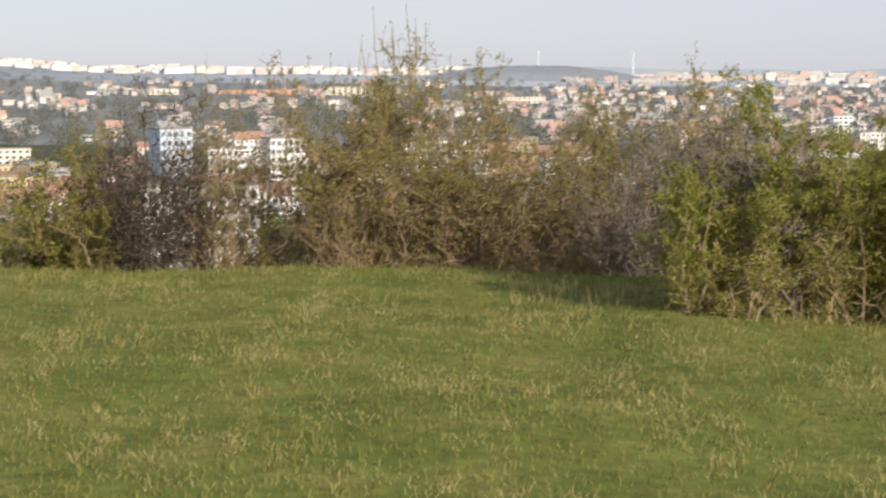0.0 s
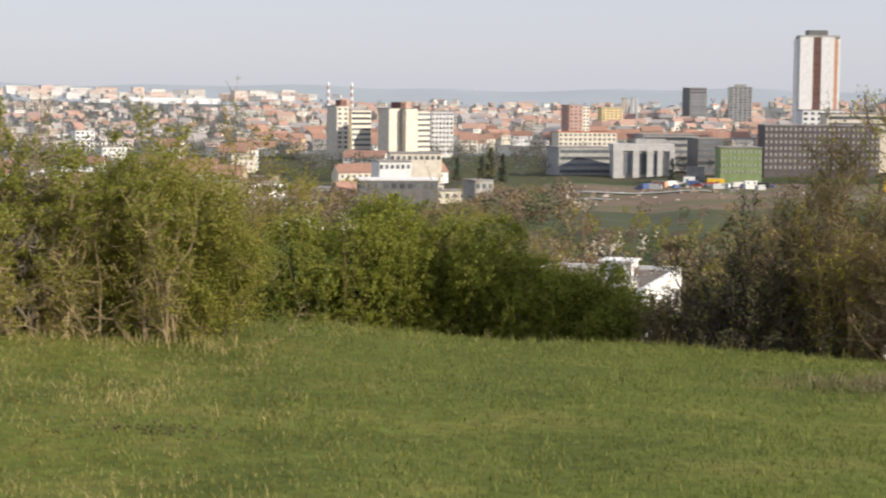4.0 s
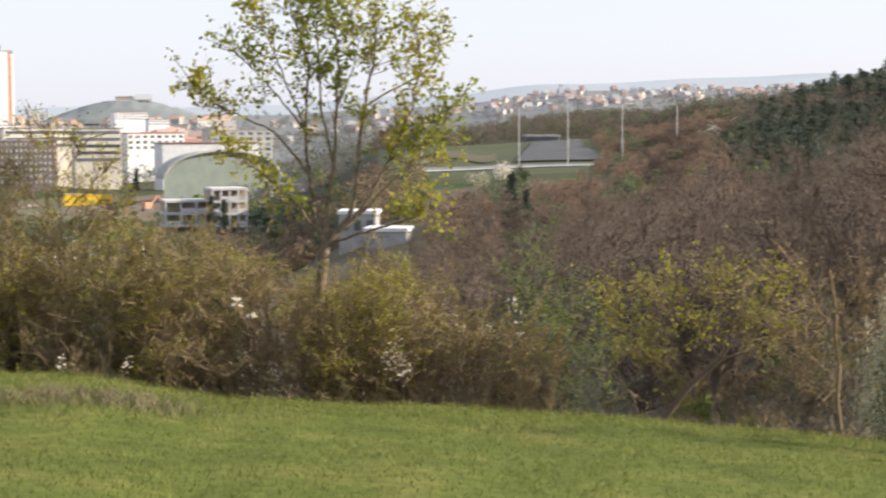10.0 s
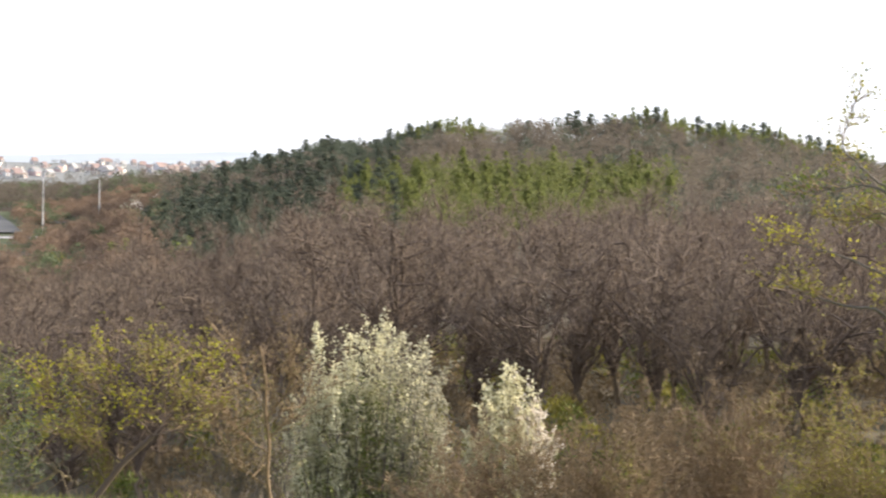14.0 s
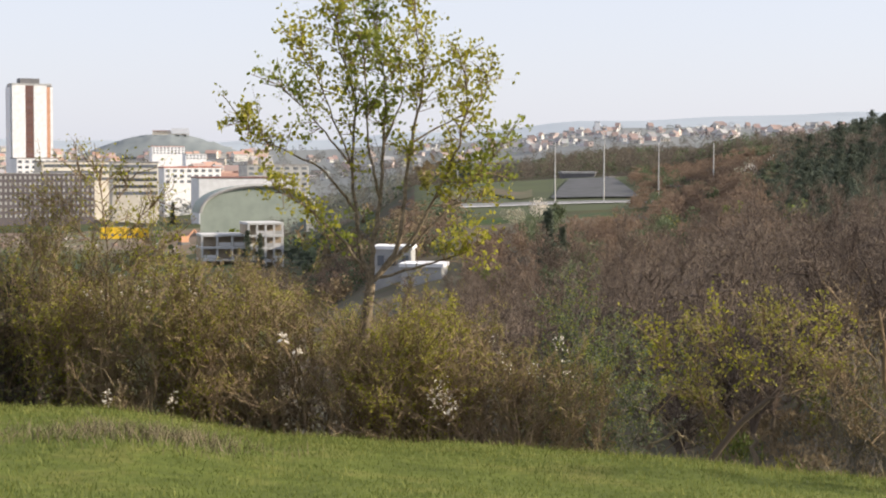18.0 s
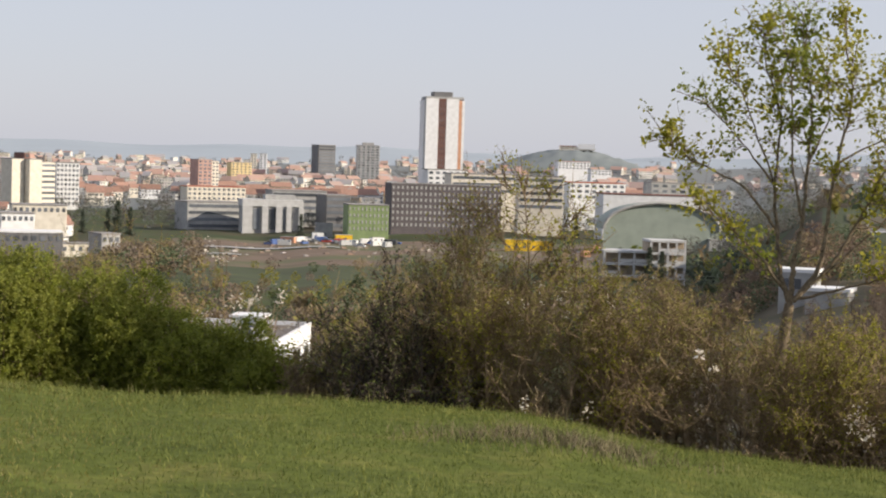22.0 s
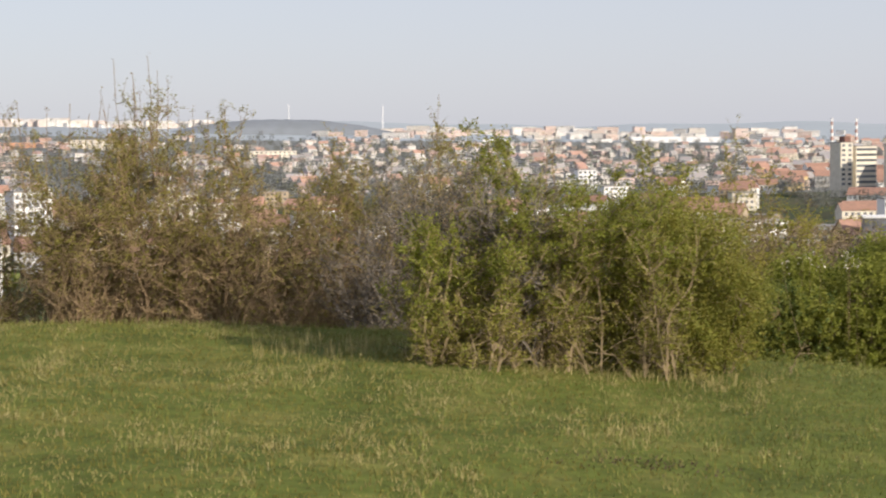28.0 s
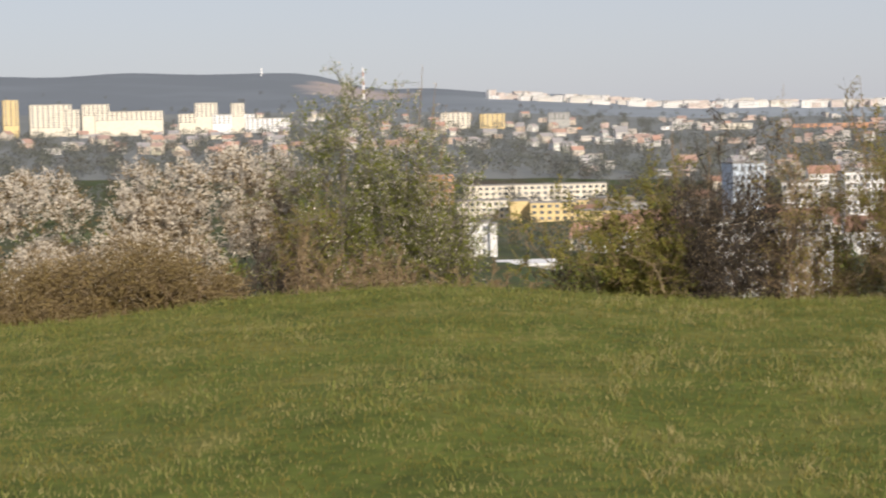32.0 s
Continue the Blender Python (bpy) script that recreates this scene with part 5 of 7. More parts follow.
def portal_block():
    """The white office with tall portal piers before dark glass."""
    az0, az1, r = 29.98, 31.98, 880
    root, z0 = site("office_block", "white office block with tall portal piers and dark glass", "building", (az0 + az1) / 2, r, 8)
    w = radians(az1 - az0) * r
    h = EYE + r * math.tan(radians(-1.36)) - z0
    # the glass is painted light grey in place of distance haze
    put("glass_hall", box_mesh("glass_hall", w * 0.96, 18, h * 0.86, PAINT["grey"], 0.1), root, 0, 10, -1)
    put("lintel", box_mesh("lintel", w, 20, h * 0.2, PAINT["pale"], 0.1), root, 0, 10, h * 0.80)
    for x, pw in ((-0.42, 0.16), (-0.13, 0.10), (0.10, 0.10), (0.26, 0.08), (0.46, 0.08)):
        put("pier", box_mesh("pier", w * pw, 3, h * 0.8 + 1, PAINT["pale"], 0.1), root, w * x, 0.6, -1.02)
    for x, pw in ((-0.275, 0.10), (-0.01, 0.11), (0.18, 0.05)):
        put("tall_window", box_mesh("tall_window", w * pw, 0.4, h * 0.62, PAINT["glass"]), root, w * x, 0.75, h * 0.1)
    for k in range(2):
        put("glass_bar", box_mesh("glass_bar", w * 0.9, 0.3, 0.5, PAINT["grey"]), root, 0, 0.8, h * (0.28 + 0.26 * k))
    put("plant_room", box_mesh("plant_room", w * 0.5, 8, 2.4, PAINT["grey"], 0.2), root, w * 0.15, 12, h + 0.02)


portal_block()


def slope_house():
    """The white flat-roofed house on the slope, seen from above over its roof."""
    root = tagged(new("modern_house"), "white flat-roofed house with a roof cabin on the slope", "house")
    ax, ay, zr = 68.1, 113.0, -12.35
    z0 = float(ground(31.1, 134)[0]) - 2.5
    root.matrix_basis = Matrix.Translation((ax, ay, z0)) @ Matrix.Rotation(radians(49), 4, "Z")
    h, lx, ly = zr - z0, 18.3, 12.0
    put("wall", box_mesh("wall", lx, ly, h - 0.45, PAINT["white"], 0.05), root, lx / 2, ly / 2, 0)
    put("roof", box_mesh("roof", lx - 0.6, ly - 0.6, 0.12, material("roof_gravel", (0.17, 0.15, 0.13), 0.95, (0.12, 0.105, 0.095), scale=0.8)), root, lx / 2, ly / 2, h - 0.445)
    for x, y, a, b in ((lx / 2, 0.15, lx, 0.3), (lx / 2, ly - 0.15, lx, 0.3), (0.15, ly / 2, 0.3, ly - 0.6), (lx - 0.15, ly / 2, 0.3, ly - 0.6)):
        put("parapet", box_mesh("parapet", a, b, 0.45, PAINT["white"]), root, x, y, h - 0.445)
    for k in range(4):
        put("window", box_mesh("window", 1.6, 0.12, 1.5, PAINT["glass"]), root, 3 + k * 4.2, -0.03, h - 3.2)
    cabin = put("roof_cabin", box_mesh("roof_cabin", 2.5, 2.3, 2.1, PAINT["white"], 0.05), root, 2.4, 2.3, h - 0.32)
    put("cabin_roof", box_mesh("cabin_roof", 2.9, 2.7, 0.16, PAINT["white"]), root, 2.4, 2.3, h + 1.785)
    put("cabin_window", box_mesh("cabin_window", 0.12, 1.2, 1.0, PAINT["glass"]), root, 1.12, 2.4, h + 0.3)
    put("cabin_window", box_mesh("cabin_window", 1.2, 0.12, 1.0, PAINT["glass"]), root, 2.5, 1.12, h + 0.3)
    put("roof_duct", box_mesh("roof_duct", 2.2, 0.8, 0.7, PAINT["grey"], 0.1), root, 5.4, 4.2, h - 0.32)


slope_house()


def terrace_block(label, az0, az1, r, top, floors, bays, turn, depth=11.0):
    """White floor slabs and posts before recessed dark glass."""
    root, z0 = site("terrace_block", label, "building", (az0 + az1) / 2, r, turn)
    w = radians(az1 - az0) * r
    zt = EYE + r * math.tan(radians(top)) - z0
    put("core", box_mesh("core", w * 0.97, depth - 2.5, zt + 1.6, PAINT["tan"], 0.1), root, 0, depth / 2 + 1.3, -2)
    for f in range(floors + 1):
        put("floor_slab", box_mesh("floor_slab", w, depth, 0.55, PAINT["pale"], 0.05), root, 0, depth / 2, zt - 0.55 - f * 3.2)
    for b in range(bays + 1):
        put("post", box_mesh("post", 0.5, 0.5, floors * 3.2, PAINT["pale"]), root, -w / 2 + 0.3 + b * (w - 0.6) / bays, 0.35, zt - 0.6 - floors * 3.2)
    for f in range(floors):
        for b in range(bays):
            if (f * 3 + b * 5) % 4:
                put("balcony_panel", box_mesh("balcony_panel", (w - 0.6) / bays * 0.8, 0.12, 1.0, PAINT["pale" if (f + b) % 3 else "grey"]), root, -w / 2 + 0.3 + (b + 0.5) * (w - 0.6) / bays, 0.2, zt - 3.1 - f * 3.2)


terrace_block("white-framed terrace block half hidden by the thicket", 41.8, 43.35, 455, -2.66, 2, 3, 8)
terrace_block("taller white-framed terrace block with open balconies", 43.3, 44.5, 452, -2.28, 5, 4, 12)
for a0, a1, rr, e in ((14.3, 15.9, 3400, 0.02), (12.9, 13.7, 3300, -0.04), (16.1, 17.2, 3450, 0.0), (9.5, 10.3, 3300, -0.02)):
    house("long white industrial hall on the far plain", a0, a1, rr, e, "white", 0, 4, 3, 30, roof="grey", name="industrial_hall")
house("cream flat-roofed workshop in the valley", 22.7, 24.4, 715, -1.74, "cream", 1, 9, 6, 14, name="industrial_hall")


def pole(name, label, az, r, top, rad, bands=False, mat="white", bottom=None, arm=0.0):
    root, z0 = site(name, label, "mast" if not arm else "street lamp", az, r)
    h = EYE + r * math.tan(radians(top)) - z0
    n = 7 if bands else 1
    for k in range(n):
        V, q = tubes([(0, 0, h * k / n - (0.3 if k == 0 else 0))], [(0, 0, h * (k + 1) / n)], rad * (1 - 0.4 * k / n), rad * (1 - 0.4 * (k + 1) / n), 10)
        part("shaft", mesh_of("shaft", V, q, [PAINT["rose" if bands and k % 2 else mat]]), root)
    if arm:
        V, q = tubes([(0, 0, h), (-arm * 0.6, 0, h + 0.45)], [(-arm * 0.6, 0, h + 0.45), (-arm, 0, h + 0.5)], 0.07, 0.06, 6)
        part("arm", mesh_of("arm", V, q, [PAINT[mat]]), root)
        put("lamp_head", box_mesh("lamp_head", 0.9, 0.35, 0.18, PAINT["grey"], 0.1), root, -arm - 0.3, 0, h + 0.42)
    return root


for az, top in ((50.16, -0.58), (53.34, 0.33), (54.93, 0.66), (56.70, 0.33), (58.46, 0.33)):
    tagged(pole("street_lamp", "tall grey street lamp with a short curved arm beside the road", az, 379, top, 0.19, mat="metal", arm=0.8), group="street lamps along the road")
pole("chimney", "tall red and white banded chimney", 20.69, 3200, 0.57, 3.0, True)
pole("chimney", "tall red and white banded chimney", 21.45, 3200, 0.56, 3.0, True)
pole("transmitter_mast", "red and white transmitter mast on the hill", -21.06, 4000, 2.15, 3.0, True)
pole("transmitter_mast", "small white mast on the far ridge", -24.35, 4600, 2.2, 2.0)
pole("transmitter_mast", "thin white mast on the far hill", 3.17, 4300, 1.15, 1.0)
pole("transmitter_mast", "thin white mast on the far hill", 6.23, 4300, 1.1, 1.3)


def arch_hall():
    """The barrel-roofed sports hall with a grey-green skin."""
    az0, az1, r = 41.75, 45.6, 700
    root, z0 = site("sports_hall", "barrel-vaulted hall with a grey-green membrane roof", "building", (az0 + az1) / 2, r, 14)
    w = radians(az1 - az0) * r
    top = EYE + r * math.tan(radians(-1.08)) - z0
    n, d = 28, 16
    a = np.linspace(0, np.pi, n + 1)
    spring = top - 10.8
    x, z = -np.cos(a) * w / 2, spring + np.sin(a) ** 0.9 * (top - spring)
    V = np.concatenate([np.stack([x, np.zeros(n + 1), z], 1), np.stack([x, np.full(n + 1, d), z], 1)])
    i = np.arange(n)
    q = np.stack([i, i + 1, i + n + 2, i + n + 1], 1)
    part("vault", mesh_of("vault", V, q, [PAINT["dome"]], smooth=True), root)
    bm = bmesh.new()
    bm.faces.new([bm.verts.new((float(u), 0.4, float(v))) for u, v in zip([x[0], *x, x[-1]], [-3, *z, -3])])
    me = bpy.data.meshes.new("end_wall")
    bm.to_mesh(me)
    bm.free()
    me.materials.append(PAINT["dome"])
    part("end_wall", me, root)
    rim = np.stack([x, np.full(n + 1, -0.3), z], 1)
    V, q = tubes(rim[:-1], rim[1:], 0.7, 0.7, 5)
    part("rim", mesh_of("rim", V, q, [PAINT["grey"]]), root)
    put("low_wing", box_mesh("low_wing", w * 0.3, 20, 7, PAINT["grey"], 0.2), root, w * 0.55, 8, -1)


arch_hall()


def castle():
    """The castle on its wooded hill."""
    az, r = 40.5, 3000
    root, z0 = site("castle_hill", "wooded hill carrying a pale castle with a red roof", "hill", 40.7, r)
    rng = np.random.default_rng(77)
    n, m = 40, 18
    u, v = np.meshgrid(np.linspace(-1, 1, n), np.linspace(-1, 1, m))
    X, Y = u * 150, v * 120 + 60
    top = EYE + r * math.tan(radians(0.64)) - z0
    prof = (1 - np.abs(u + 0.02).clip(0, 1) ** 1.8) * np.cos(v * np.pi / 2) ** 0.6
    Z = prof * top + rng.normal(0, 1.1, X.shape) - 2
    V = np.stack([X, Y, Z], -1).reshape(-1, 3)
    i, j = np.meshgrid(np.arange(m - 1), np.arange(n - 1), indexing="ij")
    q = np.stack([i * n + j, i * n + j + 1, (i + 1) * n + j + 1, (i + 1) * n + j], -1).reshape(-1, 4)
    # the wood is paled to blue-grey: painted distance haze
    part("wooded_slope", mesh_of("wooded_slope", V, q, [material("castle_wood_hazed", (0.195, 0.22, 0.225), 0.95, (0.165, 0.19, 0.195), scale=0.03)], smooth=True), root)
    put("curtain_wall", box_mesh("curtain_wall", 62, 16, 6, PAINT["cream"]), root, 8, 40, top - 4)
    put("palace", box_mesh("palace", 30, 14, 9, PAINT["white"]), root, 24, 38, top - 2)
    put("palace_wing", box_mesh("palace_wing", 26, 12, 4, PAINT["cream"]), root, -8, 38, top - 2)
    put("palace_roof", box_mesh("palace_roof", 30, 12, 1.6, PAINT["rose"]), root, -8, 40, top + 2.01)


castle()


def low_hill(label, az, r, half, top_el):
    """A low wooded dome on the far plain."""
    root, z0 = site("wooded_hill", label, "hill", az, r)
    u, v = np.meshgrid(np.linspace(-1, 1, 44), np.linspace(-1, 1, 14))
    top = EYE + r * math.tan(radians(top_el)) - z0
    Z = (1 - np.abs(u) ** 2.2) * np.cos(v * np.pi / 2) ** 0.6 * (top + 8) + np.random.default_rng(4).normal(0, 0.5, u.shape) - 8
    V = np.stack([u * half, v * 110 + 40, Z], -1).reshape(-1, 3)
    i, j = np.meshgrid(np.arange(13), np.arange(43), indexing="ij")
    q = np.stack([i * 44 + j, i * 44 + j + 1, (i + 1) * 44 + j + 1, (i + 1) * 44 + j], -1).reshape(-1, 4)
    # bluish haze of the distance painted into the slope's colour
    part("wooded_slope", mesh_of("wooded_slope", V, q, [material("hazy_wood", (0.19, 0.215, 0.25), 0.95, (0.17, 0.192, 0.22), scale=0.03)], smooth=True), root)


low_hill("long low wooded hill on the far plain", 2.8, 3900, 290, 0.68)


# ---- the spread of small houses and far woods ----
def house_parts(W, D, Hh, gable):
    """Corners, quads and material numbers of one small house round the origin: wall 0, tiled roof 1, flat roof 2, window 3."""
    V, q, idx = [], [], []

    def face(pts, m):
        q.append(tuple(range(len(V), len(V) + 4)))
        V.extend(pts)
        idx.append(m)

    def block(x0, x1, y0, y1, z0, z1, m):
        c = [(x0, y0), (x1, y0), (x1, y1), (x0, y1)]
        k = len(V)
        V.extend([(x, y, z0) for x, y in c] + [(x, y, z1) for x, y in c])
        for n in range(4):
            q.append((k + n, k + (n + 1) % 4, k + 4 + (n + 1) % 4, k + 4 + n))
            idx.append(m)
        q.append((k + 4, k + 5, k + 6, k + 7))
        idx.append(m)

    a, b, h = W / 2, D / 2, Hh + 1.5
    block(-a, a, -b, b, 0, h, 0)
    if gable:
        ro = h + min(D * 0.38, 5)
        k = len(V)
        e = 0.4
        V.extend([(-a - e, -b - e, h - .15), (a + e, -b - e, h - .15), (a + e, b + e, h - .15), (-a - e, b + e, h - .15), (-a - e, 0, ro), (a + e, 0, ro)])
        q.extend([(k, k + 1, k + 5, k + 4), (k + 2, k + 3, k + 4, k + 5)])
        k = len(V)
        V.extend([(-a, -b, h), (-a, 0, ro - .1), (-a, b, h), (-a, 0, h), (a, -b, h), (a, 0, ro - .1), (a, b, h), (a, 0, h)])
        q.extend([(k, k + 1, k + 2, k + 3), (k + 4, k + 7, k + 6, k + 5)])
        idx.extend([1, 1, 0, 0])
    else:
        block(-a - .2, a + .2, -b - .2, b + .2, h + .01, h + .45, 2)
    for f in range(int(Hh // 3)):
        z = h - 2.3 - f * 3
        for x0 in np.arange(-a + 1.2, a - 1.6, 2.8):
            face([(x0, -b - .06, z), (x0 + 1.3, -b - .06, z), (x0 + 1.3, -b - .06, z + 1.4), (x0, -b - .06, z + 1.4)], 3)
        for y0 in np.arange(-b + 1.2, b - 1.6, 3.2):
            face([(a + .06, y0, z), (a + .06, y0 + 1.3, z), (a + .06, y0 + 1.3, z + 1.4), (a + .06, y0, z + 1.4)], 3)
    return np.array(V, float), np.array(q), np.array(idx)


def houses(name, label, az0, az1, r0, r1, n, w, h, seed, gable=0.6, walls=None, roofs=None, power=1.0, clear=None, single=False):
    """Many small houses, as things of their own (single) or joined in one mesh where they are far."""
    rng = np.random.default_rng(seed)
    az = rng.uniform(az0, az1, n)
    r = 1 / (1 / r0 + (1 / r1 - 1 / r0) * rng.uniform(0, 1, n) ** power)
    if clear:
        keep = ~clear(az, r)
        az, r = az[keep], r[keep]
        n = len(az)
    W, D, Hh = rng.uniform(w[0], w[1], n), rng.uniform(8, 14, n), rng.uniform(h[0], h[1], n)
    t = np.radians(-az) + 0.25 + rng.normal(0, 0.35, n)
    z0 = ground(az, r) - 1.5
    gab = rng.uniform(0, 1, n) < gable
    mats = [walls or WALLS, roofs or ROOFS, PAINT["roof"], PAINT["glass"]]
    VV, QQ, II, k = [], [], [], 0
    for i in range(n):
        V, q, idx = house_parts(W[i], D[i], Hh[i], gab[i])
        m = Matrix.Translation((math.sin(radians(az[i])) * r[i], math.cos(radians(az[i])) * r[i], z0[i])) @ Matrix.Rotation(t[i], 4, "Z")
        if single:
            c = int(rng.integers(0, len(SINGLE)))
            root = tagged(new(name), SINGLE[c][0] + (" with a pitched roof" if gab[i] else " with a flat roof") + " in the valley", "house", label)
            root.matrix_basis = m
            for nm, ks, mat in (("wall", (0,), PAINT[SINGLE[c][1]]), ("roof", (1, 2), PAINT["red_dull"] if gab[i] else PAINT["roof"]), ("window_panes", (3,), PAINT["glass"])):
                sel = np.isin(idx, ks)
                if not sel.any():
                    continue
                used, inv = np.unique(q[sel], return_inverse=True)
                ob = part(nm, mesh_of(nm, V[used], inv.reshape(-1, 4), [mat]), root)
                if nm == "window_panes":
                    ob["kind"] = "stuff"
        else:
            M = np.array(m)
            VV.append(V @ M[:3, :3].T + M[:3, 3])
            QQ.append(q + k)
            II.append(idx)
            k += len(V)
    if not single:
        me = mesh_of(name, np.concatenate(VV), np.concatenate(QQ), mats, np.concatenate(II))
        return tagged(new(name, me), label, "houses", kind="stuff")


PAINT["red_dull"] = material("roof_tiles", (0.32, 0.19, 0.145), 0.85, (0.24, 0.15, 0.12), scale=0.6, objvar=0.25)
SINGLE = (("white rendered house", "white"), ("cream rendered house", "cream"), ("white rendered house", "white"), ("pale grey house", "grey"), ("ochre rendered house", "yellow"), ("tan rendered house", "tan"))
WALLS = wall_material("house_walls", [(0.72, 0.69, 0.64), (0.62, 0.56, 0.48), (0.70, 0.64, 0.52), (0.54, 0.43, 0.35), (0.50, 0.48, 0.45), (0.76, 0.74, 0.70), (0.62, 0.53, 0.45)])
# roof reds paled and greyed to carry the haze over the town
ROOFS = wall_material("house_roofs", [(0.43, 0.29, 0.24), (0.38, 0.28, 0.25), (0.33, 0.32, 0.33), (0.46, 0.29, 0.235), (0.36, 0.34, 0.34)])
VILLAGE_ROOFS = wall_material("village_roofs", [(0.31, 0.235, 0.215), (0.27, 0.265, 0.27), (0.33, 0.25, 0.225), (0.40, 0.40, 0.40)])
PALE = wall_material("block_walls", [(0.68, 0.67, 0.66), (0.60, 0.56, 0.52), (0.60, 0.48, 0.43), (0.72, 0.70, 0.68), (0.52, 0.51, 0.50), (0.62, 0.5, 0.46)])
BRIGHT = wall_material("estate_walls", [(0.74, 0.73, 0.72), (0.70, 0.67, 0.63), (0.66, 0.57, 0.53), (0.75, 0.75, 0.75)])
houses("town_houses", "dense old town of pale houses with red roofs", 18, 44, 1600, 3600, 1000, (7, 20), (5, 11), 11, clear=lambda a, r: np.sin(a * 2.7 + r * 0.004) + np.sin(r * 0.013 + a) < -0.7)
houses("house", "houses at the near edge of the old town", 18, 44, 1250, 1600, 190, (8, 20), (5, 10), 19, 0.7, single=True)
houses("town_houses", "town of pale houses and halls in the valley", -14, 20, 1250, 3500, 1500, (5, 15), (4, 8), 12, 0.2, PALE, clear=lambda a, r: (np.sin(a * 2.1 + r * 0.0045) + np.sin(a * 0.9 - r * 0.0031) + np.sin(r * 0.011) < np.where(a < 3, 0.5, 0.0)) & ((a < 3) | (r > 2900)))
houses("far_suburb", "scattered houses on the far slope among trees", -36, -14, 1500, 3000, 120, (8, 16), (4, 8), 13, 0.8)
houses("house", "houses and sheds below the hill", -14, 18, 560, 1150, 150, (9, 24), (4, 12), 14, 0.5, single=True)
houses("village", "village of white houses with red roofs on the ridge", 45, 67, 1600, 2500, 480, (3.5, 7.5), (2.8, 4.6), 15, 0.5, PALE, VILLAGE_ROOFS, clear=lambda a, r: np.sin(a * 2.3 + r * 0.01) < -0.55)
houses("panel_estate", "row of pale panel blocks on the plateau", -17, 1.5, 4150, 4350, 240, (14, 46), (7, 17), 16, 0.0, BRIGHT)
houses("panel_estate", "far panel blocks along the skyline", 4, 21, 3600, 4100, 110, (15, 60), (6, 14), 17, 0.0, PALE)
houses("house", "low sheds and workshops in the valley", 18, 48, 560, 1200, 70, (12, 34), (3, 6), 18, 0.3, single=True, clear=lambda a, r: (a > 24.5) & (r < 1150))


def far_trees(name, label, az0, az1, r0, r1, n, size, mats, seed, clear=None, blades=34, blade=0.3):
    """Crowns of far trees: many small blades round scattered centres, in one mesh."""
    rng = np.random.default_rng(seed)
    az = rng.uniform(az0, az1, n)
    r = 1 / (1 / r0 + (1 / r1 - 1 / r0) * rng.uniform(0, 1, n))
    if clear:
        keep = ~clear(az, r)
        az, r = az[keep], r[keep]
    n = len(az)
    H = rng.uniform(size[0], size[1], n)
    C = np.stack([np.sin(np.radians(az)) * r, np.cos(np.radians(az)) * r, ground(az, r) + H * 0.5], 1)
    m = n * blades
    k = np.repeat(np.arange(n), blades)
    d = rng.normal(size=(m, 3))
    d /= np.linalg.norm(d, axis=1, keepdims=True)
    P = C[k] + d * (H[k] * 0.5 * rng.uniform(0.3, 1.0, m) ** 0.5)[:, None] * np.array([1.0, 1.0, 0.9])
    V, q = leaves(P - 0, 1.0, rng)
    V = V.reshape(-1, 4, 3)
    V = (V - V[:, :1]) * (H[k] * blade)[:, None, None] + V[:, :1]
    me = mesh_of(name, V.reshape(-1, 3), q, mats, (rng.integers(0, len(mats), n)[k]))
    return tagged(new(name, me), label, "trees", kind="stuff")


# far leaves and twigs greyed and low in contrast, distance haze painted in
HAZY = material("far_leaf_hazed", (0.19, 0.198, 0.165), 0.95, (0.165, 0.175, 0.15), island=True, trans=0.5)
HAZY_BROWN = material("far_twig_hazed", (0.165, 0.15, 0.13), 0.95, (0.145, 0.132, 0.116), island=True, trans=0.5)
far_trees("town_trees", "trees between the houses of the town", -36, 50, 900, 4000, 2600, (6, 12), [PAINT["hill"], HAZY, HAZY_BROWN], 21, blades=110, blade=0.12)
far_trees("valley_trees", "hedges and trees in the valley", -36, 52, 430, 900, 500, (4, 8), [LEAF["pine"], LEAF["brown"], LEAF["green"], LEAF["grey"]], 22, clear=lambda a, r: ((a > 24) & (a < 40)) | ((a > -19) & (a < -12)))
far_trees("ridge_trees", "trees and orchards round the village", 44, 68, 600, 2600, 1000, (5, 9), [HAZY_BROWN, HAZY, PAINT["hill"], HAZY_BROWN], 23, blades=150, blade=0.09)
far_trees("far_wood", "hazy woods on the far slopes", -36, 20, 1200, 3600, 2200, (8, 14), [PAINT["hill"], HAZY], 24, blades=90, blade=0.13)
far_trees("valley_scrub", "brown and olive scrub on the valley side", 17, 47, 190, 560, 620, (2.5, 5), [LEAF["brown"], LEAF["olive"], LEAF["wood"], LEAF["grey"]], 25, blades=170, blade=0.13, clear=lambda a, r: ((a > 41.3) & (a < 45.2) & (r > 300) & (r < 470)) | ((a > 45) & (r < 345)))
far_trees("valley_scrub", "brown and green scrub below the lawn", -34, 17, 120, 560, 420, (2.5, 5), [LEAF["brown"], LEAF["olive"], LEAF["green"], LEAF["grey"]], 26, blades=150, blade=0.14, clear=lambda a, r: (a > -18.5) & (a < -13) & (r < 460))


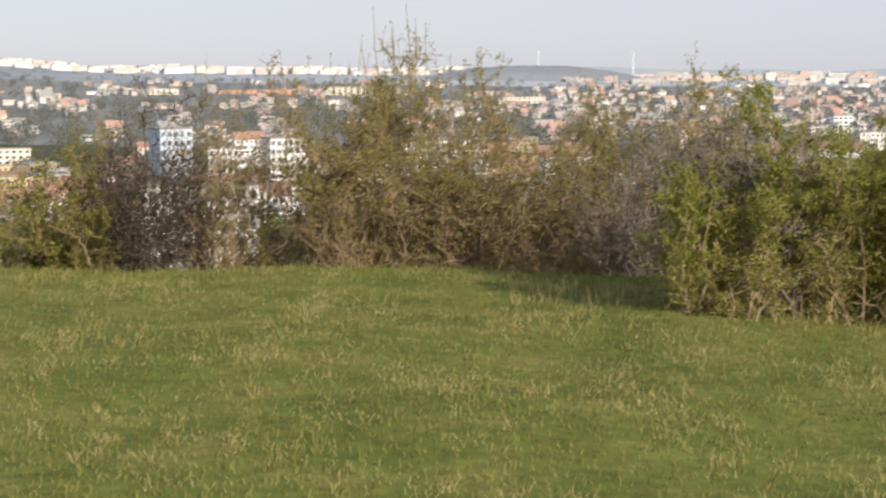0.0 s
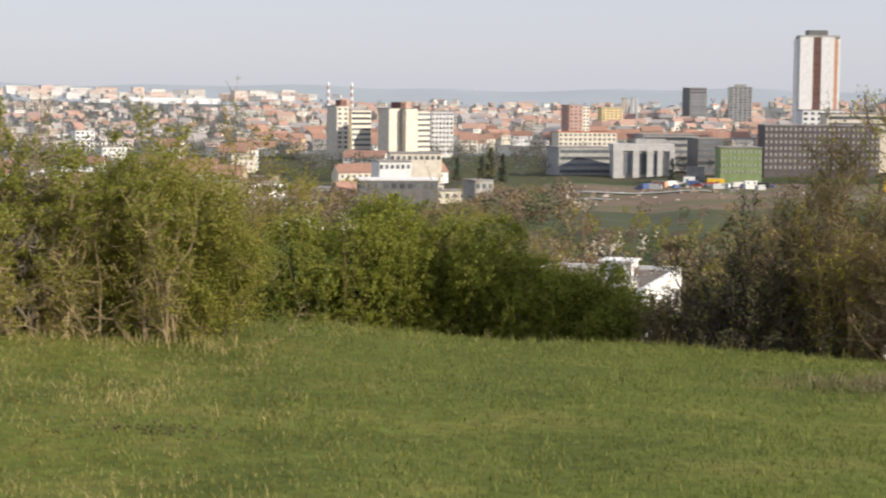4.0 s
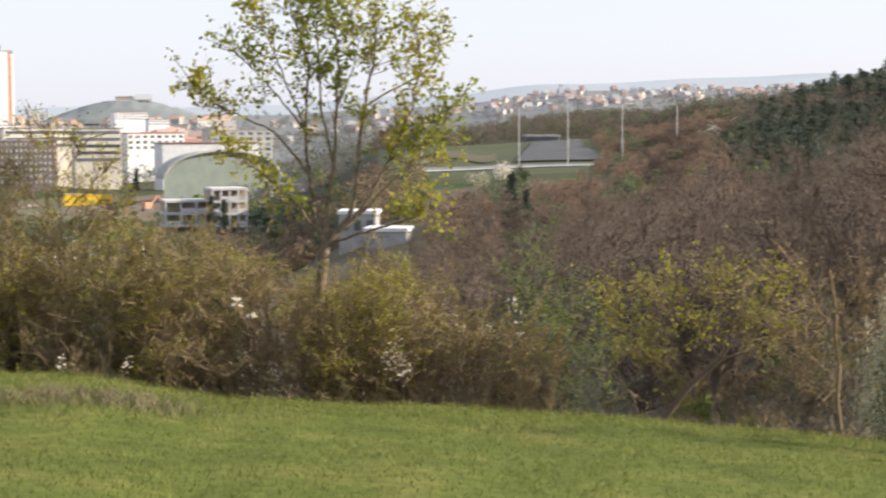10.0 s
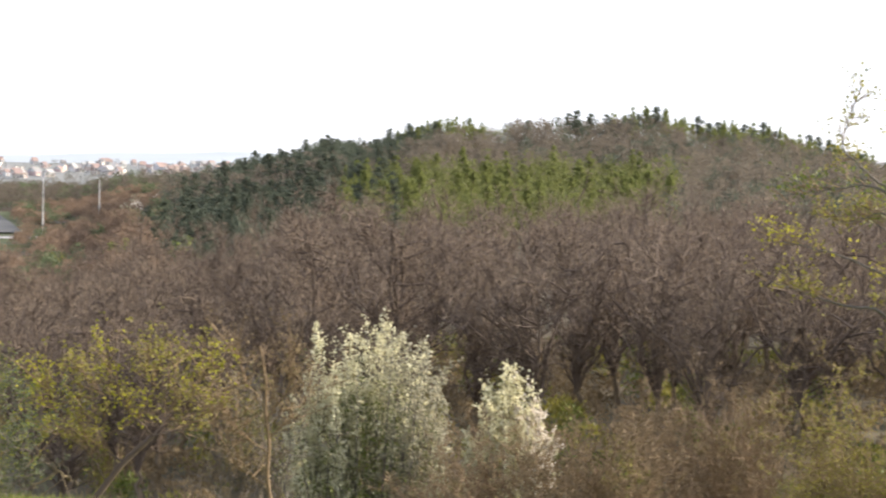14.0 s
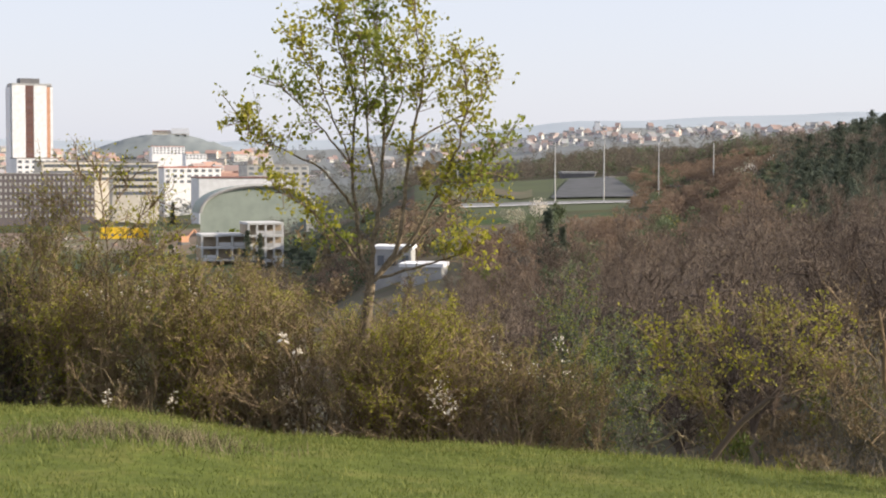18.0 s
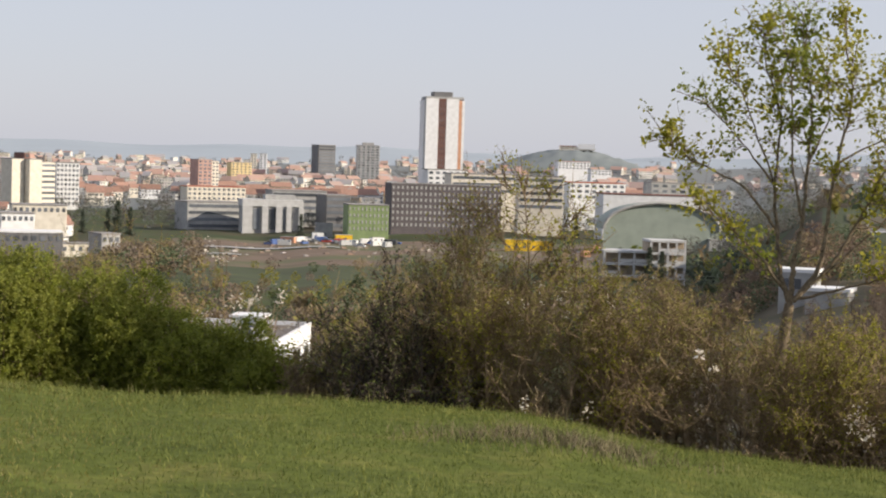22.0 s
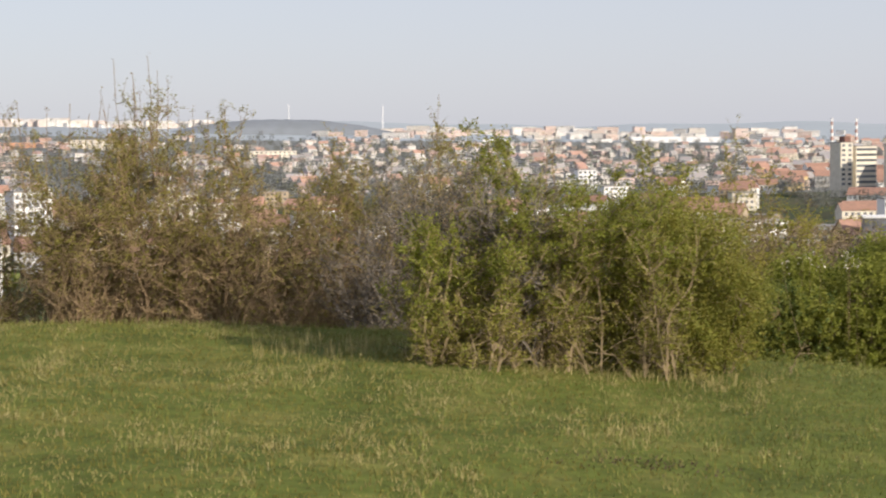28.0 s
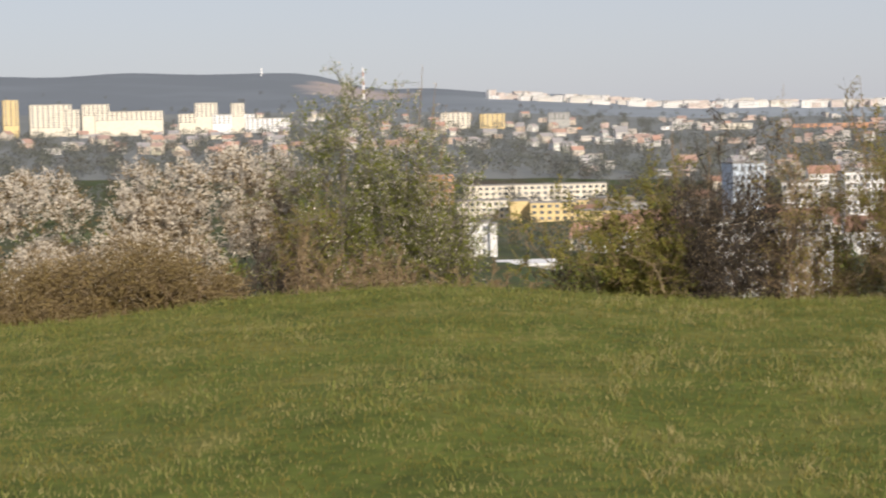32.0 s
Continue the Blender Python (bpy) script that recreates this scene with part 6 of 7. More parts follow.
def sheet(name, label, az0, az1, r0, r1, mat, lift=0.25, narrow=0.0, wave=0.02):
    """A thin patch laid on the ground between azimuths and distances."""
    az, r = np.linspace(az0, az1, 24), np.linspace(r0, r1, 14)
    A, R = np.meshgrid(az, r)
    A = (az0 + az1) / 2 + (A - (az0 + az1) / 2) * (1 - narrow * (R - r0) / (r1 - r0)) - 0.25 * narrow * (R - r0) / (r1 - r0)
    wob = 1 + wave * np.sin(A * 3.1)
    Z = ground(A.ravel(), (R * wob).ravel()) + lift
    V = np.stack([np.sin(np.radians(A)) * R * wob, np.cos(np.radians(A)) * R * wob, Z.reshape(A.shape)], -1).reshape(-1, 3)
    i, j = np.meshgrid(np.arange(13), np.arange(23), indexing="ij")
    q = np.stack([i * 24 + j, i * 24 + j + 1, (i + 1) * 24 + j + 1, (i + 1) * 24 + j], -1).reshape(-1, 4)
    return tagged(new(name, mesh_of(name, V, q, [mat], smooth=True)), label, "ground", kind="structure")


sheet("site_road", "pale grey access road past the building site", 26.4, 33.2, 662, 671, PAINT["grey"], 0.4, wave=0.003)
sheet("site_road", "pale grey slip road in the valley", 26.2, 30.0, 618, 624, PAINT["grey"], 0.4, wave=0.004)
sheet("road", "pale grey road along the far embankment", 49.8, 57, 369, 377, PAINT["asphalt"], 0.12, wave=0)
sheet("road_verge", "pale concrete kerb of the far road", 49.8, 57, 366.5, 368.6, PAINT["pale"], 0.22, wave=0)
sheet("paved_slope", "grey paved slope of the road bank", 53.2, 56.1, 384, 436, material("paved_slope", (0.09, 0.092, 0.10), 0.9, (0.065, 0.07, 0.072), scale=0.3), 0.35, 0.5, wave=0)
sheet("bare_bank", "brown bare strip in the green road bank", 49.5, 52.6, 392, 412, material("bare_bank", (0.12, 0.095, 0.065), 0.95, (0.08, 0.085, 0.045), scale=0.2), 0.25)
house("low flat-roofed pavilion on top of the road bank", 53.6, 54.65, 452, -0.66, "dark", 0, 6, 8, 8, roof="grey", name="pavilion")
house("small tan hut on the road bank", 55.1, 55.35, 440, -0.82, "tan", 0, 1, 20, 3, name="hut")
house("low dark-roofed shed beside the road", 57.0, 57.9, 400, -1.1, "brown", 0, 3, 5, 6, roof="roof", name="shed")
house("white church tower above the village", 54.63, 54.79, 2300, 1.02, "white", 0, 1, 10, 6, name="church_tower", roof="grey")


# ---- grass ----
GRASS = dict(
    short=material("grass_short", (0.208, 0.186, 0.045), 0.7, (0.132, 0.12, 0.031), island=True, trans=0.3, patch=((0.26, 0.235, 0.09), 2.2)),
    lush=material("grass_lush", (0.172, 0.204, 0.048), 0.7, (0.102, 0.13, 0.034), island=True, trans=0.35),
    tall=material("grass_tall", (0.242, 0.256, 0.066), 0.7, (0.124, 0.148, 0.039), island=True, trans=0.35),
    dry=material("grass_dry", (0.46, 0.39, 0.19), 0.8, (0.21, 0.19, 0.07), island=True, trans=0.3),
)


def blades(name, label, az, r, h, width, mat, seed, lean=0.5):
    """Bent blades of grass, each of two quads, standing on the ground."""
    rng = np.random.default_rng(seed)
    n = len(az)
    z = ground(az, r)
    p = np.stack([np.sin(np.radians(az)) * r, np.cos(np.radians(az)) * r, z - 0.005], 1)
    a = rng.uniform(0, 2 * np.pi, n)
    side = np.stack([np.cos(a), np.sin(a), np.zeros(n)], 1) * width
    b = rng.uniform(0, 2 * np.pi, n)
    out = np.stack([np.cos(b), np.sin(b), np.zeros(n)], 1) * (h * rng.uniform(0.1, lean, n))[:, None]
    up = np.array([0, 0, 1.0]) * h[:, None]
    m = p + up * 0.6 + out * 0.35
    t = p + up + out
    V = np.stack([p - side, p + side, m + side * 0.7, m - side * 0.7, t + side * 0.12, t - side * 0.12], 1).reshape(-1, 3)
    k = np.arange(n)[:, None] * 6
    q = np.stack([k + np.array([0, 1, 2, 3]), k + np.array([3, 2, 4, 5])], 1).reshape(-1, 4)
    return tagged(new(name, mesh_of(name, V, q, [mat])), label, "grass", kind="stuff")


def spread(n, seed, az0=-36, az1=90, r0=4.5, r1=17.5, patch=None):
    rng = np.random.default_rng(seed)
    az = rng.uniform(az0, az1, n)
    r = np.sqrt(rng.uniform(r0 ** 2, r1 ** 2, n))
    if patch:
        v = np.sin(az * 0.9 + 2 * np.sin(r * 0.8)) + np.sin(r * 2.1 + az * 0.3) + np.sin(az * 2.7 - r * 1.3)
        keep = v > patch
        az, r = az[keep], r[keep]
    return az, r


rg = np.random.default_rng(5)
az, r = spread(230000, 31)
h = rg.uniform(0.012, 0.04, len(az))
worn = az + rg.normal(0, 6, len(az)) < 19
blades("lawn_grass", "short worn meadow grass with straw on the hilltop", az[worn], r[worn], h[worn], 0.0035, GRASS["short"], 1, 1.0)
blades("lush_grass", "short lush green grass on the hilltop", az[~worn], r[~worn], h[~worn], 0.0038, GRASS["lush"], 11, 1.0)
az, r = spread(46000, 32, patch=0.5)
blades("grass_tufts", "taller green tufts in the lawn", az, r, rg.uniform(0.03, 0.075, len(az)), 0.0035, GRASS["tall"], 2, 0.9)
az, r = spread(46000, 33, r0=14.6, r1=18.2)
blades("tall_grass", "taller grass along the edge of the lawn", az, r, rg.uniform(0.03, 0.085, len(az)) * np.clip((r - 14) / 2, 0.4, 1), 0.0035, GRASS["tall"], 3, 0.7)
az, r = spread(50000, 36, -36, 24, patch=1.3)
blades("straw_mat", "matted short dry grass in patches on the lawn", az, r, rg.uniform(0.01, 0.03, len(az)), 0.003, GRASS["dry"], 6, 1.6)
# dry tufts, each a fan of pale blades
n = 1500
ca, cr = spread(n, 34, -14, 20, patch=0.3)
k = np.repeat(np.arange(len(ca)), 12)
az, r = ca[k] + rg.normal(0, 0.2, len(k)), cr[k] + rg.normal(0, 0.05, len(k))
blades("dry_tufts", "pale dry straw tufts in the lawn", az, r, rg.uniform(0.02, 0.07, len(k)), 0.0025, GRASS["dry"], 4, 1.2)
az, r = spread(3500, 35, r0=16.0, r1=18.0)
blades("dead_stalks", "dry straw stalks at the foot of the shrubs", az, r, rg.uniform(0.06, 0.2, len(az)), 0.0017, GRASS["dry"], 5, 0.5)


# ---- small things ----
def car(label, az, r, turn, paint, long=4.3, high=1.45, van=False):
    """A parked car or van with its cabin, windows and wheels."""
    root, _ = site("van" if van else "car", label, "vehicle", az, r, turn, "vehicles on the building site")
    w = 1.8
    put("body", box_mesh("body", long, w, high * (0.85 if van else 0.5), paint, 0.25), root, 0, 0, 0.3)
    if van:
        put("windscreen", box_mesh("windscreen", 0.9, w + 0.04, high * 0.3, PAINT["glass"], 0.1), root, long * 0.36, 0, high * 0.65)
    else:
        put("cabin", box_mesh("cabin", long * 0.52, w * 0.86, high * 0.42, PAINT["glass"], 0.3), root, -long * 0.04, 0, 0.3 + high * 0.5)
    for sx in (-0.32, 0.32):
        for sy in (-0.45, 0.45):
            V, q = tubes([(0, -0.1, 0)], [(0, 0.1, 0)], 0.33, 0.33, 10)
            put("wheel", mesh_of("wheel", V, q, [PAINT["dark"]]), root, sx * long, sy * w, 0.33)
    return root


CARS = [material("car_" + n, c, 0.35, tuple(v * 0.85 for v in c), scale=2, spec=0.5) for n, c in (("white", (0.75, 0.75, 0.74)), ("blue", (0.08, 0.14, 0.34)), ("red", (0.4, 0.06, 0.04)), ("silver", (0.45, 0.46, 0.47)), ("dark", (0.06, 0.065, 0.07)))]
rc = random.Random(8)
for i in range(26):
    k = rc.randrange(5)
    nm = ("white", "blue", "red", "silver", "dark")[k]
    van = rc.random() < 0.35
    car(f"{nm} {'delivery van' if van else 'car'} parked on the bare soil", 30.9 + i * 0.165 + rc.uniform(-0.05, 0.05), rc.uniform(700, 775), rc.uniform(-25, 60), CARS[k], 5.4 if van else 4.3, 2.4 if van else 1.45, van)


def container(label, az, r, w, h, mat, turn=10):
    root, _ = site("site_cabin", label, "container", az, r, turn, "site cabins")
    put("body", box_mesh("body", w, 2.6, h, PAINT[mat], 0.06), root, 0, 0, 0)
    put("roof", box_mesh("roof", w + 0.15, 2.75, 0.15, PAINT["grey"]), root, 0, 0, h + 0.005)
    for k in range(max(1, int(w // 3))):
        put("window", box_mesh("window", 1.0, 0.1, 0.9, PAINT["glass"]), root, -w / 2 + 1.5 + k * 3, -1.32, 1.1)


container("yellow site cabin beside the green office block", 33.3, 770, 7.5, 3.2, "bright")
container("white site cabin on the building site", 32.45, 790, 5, 2.8, "white")
container("grey box-shaped site building", 32.65, 820, 8, 6.5, "grey")
container("yellow market awning behind the thicket", 39.0, 690, 10, 4.5, "bright")
container("yellow market awning behind the thicket", 39.75, 700, 9, 4.0, "bright")
container("orange-roofed site cabin on bare soil", 31.5, 730, 6, 2.6, "orange", -20)
container("white site cabin among the vehicles", 34.4, 760, 6, 2.6, "white", 30)


def excavator():
    root, _ = site("excavator", "orange excavator with a raised bent arm", "excavator", 41.25, 640, 30)
    put("undercarriage", box_mesh("undercarriage", 4.2, 2.6, 1.0, PAINT["dark"], 0.4), root, 0, 0, 0)
    put("cab", box_mesh("cab", 3.4, 2.4, 2.2, PAINT["orange"], 0.3), root, -0.2, 0, 1.05)
    V, q = tubes([(1.2, 0, 2.2), (4.2, 0, 5.4)], [(4.2, 0, 5.4), (6.8, 0, 2.6)], 0.38, 0.26, 6)
    part("arm", mesh_of("arm", V, q, [PAINT["orange"]]), root)
    put("bucket", box_mesh("bucket", 1.2, 1.3, 1.0, PAINT["dark"], 0.3), root, 6.9, 0, 1.5)


excavator()


def rubble():
    """Heaps and stacks on the bare soil."""
    rng = np.random.default_rng(91)
    n = 160
    az, r = rng.uniform(29, 41, n), rng.uniform(600, 750, n)
    C = np.stack([np.sin(np.radians(az)) * r, np.cos(np.radians(az)) * r, ground(az, r)], 1)
    s = rng.uniform(0.3, 0.9, n)
    u = np.array([(-1, -1, 0), (1, -1, 0), (1, 1, 0), (-1, 1, 0), (-.5, -.5, 1), (.6, -.5, .9), (.5, .6, 1), (-.6, .5, .8)], float)
    V = (u[None] * np.stack([s * 1.6, s, s * 0.7], 1)[:, None] + C[:, None]).reshape(-1, 3)
    f = np.array([(0, 1, 5, 4), (1, 2, 6, 5), (2, 3, 7, 6), (3, 0, 4, 7), (4, 5, 6, 7)])
    q = (np.arange(n)[:, None, None] * 8 + f[None]).reshape(-1, 4)
    tagged(new("rubble", mesh_of("rubble", V, q, [wall_material("rubble_mix", [(0.26, 0.21, 0.17), (0.18, 0.13, 0.10), (0.42, 0.39, 0.36), (0.22, 0.15, 0.11)])])), "heaps of soil and building material", "rubble", kind="stuff")


rubble()


def dead_branch(label, pts, r0, seed, mat="grey", twigs=7):
    """A fallen bare bough through points given as azimuth, distance and elevation."""
    rng = np.random.default_rng(seed)
    P = np.array([(math.sin(radians(a)) * r, math.cos(radians(a)) * r, EYE + r * math.tan(radians(e))) for a, r, e in pts])
    t = np.linspace(0, len(P) - 1, 15)
    Q = np.stack([np.interp(t, np.arange(len(P)), P[:, i]) for i in range(3)], 1) + rng.normal(0, 0.01, (15, 3))
    root = tagged(new("dead_branch"), label, "branch")
    root.location = P[0]
    Q = Q - P[0]
    rad = np.linspace(r0, r0 * 0.35, 15)
    V, q = pipe(Q, rad, 6)
    part("bough", mesh_of("bough", V, q, [BARK[mat]]), root)
    for k in range(twigs):
        i = rng.integers(4, 14)
        d = rng.normal(0, 0.5, 3) + np.array([0, 0, 0.4])
        a, b = Q[i], Q[i] + d * 0.35
        c = b + (d + rng.normal(0, 0.4, 3)) * 0.2
        V, q = pipe([a, b, c], [r0 * 0.4, r0 * 0.25, r0 * 0.12], 4)
        part("twig", mesh_of("twig", V, q, [BARK[mat]]), root)


dead_branch("bare pale branch in the scrub", [(56.6, 17.0, -9.4), (57.4, 17.0, -8.9), (58.0, 17.1, -9.3)], 0.014, 2, "straw")
dead_branch("pale bent stem in the olive bush", [(-11.6, 18.4, -5.5), (-11.9, 18.4, -4.6), (-12.9, 18.4, -4.2)], 0.012, 7, "straw", 2)
dead_branch("dry leaning stalk at the lawn edge", [(19.55, 14.6, -7.6), (19.8, 14.6, -7.0), (20.1, 14.6, -6.5)], 0.007, 8, "straw", 2)
dead_branch("dry upright stalk at the lawn edge", [(39.3, 16.0, -8.3), (39.3, 16.0, -7.5), (39.25, 16.0, -7.2)], 0.009, 9, "straw", 3)


def sprig(az, el, r, n, size, seed, spread=0.09):
    rng = np.random.default_rng(seed)
    c = Vector((math.sin(radians(az)) * r, math.cos(radians(az)) * r, EYE + r * math.tan(radians(el))))
    root = tagged(new("blossom_sprig"), "white blossoming sprig among brown twigs", "blossom", "white sprigs in the thicket")
    foot = at(az, r + 0.2)
    root.location = foot
    o = np.array(c - foot)
    V, q = pipe([(0, 0, -0.05), o * 0.6, o], [0.0024, 0.002, 0.0014], 4)
    part("stalk", mesh_of("stalk", V, q, [BARK["brown"]]), root)
    V, q = leaves(o + rng.normal(0, spread, (n, 3)) * np.array([0.7, 0.7, 1.0]), size, rng)
    part("petal_growth", mesh_of("petal_growth", V, q, [LEAF["white"]]), root)["kind"] = "stuff"


sprig(44.62, -5.95, 16.2, 9, 0.06, 1, 0.03)
sprig(45.1, -6.45, 16.2, 8, 0.06, 2, 0.025)
sprig(49.7, -7.9, 16.6, 60, 0.035, 3, 0.09)
sprig(49.95, -8.1, 16.6, 50, 0.035, 4, 0.07)
sprig(38.93, -7.75, 16.0, 26, 0.03, 5, 0.04)
sprig(41.0, -7.9, 16.2, 16, 0.035, 6, 0.035)
for i in range(16):
    sprig(38.3 + rc.uniform(0, 4.5), -3.6 - rc.uniform(0, 1.6), 16.9, 9, 0.024, 20 + i, 0.035)
for i in range(12):
    sprig(50.6 + rc.uniform(0, 3.6), -5.6 - rc.uniform(0, 1.5), 16.4, 9, 0.022, 50 + i, 0.035)
for i in range(8):
    sprig(19.2 + rc.uniform(0, 2.6), -3.6 - rc.uniform(0, 0.6), 18.7, 11, 0.026, 80 + i, 0.045)

# trees standing on the slope just below the lawn
shrub("oliveb", 26.4, 2.0, -2.7, 30)
shrub("brownpink", 34.2, 1.5, -3.5, 30)
shrub("mixed", 24.6, 1.8, -3.4, 32)
bloom = tree("blossom_tree", "slender tree with sparse pale blossom on the slope", 71, 5.6, 2.0, 1.6, 0.06, 8, 12, 4, "brown", "white", 1500, 0.055, limb_r=0.022, clump=0.6)
stand(bloom, 29.6, 30.0, 1.0)
spruce = conifer("spruce_tree", "dark narrow spruce in the valley", 72, 9.0, 3.4, "pine", 2600, 0.4, 0.2, 0.05, 0.9)
stand(spruce, 43.3, 430, 1.05)
for az, r, s in ((43.7, 425, 1.0), (53.13, 200, 1.0), (53.6, 205, 0.7), (26.0, 760, 1.7), (26.4, 770, 1.4), (25.7, 765, 1.3), (24.9, 800, 1.2), (31.9, 800, 1.2), (40.9, 860, 1.2)):
    stand(copy_thing(spruce, Matrix()), az, r, s)
# matted grey stems of last year lying on the lawn
rg2 = np.random.default_rng(15)
k = 1500
az = np.concatenate([rg2.normal(38.4, 1.8, k // 2), rg2.normal(41.2, 1.6, k // 2)])
r = rg2.normal(13.6, 0.35, k)
DEAD = material("grass_dead", (0.21, 0.175, 0.11), 0.9, (0.12, 0.10, 0.06), island=True)
blades("dead_stems", "matted grey stems of last year on the lawn", az, r, rg2.uniform(0.03, 0.14, k), 0.003, DEAD, 7, 1.6)
az, r = rg2.normal(15.2, 1.6, 260), rg2.normal(9.3, 0.12, 260)
SOIL = material("bare_patch", (0.10, 0.075, 0.05), 0.95, (0.06, 0.045, 0.03), island=True)
blades("dead_stems", "brown bare patch with dead stems in the lawn", az, r, rg2.uniform(0.008, 0.025, 260), 0.006, SOIL, 8, 1.6)
# long grass standing in front of the shaded hollow
az, r = rg2.uniform(2, 10, 420), rg2.uniform(13.4, 15.0, 420)
blades("grass_stalks", "long pale grass stalks in the shaded hollow", az, r, rg2.uniform(0.05, 0.15, 420), 0.0028, GRASS["dry"], 9, 0.35)
az, r = rg2.uniform(9, 18, 420), rg2.normal(13.8, 0.3, 420)
blades("grass_stalks", "tangled dry grass at the foot of the green shrub", az, r, rg2.uniform(0.04, 0.13, 420), 0.0028, GRASS["dry"], 10, 0.6)

def closed_wood(name, label, az0, az1, r0, r1, gap, h, kinds, seed, zone):
    """A closed canopy of young trees in one mesh: upright sprays round scattered stems; zone picks the kind by place."""
    rng = np.random.default_rng(seed)
    n = int(radians(az1 - az0) * (r1 ** 2 - r0 ** 2) / 2 / gap ** 2)
    az = rng.uniform(az0, az1, n)
    r = np.sqrt(rng.uniform(r0 ** 2, r1 ** 2, n))
    kind = zone(az, r, rng)
    az, r, kind = az[kind >= 0], r[kind >= 0], kind[kind >= 0]
    n = len(az)
    H = rng.uniform(h[0], h[1], n)
    C = np.stack([np.sin(np.radians(az)) * r, np.cos(np.radians(az)) * r, ground(az, r)], 1)
    b = 130
    k = np.repeat(np.arange(n), b)
    m = len(k)
    u = rng.uniform(0, 1, m) ** 0.7
    a = rng.uniform(0, 2 * np.pi, m)
    w = gap * 0.62 * np.sqrt(rng.uniform(0, 1, m)) * np.sqrt(np.clip(1.12 - u, 0.05, 1))
    P = C[k] + np.stack([np.cos(a) * w, np.sin(a) * w, u * H[k] * 0.9], 1)
    V, q = leaves(P, gap * 0.17, rng, 1.3, 4.0)
    sheet_of = mesh_of(name, V, q, kinds, kind[k])
    return tagged(new(name, sheet_of), label, "trees", kind="stuff")


def hill_zone(a, r, rng):
    """0 leafless, 1 larch, 2 pine."""
    j = rng.normal(0, 0.5, len(a))
    k = np.zeros(len(a), int)
    k[(a + j > 65.8) & (a + j < 76.8) & (r + j * 20 < 292)] = 1
    k[(a + j > 68) & (a + j < 71.5) & (r > 360)] = 1
    k[(a + j < 66.8) & (r < 330)] = 2
    k[(a + j > 62) & (a + j < 69) & (r + j * 10 > 340)] = 2
    k[(a + j > 76.5) & (r + j * 10 > 365)] = 1
    k[(k == 0) & (rng.uniform(0, 1, len(a)) < 0.2)] = 2
    k[(a + j > 61) & (a + j < 66) & (r > 290) & (r + j * 10 < 335)] = 0
    return k


# hill twigs and larches dulled towards grey, haze painted into both colours
HILL_WOOD = material("twigs_hazy_wood", (0.175, 0.15, 0.12), 0.9, (0.125, 0.11, 0.09), island=True, trans=0.45)
HILL_LARCH = material("needles_hazy_larch", (0.15, 0.165, 0.055), 0.75, (0.11, 0.125, 0.045), island=True, trans=0.45)
closed_wood("hill_wood", "closed canopy of leafless trees, larches and pines on the rounded hill", 60.5, 92, 188, 396, 3.6, (3.6, 5.6), [HILL_WOOD, HILL_LARCH, LEAF["pine"]], 61, hill_zone)
SLOPE_WOOD = material("twigs_slope_wood", (0.26, 0.188, 0.135), 0.9, (0.165, 0.12, 0.09), island=True, trans=0.45)
closed_wood("slope_wood", "brown leafless woodland with olive patches on the valley slope", 46.5, 61.5, 128, 342, 3.4, (2.6, 4.6), [SLOPE_WOOD, LEAF["grey"], SLOPE_WOOD], 62, lambda a, r, g: np.where(np.sin(a * 1.7 + r * 0.02) + np.sin(r * 0.06 - a) + g.normal(0, 0.4, len(a)) + 0.7 * ((a > 53) & (a < 57.5) & (r > 150) & (r < 265)) > 1.2, 1, np.where(g.uniform(0, 1, len(a)) < 0.12, 2, 0)) - 9 * (((a < 50.5) & (r > 160) & (r < 280)) | ((a < 56.5) & (r > 285))))

closed_wood("undergrowth", "green and brown undergrowth among the trunks of the hollow", 58, 92, 36, 92, 1.5, (0.5, 1.7), [LEAF["brown"], LEAF["green"], LEAF["olive"]], 63, lambda a, r, g: np.where(np.sin(a * 1.3 + r * 0.2) + g.normal(0, 0.5, len(a)) > 0.3, g.integers(1, 3, len(a)), 0))

closed_wood("bank_wood", "brown and green woods behind the road bank", 48.5, 62, 455, 640, 4.4, (3.5, 7.5), [HILL_WOOD, LEAF["grey"], LEAF["brown"]], 64, lambda a, r, g: np.where(g.uniform(0, 1, len(a)) < 0.2, 1, 0) - 9 * ((a < 53.4) & (g.uniform(0, 1, len(a)) < 0.45)))

far_trees("valley_scrub", "brown scrub beside the building site", 25.6, 28.6, 460, 660, 70, (4, 8), [LEAF["brown"], LEAF["wood"], LEAF["grey"]], 31, blades=150, blade=0.12)

closed_wood("bank_scrub", "brown and olive scrub beside the road bank", 55.9, 61.8, 340, 458, 3.4, (1.5, 3.2), [SLOPE_WOOD, LEAF["grey"], LEAF["brown"]], 65, lambda a, r, g: np.where(np.sin(a * 2.1 + r * 0.05) + g.normal(0, 0.4, len(a)) > 0.9, 1, 0) - 9 * ((a < 58) & (r > 364) & (r < 384)))
far_trees("valley_scrub", "brown and olive scrub on the valley side", 38, 48.5, 210, 440, 230, (2.5, 5), [LEAF["wood"], LEAF["brown"], LEAF["olive"], LEAF["wood"]], 33, blades=150, blade=0.12, clear=lambda a, r: ((a > 45) & (r < 345)) | ((a > 41.3) & (a < 45.2) & (r > 300)))

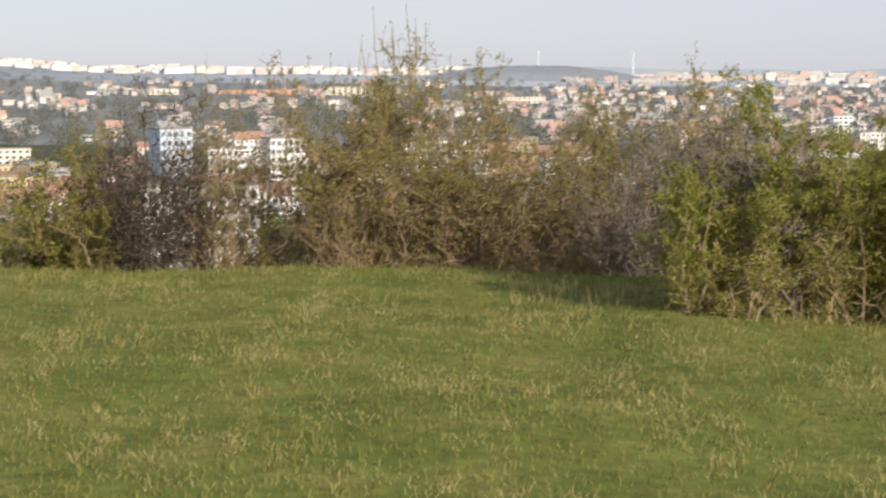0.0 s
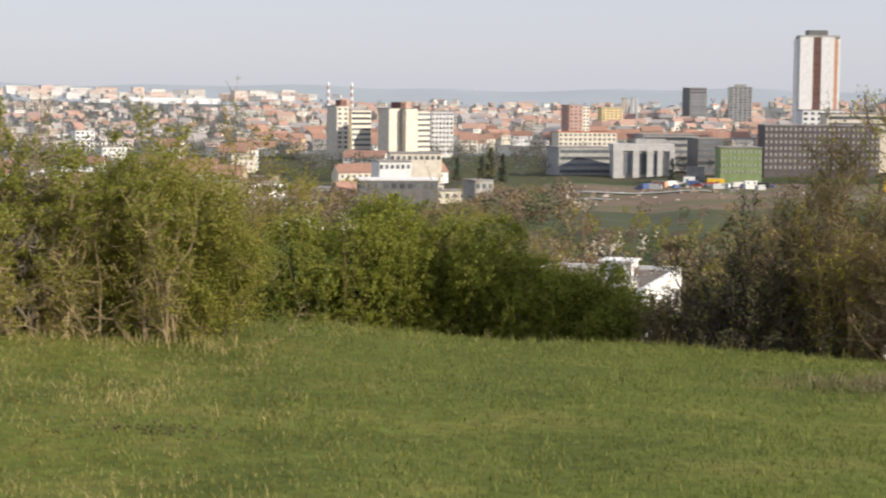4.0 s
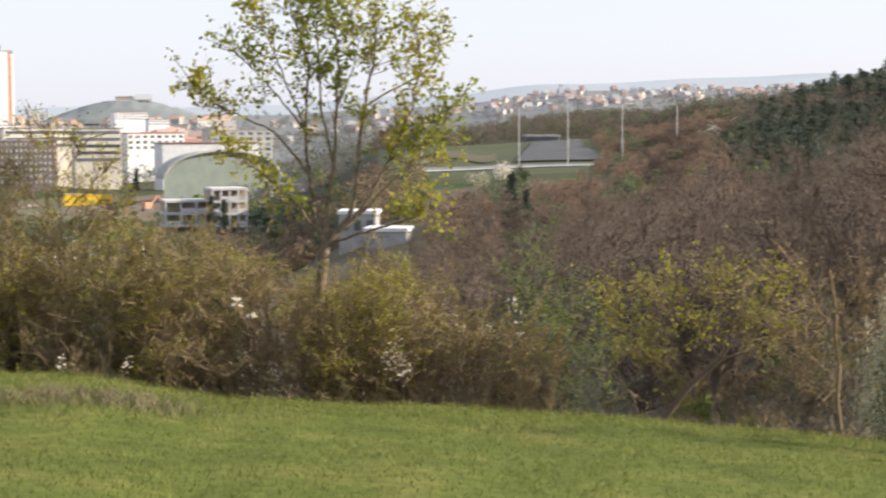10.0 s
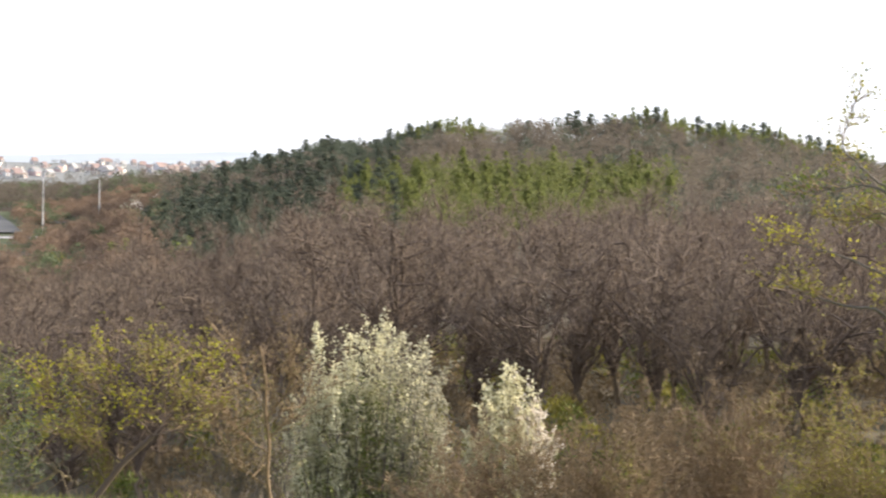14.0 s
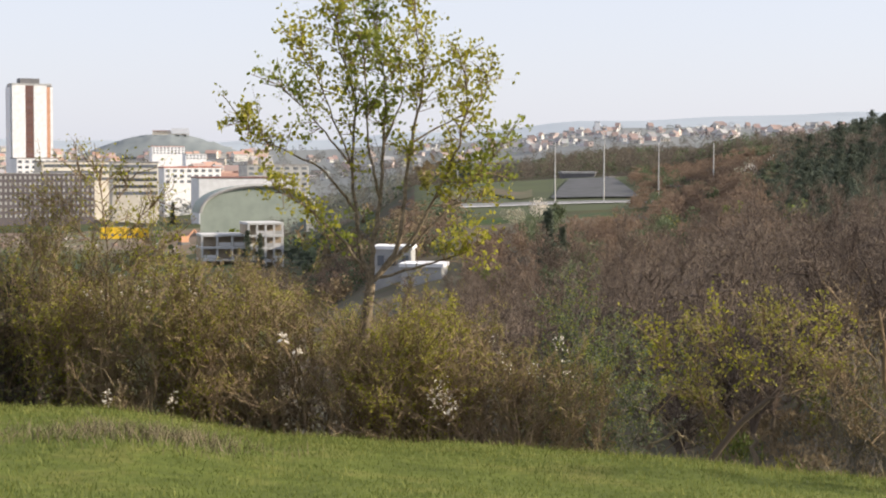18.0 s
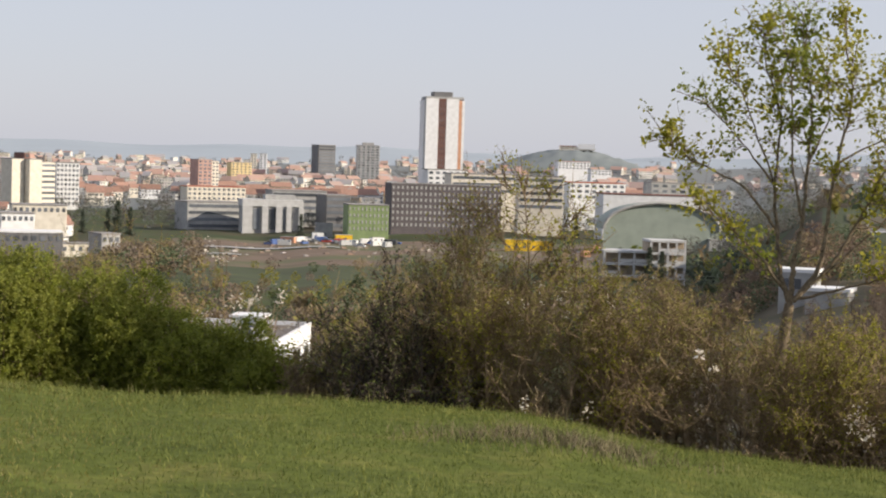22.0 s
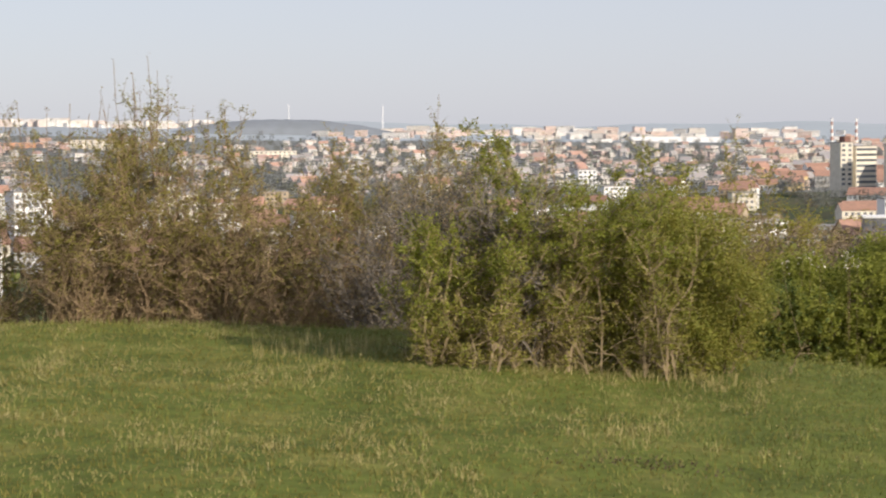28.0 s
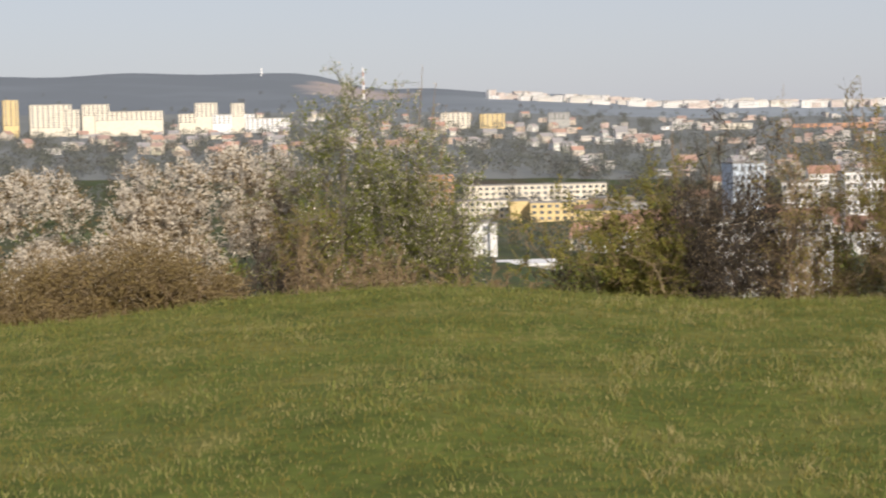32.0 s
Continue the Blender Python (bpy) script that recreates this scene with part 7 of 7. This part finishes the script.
far_trees("valley_scrub", "brown and dark scrub before the low halls", 21.2, 25.8, 470, 548, 60, (3, 5.5), [LEAF["brown"], LEAF["wood"], LEAF["pine"], LEAF["grey"]], 34, blades=150, blade=0.12)
far_trees("blossom_trees", "pale blossoming trees below the road", 51.6, 52.9, 318, 335, 5, (2.5, 4), [LEAF["white"], LEAF["silver"]], 35, blades=220, blade=0.1)
far_trees("blossom_trees", "pale blossoming trees beside the road", 59.0, 60.6, 330, 360, 4, (2.5, 4.5), [LEAF["silver"], LEAF["white"]], 36, blades=220, blade=0.1)
far_trees("valley_scrub", "brown and olive scrub below the concrete villa", 45.4, 51, 150, 232, 170, (1.1, 2.2), [LEAF["brown"], LEAF["olive"], LEAF["wood"]], 37, blades=130, blade=0.12)
far_trees("valley_scrub", "leafless scrub before the terraces", 41.2, 46, 330, 425, 26, (3, 6), [LEAF["wood"], LEAF["brown"]], 38, blades=150, blade=0.1)
far_trees("valley_trees", "brown poplars and trees before the slab blocks", 17.3, 22.2, 480, 640, 70, (6, 11), [LEAF["brown"], LEAF["wood"], LEAF["olive"], LEAF["brown"]], 39, blades=190, blade=0.09)
far_trees("valley_scrub", "brown woods on the slope behind the concrete villa", 44.6, 50.2, 272, 362, 190, (2.5, 4.5), [SLOPE_WOOD, LEAF["brown"], LEAF["grey"], SLOPE_WOOD], 40, blades=170, blade=0.11, clear=lambda a, r: (a < 45.4) & (r > 330))
# the trees behind the viewpoint whose shade falls on the lawn
stand(copy_thing(LEAFY[0], Matrix()), 109, 15.0, 1.05)
stand(copy_thing(LEAFY[2], Matrix()), 116, 15.5, 0.9)
house("low hall with pale flat roofs below the lawn", -16.7, -14.7, 400, -4.45, "grey", 1, 8, 6, 14, roof="white", name="industrial_hall")
house("low white hall below the lawn", -15.6, -13.8, 430, -4.75, "white", 1, 6, -6, 14, roof="white", name="industrial_hall")
far_trees("valley_scrub", "dark trees between the halls and the panel blocks", -19, -12, 520, 820, 130, (4, 9), [LEAF["pine"], LEAF["brown"], HAZY], 29, blades=150, blade=0.1)
